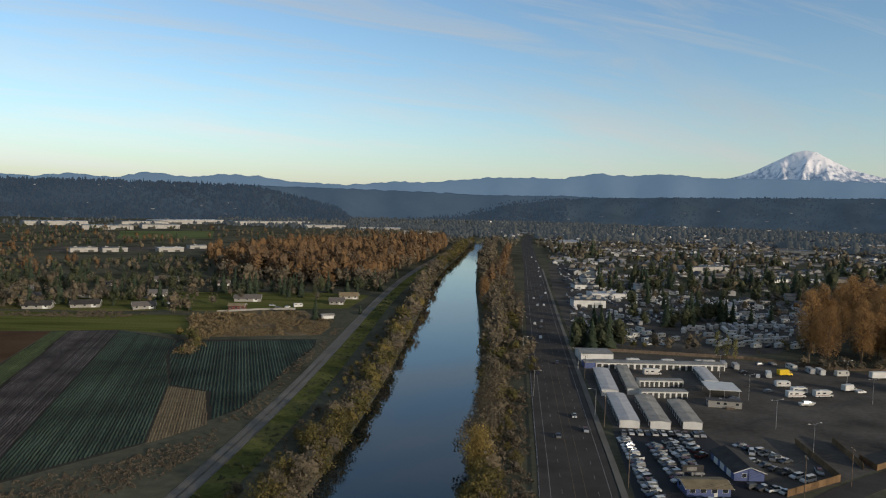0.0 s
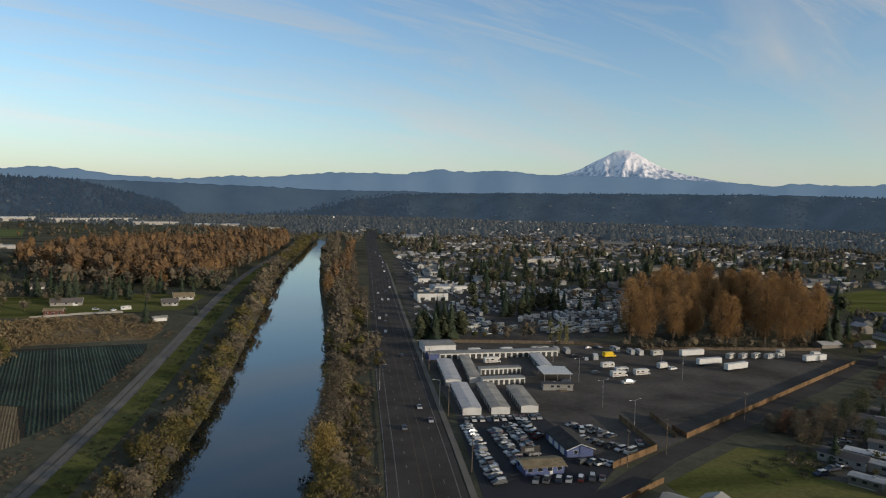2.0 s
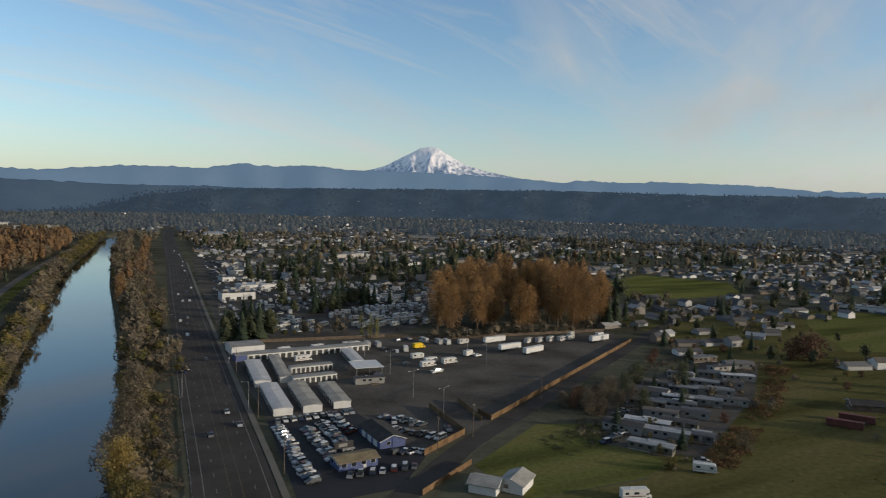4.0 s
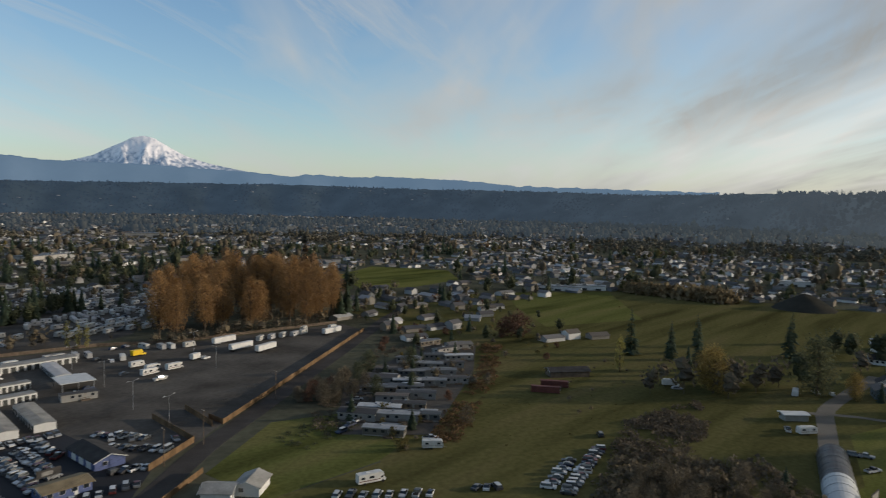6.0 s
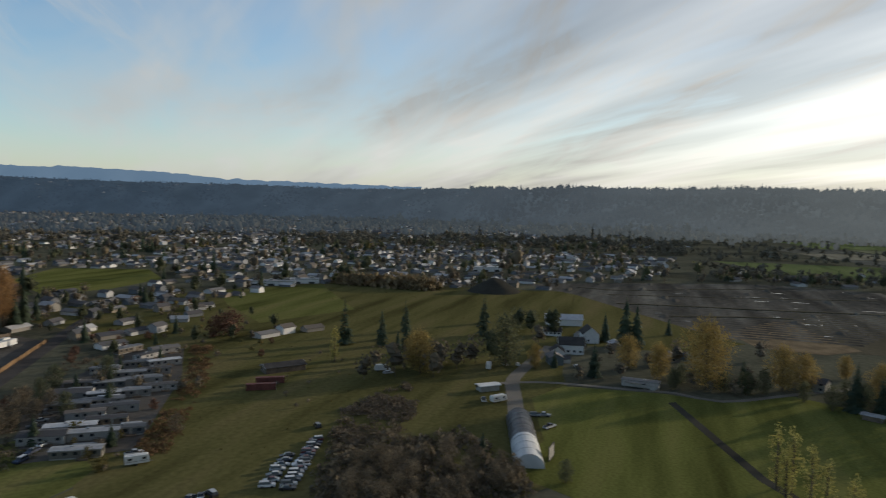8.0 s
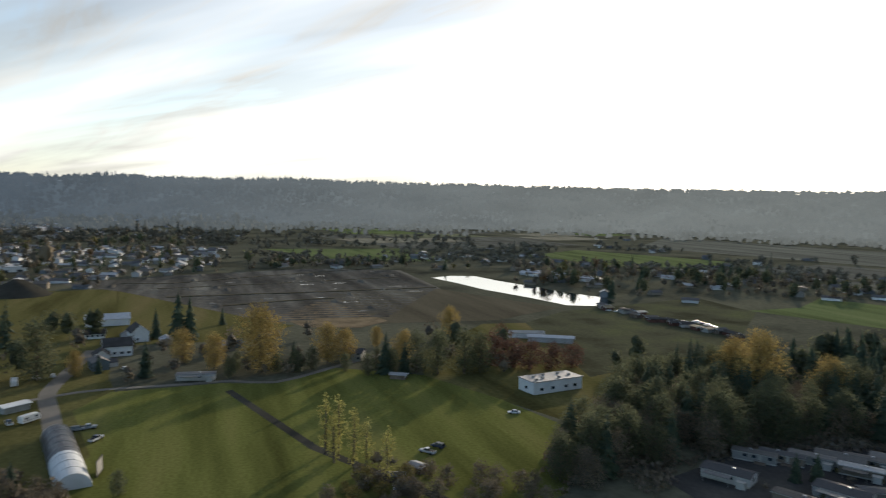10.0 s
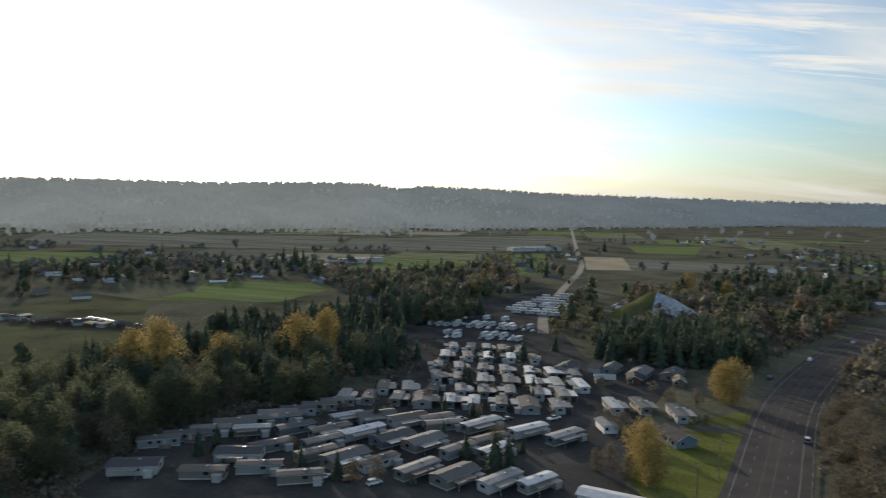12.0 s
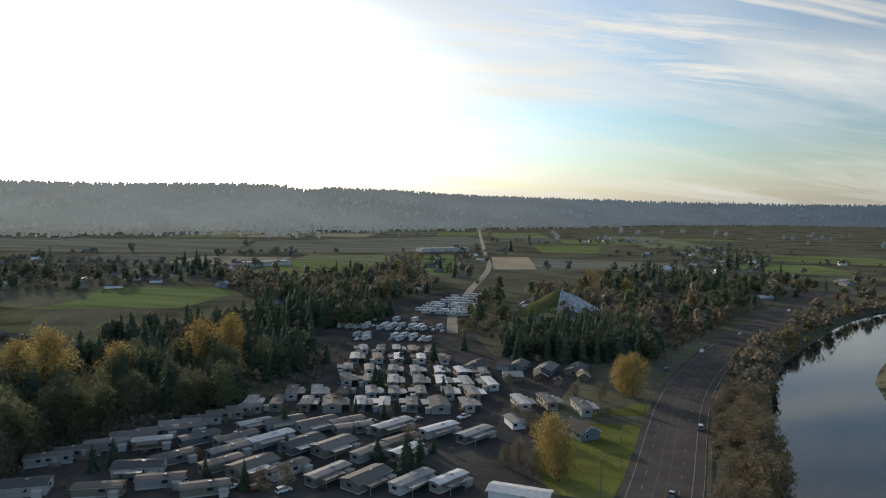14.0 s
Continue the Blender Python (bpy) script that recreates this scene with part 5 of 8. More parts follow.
guard_rail()
_verge = [q for q in along([(*p, 0) for p in DYKE_ROAD], 3.0)]
marks([-2.9, 2.9], M_WHITELINE, "edge_line", "white edge lines of the narrow road", line=_verge)
marks([-0.12, 0.12], M_YELLOWLINE, "centre_line", "double yellow centre line", line=_verge, width=0.1)

for x, y in ((61, 251), (55, 195), (67, 317), (80, 400), (92, 490), (-6, -274), (2, -216), (7, -192), (-20, -370), (104, 192), (122, 200), (170, 226), (-8, -284)):
    place(POLE, x, y, 84)
wires([(104, 192), (122, 200), (170, 226), (240, 270)])
wires([(55, 195), (61, 251), (67, 317), (80, 400), (92, 490)], 11.6)
wires([(7, -192), (2, -216), (-6, -274), (-20, -370)], 11.6)
wires([(50, 160), (104, 192)], 11.4)
for x, y, a in ((44, 366, -5), (51, 431, -5), (40, 290, -5), (68, 338, 175), (60, 262, 175)):
    place(LAMP1, x, y, a)
for x, y in ((124, 225), (183, 289), (125, 253), (132, 292), (193, 325), (135, 331)):
    place(LAMP2, x, y, 20)

# ---- storage yard and vehicle lots ----
field("storage_lot", [(64, 246), (67, 300), (72, 380), (91, 384), (165, 371), (200, 352), (305, 337), (300, 311), (138, 214), (122, 204), (99, 191), (96, 246)], M_LOT, "wide worn gravel and asphalt storage lot", "parking lot", 0.035)
field("sales_lot", [(53, 172), (63, 246), (96, 245.8), (99, 190.6), (82, 172)], M_DARKLOT, "dark asphalt car sales lot", "parking lot", 0.045)
lane = road("lane", [(44, 142), (82, 168), (120, 196.5), (154, 217), (215, 254), (293, 301), (345, 333), (420, 372)], 4.0, "narrow dark asphalt lane between fences", 0.07)
board_fence([(299, 309), (218, 261), (138, 213.5), (138, 223)])
board_fence([(99, 191.5), (121, 204), (124, 237)], 2.2, "cedar fence round the yard of used cars")
board_fence([(134, 214), (138, 239)], 2.2, "dark board fence by the yard gate")
board_fence([(85, 165), (109, 179)], 1.8, "sunlit cedar fence by the lane")
board_fence([(92, 386), (165, 374), (200, 355), (304, 340)], 1.8, "long weathered fence behind the storage lot", material=M_WOODPOLE)


def storage(name, x, y, L, W, heading, h=3.0, rise=0.5, doors=0, side=-1, roof=None, label="", wall=None, gap=None):
    """A low row of lock-up rooms; the roller doors sit in a wall between pale piers."""
    ob = new(name)
    part("wall", shell(Build(), L, W, h, rise), wall or M_WHITEMETAL, ob)
    part("roof", gable(Build(), L, W, h, rise, .2, .12), roof or M_GREYROOF, ob)
    ribs = Build()
    n = int(L / 1.6)
    for i in range(n):
        px = -L / 2 + (i + .5) * L / n
        for s in (-1, 1):
            k = len(ribs.v)
            z0, z1, yo = h + .14, h + rise + .14, W / 2
            ribs.v += [(px - .05, s * yo, z0), (px + .05, s * yo, z0), (px + .05, 0, z1), (px - .05, 0, z1), (px, s * yo, z0 + .07), (px, 0, z1 + .07)]
            ribs.f += [(k, k + 4, k + 5, k + 3), (k + 4, k + 1, k + 2, k + 5)]
    part("roof_ribs", ribs, roof or M_GREYROOF, ob)
    for i in range(doors):
        d = Build()
        w = L / doors
        d.block(-L / 2 + (i + .5) * w, side * W / 2, 0.02, w * .68, .12, h * .8)
        part("roller_door", d, M_DOORDARK, ob)
    ob.matrix_basis = pose(x, y, 0, 0, 0, heading)
    return tagged(ob, label, "storage unit", "lock-up storage rows")


storage("storage_building", 110.5, 348, 65, 8, 1, doors=20, label="long white storage row with dark roller doors")
storage("storage_building", 82, 367, 17, 15, 1, 4.0, .6, label="white storage hall with a ribbed grey roof", wall=M_WHITEMETAL)
storage("storage_building", 75, 347, 5.4, 7, 1, 3.0, .3, wall=M_BLUE, label="small blue-painted storage office")
storage("storage_building", 75.5, 313, 41, 7, 83, 2.7, .3, 9, 1, M_PALEROOF, "white storage shed with a pale ribbed roof")
storage("storage_building", 87, 318, 45, 5, 82, 2.6, .25, 12, 1, None, "narrow grey-roofed storage shed")
storage("storage_building", 96, 294.5, 20, 5.5, 2, 2.7, .2, 8, -1, None, "short storage row with dark roller doors")
storage("storage_building", 100.5, 313, 20, 5, 2, 2.8, .3, 9, -1, None, "short storage row with dark roller doors")
storage("storage_building", 126.5, 327, 28, 6, 81, 2.7, .3, 9, 1, M_PALEROOF, "white storage shed beside the open canopy")
storage("storage_building", 72, 269, 38, 7.2, 84, 2.7, .4, 10, 1, M_PALEROOF, "white gabled storage shed with a pale metal roof")
storage("storage_building", 83.3, 268, 37, 7.2, 83.5, 2.7, .4, 10, 1, None, "white gabled storage shed with a weathered roof")
storage("storage_building", 95, 265, 30, 6.8, 83, 2.7, .35, 8, 1, None, "white gabled storage shed with a grey roof")


def canopy():
    ob = new("canopy")
    r = Build()
    r.block(0, 0, 3.4, 13.5, 15, .25)
    part("roof", r, M_WHITEMETAL, ob)
    for x in (-6, 0, 6):
        for y in (-6.8, 6.8):
            p = Build()
            p.block(x, y, 0, .2, .2, 3.4)
            part("post", p, M_STEEL, ob)
    ob.matrix_basis = pose(123.5, 301, 0, 0, 0, -8)
    tagged(ob, "flat white canopy roof on steel posts", "canopy")


canopy()
place(MH[1], 117, 281, -10, label="grey single-wide site office in the storage lot")


def gabled_hall(name, x, y, L, W, h, rise, heading, wall, roof, label, doors=(), category="building", windows=0):
    """doors: (place along the length, width, height, side)."""
    ob = new(name)
    part("wall", shell(Build(), L, W, h, rise), wall, ob)
    part("roof", gable(Build(), L, W, h, rise, .6, .2), roof, ob)
    for sx in (-1, 1):
        tr = Build()
        for s in (-1, 1):
            tr.tube((sx * (L / 2 + .62), s * (W / 2 + .5), h - .1 - rise * .5 / (W / 2)), (sx * (L / 2 + .62), 0, h + rise + .06), .14, .14, 4)
        part("barge_board", tr, M_TRIM, ob)
    for px, w, hh, s in doors:
        d = Build()
        if s in (-1, 1):
            d.block(px, s * W / 2, 0, w, .12, hh)
        else:
            d.block(s / 2 * L / 1, px, 0, .12, w, hh)
        part("door", d, M_TRIM, ob)
    for i in range(windows):
        for s in (-1, 1):
            window(ob, -L / 2 + (i + .5) * L / windows, s * W / 2, 1.2, 1.5, 1.1)
    window(ob, -L / 2, 1.5, 1.2, 1.3, 1.1, False)
    window(ob, L / 2, -1.5, 1.2, 1.3, 1.1, False)
    ob.matrix_basis = pose(x, y, 0, 0, 0, heading)
    return tagged(ob, label, category)


gabled_hall("sales_building", 93, 211.5, 18, 9, 2.8, 1.5, 90, M_BLUE, M_DARKROOF, "blue gabled sales hall with a dark roof", [(-5, 3, 2.6, 1), (0, 3, 2.6, 1), (5, 3, 2.6, 1)])
gabled_hall("sales_office", 76.2, 194, 12.5, 7.5, 2.6, .8, 2, M_BLUE, M_TANROOF, "low blue sales office with a tan roof", [(2, 1, 2.1, -1)], windows=4)
sgn = new("sign_board")
b = Build()
b.block(0, 0, 2.0, 6.5, .2, 2.2)
part("board", b, M_DARKROOF, sgn)
b = Build()
b.block(-.4, -.12, 2.5, 3.0, .05, 1.1)
part("emblem", b, M_WHITELINE, sgn)
for x in (-2.8, 2.8):
    b = Build()
    b.block(x, 0, 0, .2, .2, 2.0)
    part("post", b, M_STEEL, sgn)
sgn.matrix_basis = pose(76.5, 203.5, 0, 0, 0, 3)
tagged(sgn, "dark sign board with a plain pale emblem", "sign")

line_up(CARS, 64.5, 237, 60.5, 186, 17, 12, 1)
line_up(CARS, 73, 231, 71.5, 200, 11, 15, 2)
line_up(CARS, 80, 234, 78.6, 206, 11, 15, 3)
line_up(CARS + [VAN], 66, 243.5, 94, 243, 11, 85, 4)
line_up(CARS, 86, 238, 86, 222, 5, 35, 5)
line_up(CARS, 103, 233, 112, 219, 6, 20, 6)
line_up(CARS + [VAN], 101, 218, 111, 203, 6, 25, 7)
line_up(CARS, 92, 197, 100, 194, 4, 20, 8)
line_up(CARS, 72, 186, 92, 184, 7, 60, 9)
line_up(CARS, 104, 226, 118, 210, 4, 70, 10, skip=.2)
for m, x, y, a in ((SEMI, 217, 335, 6), (SEMI, 214, 314.5, 8), (SEMI, 221.5, 303, 15), (SEMI, 278, 315, 8), (TRAILER, 236, 328, 30), (TRAILER, 243, 327, 30), (MOTORHOME, 251, 327, 30), (TRAILER, 258, 325, 20),
                   (TRAILER, 272, 334, 30), (MOTORHOME, 265, 326, 20), (YELLOW_TRUCK, 170, 338, 10), (TRAILER, 160, 334, 70), (VAN, 155, 334, 60), (PICKUP, 151, 342, 20), (TRAILER, 151, 351, 80), (TRAILER, 146, 354, 80),
                   (TRAILER, 190, 343, 85), (TRAILER, 186, 345, 85), (TRAILER, 180, 352, 95), (PICKUP, 168, 361, 10), (SUV, 175, 362, 15), (WHITE_TRUCK, 186, 311, 20), (PICKUP, 190, 309, 15), (MOTORHOME, 155, 298, 8),
                   (MOTORHOME, 168, 300, 8), (TRAILER, 160, 305, 5), (TRAILER, 158, 316, 5), (BOAT, 153, 285, 10), (PICKUP, 147, 306, 20), (MOTORHOME, 103, 333, 5), (TRAILER, 100, 356, 5), (TRAILER, 118, 356, 8),
                   (TRAILER, 136, 357, 5), (MOTORHOME, 139, 356.5, 8), (WHITE_TRUCK, 288, 325, 10), (TRAILER, 199, 340, 10), (PICKUP, 131, 317, 10), (SUV, 126, 293, 0)):
    place(m, x, y, a)

# shops' forecourts on the town side of the highway
field("forecourt", [(76, 386), (104, 640), (124, 800), (150, 985), (178, 985), (160, 800), (136, 640), (104, 392)], M_LOT, "asphalt forecourts along the highway", "parking lot", 0.03)
# cars on the highway
for x, y, s in ((47, 330, 1), (53, 245, -1), (52, 262, 1), (61, 420, -1), (66, 455, 1), (70, 480, -1), (64, 470, 1), (78, 560, 1), (83, 560, -1), (80, 600, 1), (100, 700, -1), (112, 790, 1), (60, 352, -1), (42, 238, 1),
                (96, 640, 1), (118, 850, -1), (126, 905, 1), (-12, -198, 1), (-25, -262, 1), (-17, -354, -1), (-38, -406, 1), (-66, -470, 1), (-118, -590, -1), (136, 1010, -1), (140, 1090, 1), (88, 610, -1)):
    d = min(HWY_FINE, key=lambda q: abs(q[0].y - y))[1]
    place([SEDAN, SUV, SEDAN, PICKUP][int(abs(x * 7 + y)) % 4], x, y, math.degrees(math.atan2(d.y, d.x)) + (0 if s > 0 else 180), 0.07, label="car driving on the grey highway")

# ---- crop fields over the river ----
crop_rows("crop_rows", [(-192, 411), (-148, 386), (-140, 350), (-116, 293), (-96, 222), (-122, 189), (-140, 180), (-131, 203)], M_CROP, "blue-green rows of leafy crop", 1.15, .4, seed=1)
crop_rows("crop_rows", [(-146, 383), (-134, 384), (-72, 398), (-70, 379), (-76, 264), (-82, 247), (-95, 284), (-115, 293), (-138, 350)], M_CROP, "blue-green rows of leafy crop", 1.45, .42, seed=2)
crop_rows("crop_rows", [(-218, 404), (-193, 411), (-132, 203), (-141, 180), (-163, 225)], M_CROPP, "dull purple rows of leafy crop", 1.1, .4, seed=3)
crop_rows("crop_rows", [(-227, 403), (-219, 404), (-164, 225), (-185, 245)], M_CROPG, "yellow-green rows of low crop", 1.1, .3, seed=4)
crop_rows("stubble_rows", [(-115, 291), (-97, 284), (-82, 242), (-95, 221)], M_STRAW, "dry stubble of a harvested patch", 1.0, .22, seed=5)
field("stubble_ground", [(-115, 291), (-97, 284), (-82, 242), (-95, 221)], M_STUBBLE, "brown trodden soil of the harvested patch", "field", 0.028)
field("soil_field", [(-330, 390), (-228, 403), (-187, 245), (-163, 224), (-141, 178), (-360, 178)], M_SOIL, "bare brown ploughed soil", "field", 0.02)
field("crop_soil", [(-227, 404), (-192, 412), (-147, 388), (-72, 400), (-69, 379), (-75, 263), (-97, 219), (-122, 186), (-141, 178), (-163, 224), (-187, 245)], M_DARKFIELD, "dark soil between the crop rows", "field", 0.02)
field("grass_strip", [(-330, 470), (-120, 470), (-140, 400), (-192, 413), (-228, 405), (-330, 392)], M_LAWN, "green grass strip behind the fields", "lawn", 0.025)


# ---- river banks ----
def bank(seed, y0, y1, side, d0, d1, step, kinds, size=(0.7, 1.2)):
    """Growth along one bank, its distance from the water's edge between d0 and d1."""
    rnd = random.Random(seed)
    y = y0
    while y < y1:
        yy = y + rnd.uniform(-2, 2)
        d = rnd.uniform(d0, d1)
        x = river_x(yy) + side * (river_half(yy) + d)
        z = -4.0 * max(0, 1 - d / 9)
        rnd.choice(kinds).put(x, yy, rnd.uniform(*size), z)
        y += step * rnd.uniform(0.6, 1.4)


bank(1, 165, 420, -1, 0.5, 7, 3.0, [OLIVEBUSH, OLIVEBUSH, BUSH, BUSH], (0.75, 1.2))
bank(2, 420, 900, -1, 0.5, 8, 5.5, [OLIVEBUSH, BUSH, BROWNTREE], (0.8, 1.4))
bank(3, 165, 420, 1, 1, 9, 3.2, [BUSH, BROWNTREE, BUSH, OLIVEBUSH], (0.6, 1.1))
bank(4, 420, 900, 1, 4, 16, 5.5, [BUSH, BROWNTREE, OLIVEBUSH], (0.8, 1.2))
bank(7, 165, 420, 1, 9, 17, 5, [BUSH, BUSH, OLIVEBUSH], (0.3, 0.6))
bank(8, 330, 1100, 1, 9, 28, 4.2, [BUSH, BROWNTREE, OLIVEBUSH], (0.5, 1.0))
bank(9, 900, 1500, 1, 0, 18, 7, [BUSH, BROWNTREE], (1, 1.6))
bank(10, 900, 1500, -1, 0, 14, 7, [BUSH, OLIVEBUSH], (1, 1.6))
bank(5, -470, -185, 1, 0, 12, 3.2, [BUSH, OLIVEBUSH, BROWNTREE, BUSH], (0.7, 1.15))
bank(11, -470, -185, 1, 9, 21, 3.0, [BUSH, BUSH, BROWNTREE], (.4, .75))
bank(6, -900, -470, 1, 0, 14, 8, [BUSH, OLIVEBUSH, BROWNTREE], (0.9, 1.4))
bank(12, 165, 520, -1, 8, 17, 2.6, [BUSH, OLIVEBUSH, BUSH], (.2, .5))
GOLDEN.put(12, 203, .75, -1)
for x, y, s in ((38, 625, 0.70), (46, 660, 0.75), (52, 700, 0.80), (60, 740, 0.85), (68, 780, 0.80), (72, 830, 0.85), (80, 900, 0.80), (88, 960, 0.85), (36, 580, 0.55), (95, 1040, 0.90), (33, 540, 0.45), (106, 1120, 0.90)):
    COTTONWOOD.put(x, y, s, -1)
setting("bank_grass", ribbon([q for q in along([(*p, 0) for p in DYKE_ROAD], 10)], 3.4, 13, 0.045), M_GRASS, "green grassy bank beside the narrow road", "lawn")

for a, b, m, label in ((-2.95, -2.8, M_WHITELINE, "white edge line"), (2.8, 2.95, M_WHITELINE, "white edge line"), (-.17, -.05, M_YELLOWLINE, "yellow centre line"), (.05, .17, M_YELLOWLINE, "yellow centre line")):
    setting("road_marking", ribbon(dyke_road, a, b, 0.075), m, label + " of the narrow road", "road marking")

VERGE_L = range(165, 660, 33)
verge_x = lambda y: min(dyke_road, key=lambda q: abs(q[0].y - y))[0].x
brush(20, [(verge_x(y) + 4.5, y) for y in VERGE_L] + [(verge_x(y) + 13, y) for y in reversed(VERGE_L)], 2.6, M_DKGREEN, "green weeds and shrubs on the grassy bank", (.1, .5), share=.7, name="bank_weeds", category="weeds")

# ---- cottonwood groves ----
sow(11, [(192, 385), (186, 358), (235, 352), (268, 345), (303, 346), (330, 368), (352, 430), (300, 430), (240, 415)], 13.5, lambda x, y, r: COTTONWOOD.put(x, y, r.uniform(.5, .85) + .3 * (noise.noise(Vector((x * .03, y * .03, 1))) > 0)) if r.random() < .85 else BROWNTREE.put(x, y, r.uniform(.7, 1.2)))
for x, y, s in ((318, 352, .9), (328, 356, 1.0), (336, 364, .85), (342, 372, .8)):
    FIR.put(x, y, s)
sow(12, [(240, 420), (350, 435), (430, 500), (445, 600), (355, 590), (290, 500)], 24, lambda x, y, r: COTTONWOOD.put(x, y, r.uniform(.7, 1.12)))
sow(13, [(186, 352), (300, 341), (302, 347), (190, 362)], 7, lambda x, y, r: BUSH.put(x, y, r.uniform(.6, 1.1)))
sow(14, [(-128, 650), (-68, 655), (-62, 754), (-22, 969), (8, 1250), (-60, 1330), (-180, 900), (-205, 700)], 12.5, lambda x, y, r: COTTONWOOD.put(x, y, r.uniform(.65, 1.1)) if r.random() < .72 else BROWNTREE.put(x, y, r.uniform(1.0, 1.7)))
sow(15, [(-195, 636), (-130, 645), (-66, 652), (-62, 668), (-200, 660)], 12, lambda x, y, r: BROWNTREE.put(x, y, r.uniform(1.1, 1.6)))
sow(16, [(-300, 890), (-200, 640), (-215, 760), (-140, 900), (-150, 1200), (-270, 1200)], 17, lambda x, y, r: COTTONWOOD.put(x, y, r.uniform(.6, 1.0)) if r.random() < .6 else BROWNTREE.put(x, y, r.uniform(1.0, 1.6)))

# ---- houses and gardens over the river ----
sow(17, [(-340, 535), (-250, 512), (-195, 520), (-120, 560), (-70, 590), (-72, 625), (-200, 625), (-340, 640)], 17, lambda x, y, r: r.choice((BROWNTREE, GREENTREE, BROWNTREE, FIR)).put(x, y, r.uniform(.45, .85)) if r.random() < .7 else None)
BUNGALOWS = ((-318, 524, 30, 24, "long white bungalow with a brown roof"), (-282, 545, 17, 24, "long white bungalow with a brown roof"), (-284, 486, 15, 18, "low white bungalow with a dark roof"),
             (-256, 497, 18, 19, "low white bungalow with a dark roof"), (-214, 496, 30, 15, "cream bungalow beside the field"), (-262, 660, 12, 24, "low white bungalow among trees"), (-231, 562, 8, 14, "grey bungalow with a flat pitch"),
             (-153, 546, 10, 20, "cream gabled house behind the red one"), (-77, 574, 10, 15, "tan bungalow near the narrow road"), (-82, 542, 5, 11, "small white bungalow near the narrow road"), (-345, 566, 25, 18, "low white bungalow with a brown roof"),
             (-300, 620, 15, 18, "low grey bungalow among trees"), (-205, 640, 20, 16, "low grey bungalow among trees"))
for k, (x, y, a, L, label) in enumerate(BUNGALOWS):
    gabled_hall("bungalow", x, y, L, 9.5, 2.6, 2.5, a, M_DULLWALL if "white" in label or "cream" in label else M_CONCRETE, M_DARKROOF if "dark" in label else M_TANROOF if "tan" in label else M_ROOFS, label,
                [(L * .3, 3.4, 2.2, -1)], windows=3, category="house")
gabled_hall("red_house", -148, 501, 11, 8, 3.4, 1.2, 5, M_BARNRED, M_TANROOF, "red-walled house with a tan gabled roof", windows=3, category="house")
gabled_hall("garden_shed", -78, 473, 8, 4, 2.4, .8, 25, M_WHITEMETAL, M_GREYROOF, "long white garden shed by the road", category="shed")
for ax, ay, bx, by in ((-158, 486, -132, 500), (-132, 500, -107, 507)):   # white garden fence
    f = new("garden_fence")
    d = Vector((bx - ax, by - ay))
    for i in range(int(d.length / 2.4) + 1):
        p = Vector((ax, ay)) + d * (i * 2.4 / d.length)
        b = Build()
        b.block(p.x, p.y, 0, .16, .16, 1.7)
        part("post", b, M_DULLWALL, f)
    for z in (.15, .85):
        b = Build()
        b.poly([(ax, ay, z), (bx, by, z), (bx, by, z + .66), (ax, ay, z + .66)])
        b.poly([(ax + .05, ay - .06, z), (bx + .05, by - .06, z), (bx + .05, by - .06, z + .66), (ax + .05, ay - .06, z + .66)])
        part("panel", b, M_DULLWALL, f)
    tagged(f, "white board fence before the gardens", "fence", "white garden fences")
for m, x, y, a in ((VAN, -121, 512, 20), (SUV, -115, 516, 60), (SEDAN, -128, 522, 10), (PICKUP, -222, 540, 15), (SEDAN, -232, 545, 20), (TRAILER, -108, 520, 30), (SUV, -205, 520, 40)):
    place(m, x, y, a, .03)
for x, y, s in ((-85, 466, 0.66), (-58, 494, 0.33), (-56, 627, 0.60), (-354, 575, 0.72), (-352, 592, 0.8), (-328, 596, 0.82), (-314, 600, 0.76), (-283, 568, 0.6), (-270, 570, 0.56), (-258, 580, 0.62), (-339, 663, 0.78), (-187, 592, 0.85), (-178, 596, .9),
                (-168, 588, 0.75), (-161, 598, 0.8), (-133, 584, .7), (-124, 590, .75), (-119, 586, .65), (-198, 604, 0.62), (-268, 507, 0.34), (-240, 505, 0.3), (-205, 508, .3), (-182, 496, .5), (-179, 490, .45), (-117, 572, .55), (-126, 570, .5)):
    FIR.put(x, y, s)
for x, y, s in ((-184, 476, 1.0), (-178, 486, 1.0), (-188, 482, .9), (-190, 500, .8), (-210, 585, 1.0), (-172, 520, 0.7), (-295, 512, 0.5), (-390, 560, 1.2), (-290, 590, .8), (-245, 610, 1.0), (-225, 620, 1.0), (-205, 560, .8), (-100, 556, .5)):
    BROWNTREE.put(x, y, s)
for x, y, s in ((-139, 385, .8), (-133, 376, 0.7), (-142, 392, .8), (-130, 366, 0.5), (-133, 355, 0.4), (-150, 396, .7)):
    OLIVEBUSH.put(x, y, s)
sow(24, [(-370, 570), (-330, 574), (-240, 585), (-190, 605), (-120, 600), (-130, 650), (-230, 690), (-380, 690)], 14, lambda x, y, r: r.choice((BROWNTREE, GREENTREE, FIR, BROWNTREE, GREENTREE)).put(x, y, r.uniform(.35, .65)) if r.random() < .7 else None)
field("gardens", [(-345, 480), (-235, 478), (-195, 490), (-160, 490), (-105, 510), (-70, 520), (-62, 600), (-120, 605), (-240, 585), (-350, 570)], M_GRASS, "lawns round the bungalows", "lawn", 0.02)
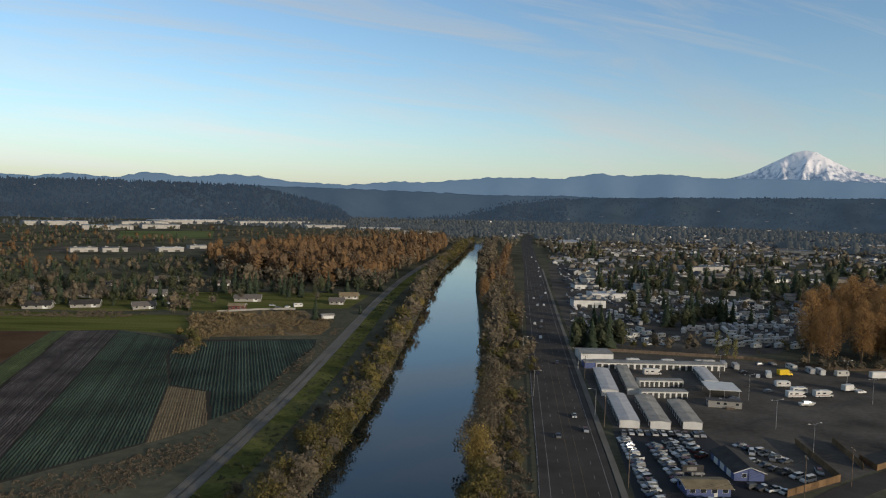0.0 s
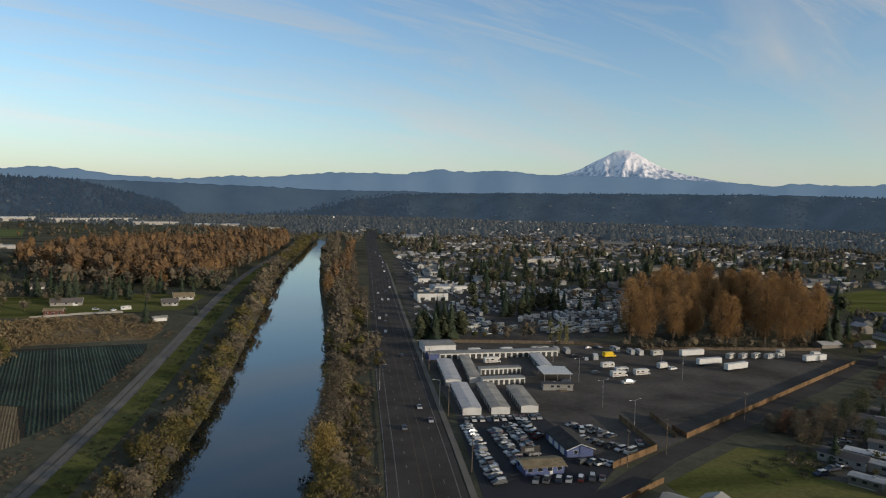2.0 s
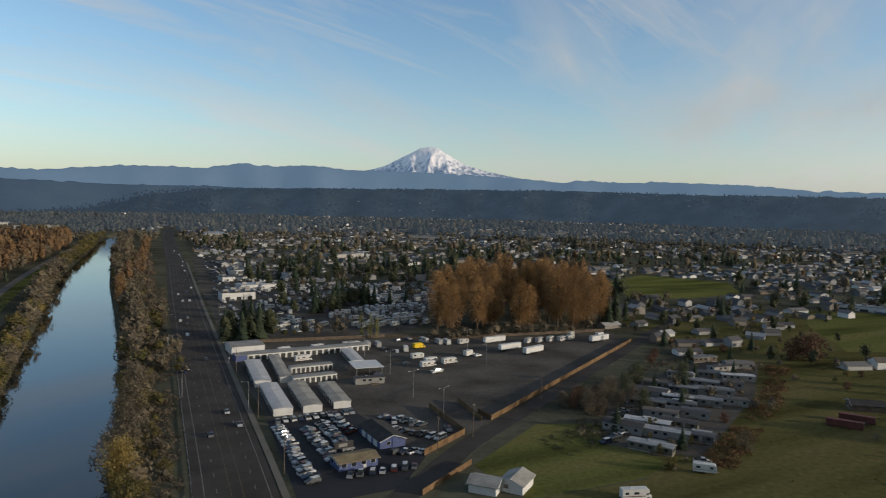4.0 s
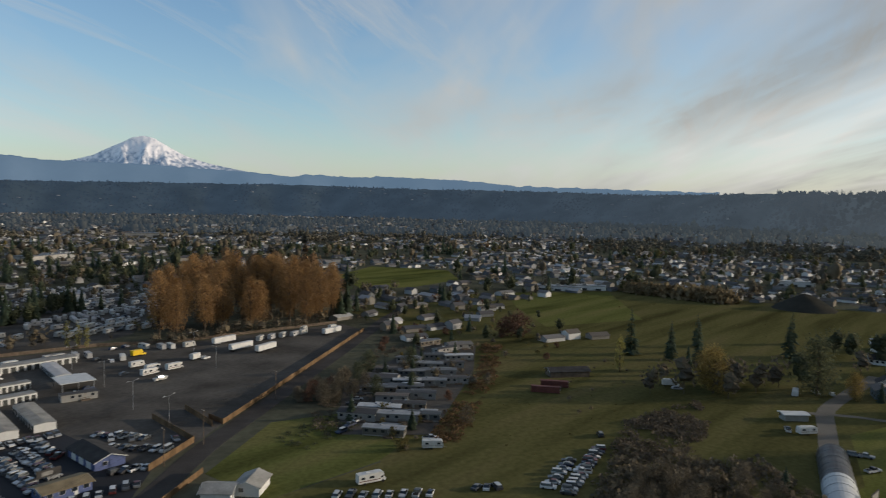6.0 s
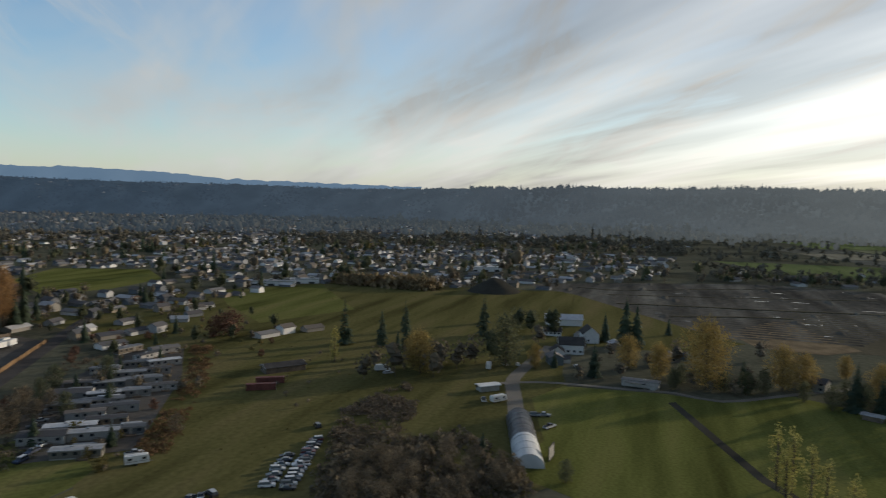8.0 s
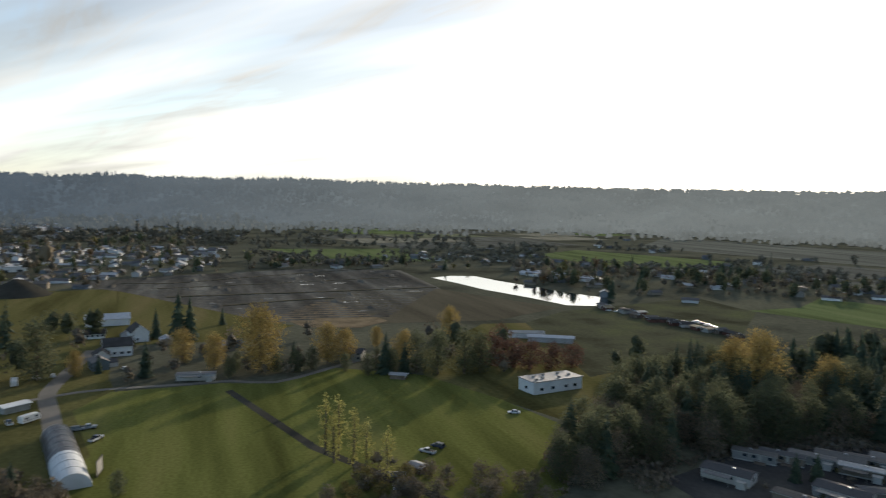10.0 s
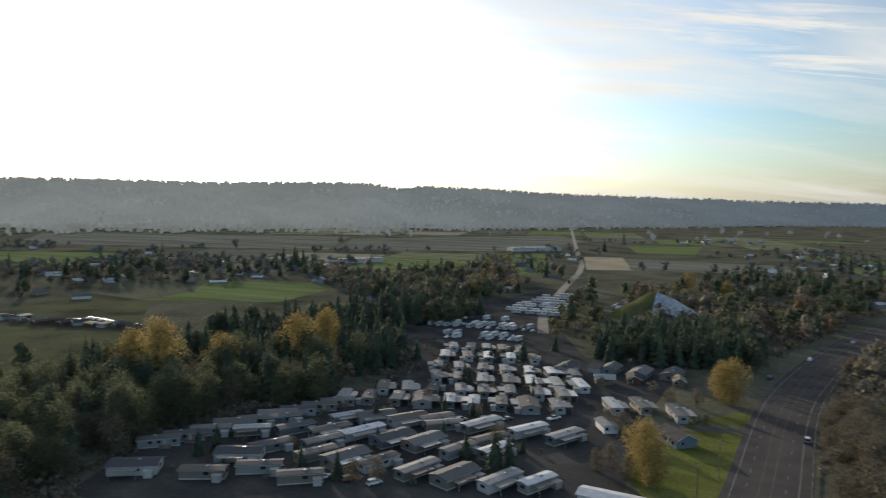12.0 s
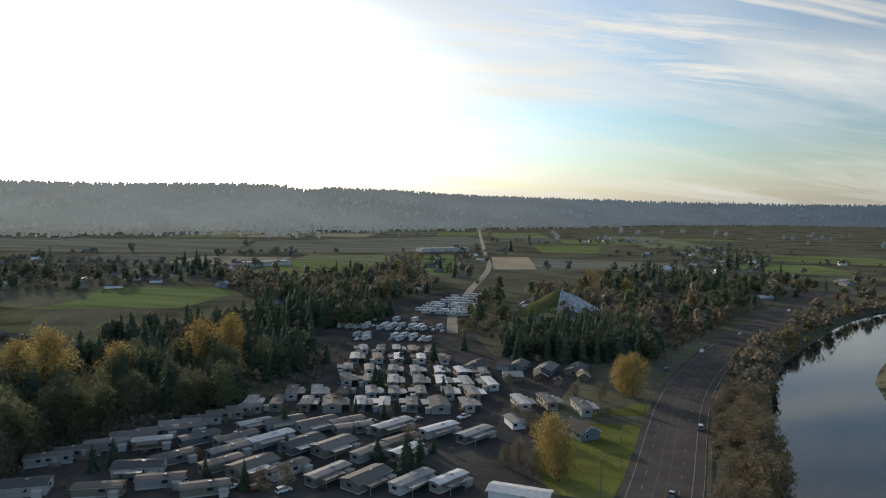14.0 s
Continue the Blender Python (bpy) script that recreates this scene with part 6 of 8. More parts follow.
brush(21, [(-136, 392), (-128, 400), (-73, 412), (-72, 462), (-108, 500), (-150, 484), (-170, 462), (-152, 430)], 2.6, M_STRAW, "tall dry golden brush behind the crop field", (.2, .8), 2.8)
brush(25, [(-168, 462), (-150, 484), (-130, 470), (-128, 352), (-136, 352), (-142, 396)], 2.4, M_STRAW, "dry golden brush along the field corner", (.3, 1.2), 3.0)
brush(22, [(-340, 446), (-215, 454), (-200, 470), (-232, 478), (-290, 462), (-345, 458)], 3.2, M_GREYBRUSH, "dark low brush behind the grass strip", (.4, .9))
brush(23, [(-77, 240), (-97, 204), (-122, 186), (-132, 172), (-108, 160), (-80, 190), (-72, 222)], 1.7, M_GREYBRUSH, "rough brown brush beside the crop field", (.15, .5))
brush(26, [(-69, 250), (-79, 238), (-75, 270), (-70, 380), (-67, 440), (-62, 440), (-64, 370), (-67, 270)], 2.2, M_GREYBRUSH, "rough grass and weeds along the narrow road", (.15, .45))
field("brush_field", [(-138, 398), (-128, 400), (-73, 412), (-70, 440), (-100, 505), (-160, 488), (-172, 462)], M_STUBBLE, "brown field of dry brush", "field", 0.03)
VERGE = range(165, 660, 30)
brush(27, [(river_x(y) + river_half(y) + 8, y) for y in VERGE] + [(min(highway, key=lambda q: abs(q[0].y - y))[0].x - 13.2, y) for y in reversed(VERGE)], 2.8, M_GREYBRUSH, "tangled brown brush between river and highway", (.25, .8), share=.95)
brush(28, [(66, 640), (73, 707), (104, 1064), (80, 1064), (50, 707), (46, 640)], 4.5, M_GREYBRUSH, "tangled brown brush beside the highway", (.8, 1.6))

# ---- lane side: meadows, homes, sheds ----
field("home_lanes", [(158, 176), (205, 224), (262, 244), (300, 256), (312, 232), (262, 196), (206, 166), (180, 152)], M_LOT, "asphalt and gravel between the homes by the lane", "lane", 0.045)
field("meadow", [(109, 178), (151, 203), (184, 189), (163, 152), (150, 148), (110, 150)], M_GRASS, "mown green meadow by the lane", "meadow")
field("meadow", [(150, 147), (176, 152), (205, 168), (235, 190), (310, 175), (345, 200), (395, 215), (470, 203), (570, 245), (630, 76), (515, 66), (400, 110), (320, 108), (235, 105), (200, 96), (170, 76), (120, 110)],
      M_PASTURE, "broad olive pasture in low sun", "meadow")
field("meadow", [(394, 236), (471, 203), (598, 292), (520, 354), (455, 300)], M_GRASS, "long green meadow before the suburb", "meadow", 0.04)
field("meadow", [(440, 458), (490, 438), (573, 450), (640, 520), (607, 615), (500, 560)], M_LAWN, "bright green field between the houses", "meadow", 0.04)
field("pasture", [(150, 147), (184, 190), (230, 190), (310, 262), (345, 375), (420, 400), (520, 356), (622, 290), (645, 60), (400, 40), (330, 35), (285, 26), (232, 18), (195, 22), (150, 55), (112, 112), (108, 150)], M_PASTURE, "rough olive pasture between the houses", "meadow", 0.02)
brush(37, [(190, 150), (235, 190), (330, 200), (470, 205), (590, 240), (625, 80), (400, 110), (240, 110), (180, 100)], 6.5, M_OLIVE, "scattered tussocks and weeds on the pasture", (.1, .38), 2.0, "tussocks", .45, "weeds")
brush(38, [(395, 236), (471, 203), (598, 292), (520, 354), (455, 300)], 8, M_OLIVE, "scattered tussocks on the long meadow", (.1, .4), 2.0, "tussocks", .4, "weeds")
field("meadow", [(640, 60), (626, 54), (453, -48), (440, -60), (400, -20), (400, 40)], M_PASTURE, "olive pasture beside the building site", "meadow", 0.02)
field("yard", [(104, 148), (150, 146), (160, 100), (120, 100)], M_PASTURE, "worn grass yard with parked cars", "yard", 0.05)
drive = road("drive", [(253, 43), (262, 45), (285, 50), (310, 55), (345, 53), (400, 48)], 3.2, "worn gravel drive to the farm", 0.055, material=M_PALEROAD)
gabled_hall("grey_shed", 111.5, 158.5, 9, 7, 2.8, 1.4, 35, M_WHITEMETAL, M_GREYROOF, "grey metal shed with a gabled roof and roller doors", [(-1.5, 2.6, 2.6, -1), (1.8, 2.6, 2.6, -1)], "shed")
gabled_hall("grey_shed", 103, 161, 8, 7.5, 2.6, 1.2, -50, M_WHITEMETAL, M_GREYROOF, "weathered grey shed with a wide door", [(0, 3, 2.5, -1)], "shed")
for x, y, a, k in ((169, 164, -60, 0), (184, 172, -55, 3), (197, 178, -55, 1), (210, 186, -50, 3), (229, 195, -50, 0), (246, 204, -48, 3), (219, 214, -60, 2), (262, 210, -50, 1), (255, 231, -60, 4), (277, 217, -40, 0),
                   (294, 252, -10, 0), (286, 233, -10, 1), (236, 212, -50, 4), (176, 184, -60, 2), (200, 190, -52, 1), (222, 202, -50, 4), (300, 235, -30, 2), (186, 183, -55, 3), (191, 165, -55, 4), (215, 196, -50, 0), (240, 190, -50, 1), (252, 217, -52, 3), (206, 203, -55, 0), (232, 222, -58, 1), (270, 226, -45, 4)):
    place(MH[k], x, y, a)
sow(39, [(165, 172), (205, 214), (262, 240), (300, 250), (308, 234), (262, 200), (206, 170), (180, 156)], 12, lambda x, y, r: r.choice((BUSH, OLIVEBUSH, FIR, BUSH)).put(x, y, r.uniform(.2, .42)) if r.random() < .6 else None)
for x, y, a, k in ((372, 347, 10.00, 1), (335, 282, -10, 0), (330, 313, 5, 0), (320, 287, -20, 1), (345, 275, 0, 0), (423, 305, -30, 2), (379, 285, -60, 0), (356, 209, -20, 1), (370, 204, -20, 0), (383, 193, -30, 0), (341, 347, 10, 0),
                   (317, 350, 0.00, 1), (409, 322, -20, 1), (435, 306, -25, 0), (424, 378, 20.00, 1), (395, 350, 0, 0), (450, 350, -15, 1), (360, 310, -5, 0), (400, 290, -25, 0), (300, 268, -20, 0), (312, 300, -10, 0),
                   (349, 41, 20, 3), (428, 34, -10, 3), (379, -16, 10, 1), (402, 14, 5, 0), (340, -76, 60, 2), (398, 40, 5, 0)):
    place(HOUSES[k], x, y, a, 0.03, .82)
for x, y, L, W, h, rise, a, label in ((378, 36, 13, 9, 5.4, 3.2, 100, "tall white farmhouse with a steep dark roof"), (367, 42, 9, 7, 3.2, 2.4, 10, "low white wing of the farmhouse with a dark roof"),
                                      (414, 29, 13, 9, 5.6, 3.6, 15, "white gabled house with a steep dark roof"), (426, 52, 10, 7, 3.0, 2.0, 100, "white garage with a dark gabled roof")):
    gabled_hall("farmhouse", x, y, L, W, h, rise, a, M_TRIM, M_DARKROOF, label, windows=4, category="house")
gabled_hall("pale_barn", 468, 50, 24, 12, 4.2, 2.6, 100, M_TRIM, M_PALEROOF, "long white barn with a pale metal roof", category="barn")
gabled_hall("barn", 288, 160, 19, 8, 2.8, 1.3, -40, M_WOODPOLE, M_DARKROOF, "low weathered brown barn with a dark roof", category="barn")
for x, y, a in ((255, 152, -60), (266, 154, -60)):
    c = new("shipping_container")
    b = Build()
    b.block(0, 0, .1, 12.2, 2.45, 2.6)
    part("body", b, M_BARNRED, c)
    for i in range(14):
        for s in (-1, 1):
            b = Build()
            b.block(-5.7 + i * .88, s * 1.24, .25, .3, .06, 2.3)
            part("rib", b, M_BARNRED, c)
    for s in (-.6, .6):
        b = Build()
        b.block(6.11, s, .2, .06, 1.15, 2.4)
        part("door", b, M_TRIM, c)
    c.matrix_basis = pose(x, y, 0.03, 0, 0, a)
    tagged(c, "long dull red shipping container on the pasture", "container", "red containers")
gabled_hall("white_shed", 288, 62, 9, 4.5, 2.5, .4, -50, M_DULLWALL, M_WHITEMETAL, "white shed with a bright flat roof by the drive", category="shed")
for m, x, y, a in ((TRAILER, 170, 143, -45), (PICKUP, 176, 149, -40), (TRAILER, 272, 54, -40), (PICKUP, 271, 60, 20), (MOTORHOME, 137, 138, -20), (SUV, 258, 37, -80), (PICKUP, 259, 34, -85), (WHITE_TRUCK, 303, 116, -60),
                   (VAN, 300, 112, -50), (TRAILER, 326, 70, 10), (SUV, 219, 108, 40), (SEDAN, 156, 111, 30), (SUV, 158, 109, 60), (SEDAN, 154, 113, 10), (SEDAN, 336, 64, 40), (VAN, 338, 58, 20), (SUV, 345, 30, 20)):
    place(m, x, y, a, 0.04)
line_up(CARS, 168, 92, 206, 102, 15, -60, 31, .04)
line_up(CARS, 168, 98, 190, 104, 7, -60, 32, .04)
line_up(CARS, 124, 138, 142, 120, 8, 30, 33, .05)
line_up(CARS, 186, 198, 215, 216, 6, -40, 34, .03)
line_up(CARS, 160, 176, 180, 184, 4, 10, 35, .03)
for x, y, s, t in ((353, 158, 0.90, 1), (356, 137, 0.72, 1), (372, 143, 0.60, 1), (343, 118, 0.85, 1), (408, 92, 0.75, 1), (401, 139, 0.70, 1), (449, 100, 0.70, 1)):
    THINFIR.put(x, y, s)
for x, y, s in ((173, 185, 0.43), (213, 47, 0.31), (278, 220, 0.39), (264, 236, 0.39), (305, 290, 0.55), (420, 345, 0.70), (348, 368, 0.70), (331, 369, 0.62), (340, 40, 0.39),
                (345, 262, 0.47), (315, 252, 0.31), (329, 118, 0.62)):
    FIR.put(x, y, s)
POPLAR.put(312, 145, .9)
POPLAR.put(314.5, 146, .8)
for x, y, s in ((305, 98, 1.00), (312, 104, .8)):
    GOLDEN.put(x, y, s)
for x, y, s in ((295, 107, 1.20), (300, 90, 1.10), (318, 84, 1.10), (335, 79, 1.10), (310, 100, 1.00), (325, 95, 1.00), (285, 118, 0.90), (197, 150, 0.50), (241, 181, 0.50), (246, 176, 0.45), (310, 122, 0.80), (330, 100, 0.90), (375, -20, 1.00), (390, 55, 0.90)):
    BROWNTREE.put(x, y, s)
for x, y, s in ((350, 229, 1.6), (357, 236, 1.40), (344, 235, 1.3), (419, 330, 0.70), (430, 362, 0.80)):
    RUSSET.put(x, y, s)
for x, y, s in ((520, 350, 0.90), (500, 360, 0.80)):
    GREENTREE.put(x, y, s)
sow(31, [(176, 200), (203, 205), (205, 222), (182, 226), (168, 214)], 6, lambda x, y, r: r.choice((BROWNTREE, RUSSET, BUSH)).put(x, y, r.uniform(.4, .65)))
brush(32, [(195, 92), (237, 108), (260, 104), (283, 97), (264, 86), (240, 80), (213, 78)], 2.0, M_GREYBRUSH, "thicket of grey-brown brambles on the pasture", (.35, .95), share=1.3)
brush(33, [(165, 84), (195, 92), (214, 97), (216, 78), (228, 56), (206, 34), (186, 28), (155, 58)], 2.9, M_BROWN, "brown thicket beside the greenhouse", (.6, 1.5), share=1.2)
brush(34, [(598, 186), (608, 282), (624, 282), (616, 186)], 3.4, M_STRAW, "long orange-brown hedge of bare young trees", (2.2, 3.2), 3.4, "hedge", 1.6, "hedge")
sow(35, [(230, 110), (262, 145), (300, 145), (330, 160), (335, 180), (310, 170), (250, 140), (225, 118)], 22, lambda x, y, r: BUSH.put(x, y, r.uniform(.15, .3)))
sow(36, [(150, 148), (163, 152), (186, 190), (192, 185), (172, 150), (155, 144)], 6, lambda x, y, r: r.choice((BUSH, OLIVEBUSH)).put(x, y, r.uniform(.25, .5)))


brush(39, [(174, 149), (262, 193), (314, 230), (322, 222), (264, 184), (180, 140)], 2.6, M_RUST, "rusty brown hedge behind the homes", (.3, .95), name="hedge", share=1.1, category="hedge")
brush(30, [(158, 176), (205, 228), (262, 250), (300, 262), (304, 268), (255, 256), (196, 232), (152, 180)], 3.0, M_GREYBRUSH, "rough brush along the lane", (.3, .8), share=.9)
brush(29, [(140, 172), (166, 176), (182, 186), (160, 196), (140, 186)], 2.0, M_DKGREEN, "patch of dark weeds in the meadow", (.2, .5))


def tunnel_house():
    """A long hooped greenhouse, half under white film, half under a dark sheet."""
    ob = new("tunnel_greenhouse")
    for name, x0, x1, material, label in (("white_cover", -24, -3, M_CURTAIN, "ragged white film"), ("dark_cover", -3, 24, M_TARP, "black plastic sheet")):
        b = Build()
        n, m = 12, 14
        for i in range(n + 1):
            x = x0 + (x1 - x0) * i / n
            for j in range(m + 1):
                a = math.pi * j / m
                r = 4.6 + (.07 if i % 2 else 0)
                b.v.append((x, -r * math.cos(a), r * math.sin(a) * .95))
        for i in range(n):
            for j in range(m):
                k = i * (m + 1) + j
                b.f.append((k, k + 1, k + m + 2, k + m + 1))
        for x in (x0, x1):
            b.poly([(x, -4.6 * math.cos(math.pi * j / m), 4.6 * .95 * math.sin(math.pi * j / m)) for j in range(m + 1)])
        part(name, b, material, ob, label)
    for i in range(9):
        h = Build()
        x = -24.15 + i * 6.04
        pts = [(x, -4.75 * math.cos(math.pi * j / 10), 4.75 * .95 * math.sin(math.pi * j / 10)) for j in range(11)]
        h.pipe(pts, .05)
        part("hoop", h, M_STEEL, ob)
    ob.matrix_basis = pose(229, 36.5, 0.02, 0, 0, 14)
    tagged(ob, "long hooped greenhouse under white film and black sheet", "greenhouse")


tunnel_house()

# ---- green field, white hall, dark tree belt ----
field("green_field", [(282, 42), (306, 32), (309, -11), (303, -32), (325, -63), (300, -100), (255, -118), (212, -128), (165, -98), (150, -60), (185, 10), (200, 36), (232, 30)], M_LAWN, "bright green field with long tree shadows", "meadow", 0.03)
field("farm_track", [(295, -12), (297, -15), (221, -38), (170, -66), (168, -63), (219, -35)], M_DARKFIELD, "muddy ditch across the green field", "track", 0.05)
road("farm_road", [(300, 62), (310, 40), (311, 5), (312, -15), (305, -34), (328, -66), (360, -110)], 1.6, "narrow farm road behind the field", 0.06, material=M_PALEROAD)


def white_hall():
    ob = new("flat_hall")
    b = Build()
    b.block(0, 0, 0, 26, 11, 5.2)
    part("wall", b, M_WHITEMETAL, ob)
    b = Build()
    b.block(0, 0, 5.2, 26.6, 11.6, .3)
    rf = part("roof", b, M_TINROOF, ob)
    for i, (x, y) in enumerate(((-8, 2), (-6, -2), (-2, 3), (2, -3), (5, 2), (9, -1), (-10, -3))):
        u = Build()
        u.block(x, y, 5.5, 1.2, .9, .7)
        part("roof_unit", u, M_GREYROOF, rf)
    for x in (-9, -3, 4, 9):
        window(ob, x, 5.5, 1.5, 1.8, 1.2)
        window(ob, x, -5.5, 1.5, 1.8, 1.2)
    window(ob, -13, 0, 1.5, 1.8, 1.2, False)
    ob.matrix_basis = pose(264, -146, 0, 0, 0, -80)
    tagged(ob, "flat-roofed white hall beside dark trees", "building")


white_hall()
for x, y, s in ((214, -39, 0.95), (209, -42, 1.00), (200, -45, 0.90), (196, -48, 0.80), (184, -51, 0.85), (205, -40, 0.80)):
    POPLAR.put(x, y, s)
sow(41, [(168, -60), (192, -38), (200, -55), (178, -88), (165, -95), (150, -90)], 8, lambda x, y, r: BUSH.put(x, y, r.uniform(.4, .8)))
sow(42, [(165, -96), (162, -115), (172, -138), (180, -177), (170, -215), (150, -228), (155, -262), (200, -285), (248, -262), (262, -225), (245, -175), (212, -130), (178, -100)], 8,
    lambda x, y, r: r.choice((FIR, GREENTREE, GREENTREE, BROWNTREE)).put(x, y, r.uniform(.62, .98)))
brush(142, [(160, -96), (156, -118), (166, -140), (176, -177), (164, -213), (144, -228), (136, -300), (160, -335), (205, -345), (225, -318), (262, -262), (268, -225), (250, -175), (214, -128), (180, -96)], 4.4, M_GREYBRUSH, "dark undergrowth and brambles under the belt of trees", (.7, 1.3), 2.6, "undergrowth")
sow(43, [(155, -262), (200, -286), (225, -318), (205, -345), (160, -330), (146, -300)], 9, lambda x, y, r: r.choice((FIR, FIR, GREENTREE, BROWNTREE)).put(x, y, r.uniform(.6, 1.0)))
for x, y, s in ((405, 8, 1.19), (406, 2, 1.01), (416, 20, .72), (328, 20, .71), (325, -44, .63), (309, -84, .84), (305, -92, .67), (453, -17, .47), (212, -414, 1.15), (223, -422, .95), (204, -417, 1.05), (191, -410, 1.1), (187, -422, .8),
                (178, -425, 1.05), (174, -439, 1.1), (170, -450, .85), (167, -466, .8), (222, -378, 1.05), (214, -381, 1.15), (220, -360, 1.05), (241, -336, 1.0), (245, -352, .92), (254, -308, .9), (265, -312, .85), (244, -304, .95), (236, -306, .8)):
    FIR.put(x, y, s)
sow(48, [(168, -400), (215, -405), (236, -330), (268, -300), (275, -322), (240, -420), (172, -470)], 9.5, lambda x, y, r: r.choice((GREENTREE, GREENTREE, BROWNTREE, FIR)).put(x, y, r.uniform(.55, .95)))
for x, y, s in ((349, 5, .84), (334, -9, .84), (323, -29, 1.5), (332, -61, 1.0), (334, -70, .83), (365, -94, .56), (323, -97, .82), (335, 49, .59), (386, -144, .85), (217, -215, 1.5), (234, -218, 1.2), (203, -237, 1.1), (190, -274, 1.3), (194, -306, 1.18)):
    GOLDEN.put(x, y, s)
for x, y, s in ((332, 63, 1.3), (341, 72, .87), (306, -98, .97), (301, -107, 1.0), (298, -119, 1.05), (298, -127, .95), (428, 74, .86), (426, 65, .8), (423, 52, .92), (341, -129, .9), (323, -52, .55), (321, -36, .47), (331, -19, .44),
                (294, -212, .78), (286, -194, .55), (249, -195, .73), (245, -210, .68), (244, -180, .76), (198, 19, .35)):
    GREENTREE.put(x, y, s)
for x, y, s in ((312, -139, 1.7), (302, -145, 1.6), (297, -153, 1.5), (294, -163, 1.4), (295, -175, 1.3), (348, -160, 1.4)):
    RUSSET.put(x, y, s)
for x, y, s in ((317, 26, .57), (331, 8, .67), (396, -62, .8), (380, -130, .85), (340, 20, .6), (360, -5, .7), (375, 15, .6), (350, -30, .6), (385, 30, .6), (345, -48, .6)):
    BROWNTREE.put(x, y, s)
sow(44, [(285, -120), (340, -110), (345, -170), (300, -180), (285, -150)], 19, lambda x, y, r: r.choice((RUSSET, BROWNTREE, GREENTREE)).put(x, y, r.uniform(.6, .9)))

gabled_hall("farm_shed", 372, -186, 24, 7, 3.2, .9, 70, M_WHITEMETAL, M_GREYROOF, "long low farm shed with a grey roof", category="shed")
gabled_hall("farm_shed", 356, -196, 26, 7, 3.0, .9, 62, M_CONCRETE, M_PALEROOF, "long low farm shed with a pale roof", category="shed")
place(MH[3], 318, -1, 82, .03, label="long pale trailer home beside the farm road")
for x, y, L, W, a, label in ((297.5, -87, 7, 4, 60, "small hut with a pale roof under dark trees"), (191.5, -62.5, 4.5, 3.2, 30, "small field shack with a tin roof"), (187, -53, 7, 2.6, 75, "low open-sided lean-to in the field"),
                             (178, -55, 6, 4, 75, "low field shack with a rusty frame")):
    gabled_hall("field_hut", x, y, L, W, 2.1, .4, a, M_WOODPOLE, M_TINROOF, label, category="hut")
for m, x, y, a in ((PICKUP, 205, -70, 40), (SUV, 209, -75, 35), (SEDAN, 235.7, -115, 70), (PICKUP, 246, 30, -30)):
    place(m, x, y, a, .04)
sow(46, [(148, -10), (166, -20), (186, -42), (190, -50), (180, -60), (160, -56), (146, -30)], 5.5, lambda x, y, r: r.choice((BUSH, OLIVEBUSH, BUSH)).put(x, y, r.uniform(.35, .7)))
sow(47, [(165, 76), (190, 82), (206, 52), (206, 34), (186, 28), (155, 50)], 6.0, lambda x, y, r: BROWNTREE.put(x, y, r.uniform(.38, .62)) if r.random() < .8 else None)

cage = new("sheeted_frame")
for name, (x, z, w, h, d), material in (("frame", (0, 0, 6.2, .35, .2), M_DARKROOF), ("frame", (0, 4.3, 6.2, .35, .2), M_DARKROOF), ("frame", (-2.95, .35, .3, 3.95, .2), M_DARKROOF), ("frame", (2.95, .35, .3, 3.95, .2), M_DARKROOF),
                                        ("sheet", (0, .35, 5.6, 3.95, .08), M_GREYROOF)):
    b = Build()
    b.block(x, 0, z, w, d, h)
    part(name, b, material, cage)
cage.matrix_basis = pose(216, 25.5, .03, 0, 0, 172)
tagged(cage, "tall dark frame with a pale sheet beside the greenhouse", "frame")

sow(49, [(318, -8), (332, -12), (318, -95), (303, -88)], 8.5, lambda x, y, r: r.choice((GREENTREE, BROWNTREE, GREENTREE)).put(x, y, r.uniform(.35, .6)) if r.random() < .8 else None)

# ---- mobile home park beside the highway ----
field("park_lanes", [(165, -130), (178, -172), (165, -230), (140, -262), (150, -300), (205, -340), (210, -430), (160, -640), (120, -640), (105, -440), (70, -360), (20, -362), (30, -262), (25, -175), (60, -150), (130, -130)],
      M_PARKLOT, "asphalt lanes and gravel between the mobile homes", "lane", 0.03)


def park_row(x0, y0, x1, y1, n, heading, seed, models=None, skip=.06):
    rnd = random.Random(seed)
    for i in range(n):
        if rnd.random() < skip:
            continue
        t = i / max(1, n - 1)
        k = rnd.choice(models or (0, 1, 2, 3, 4, 0))
        place(MH[k], x0 + (x1 - x0) * t + rnd.uniform(-.6, .6), y0 + (y1 - y0) * t + rnd.uniform(-.6, .6), heading + rnd.uniform(-5, 5) + rnd.choice((0, 180)), .03)


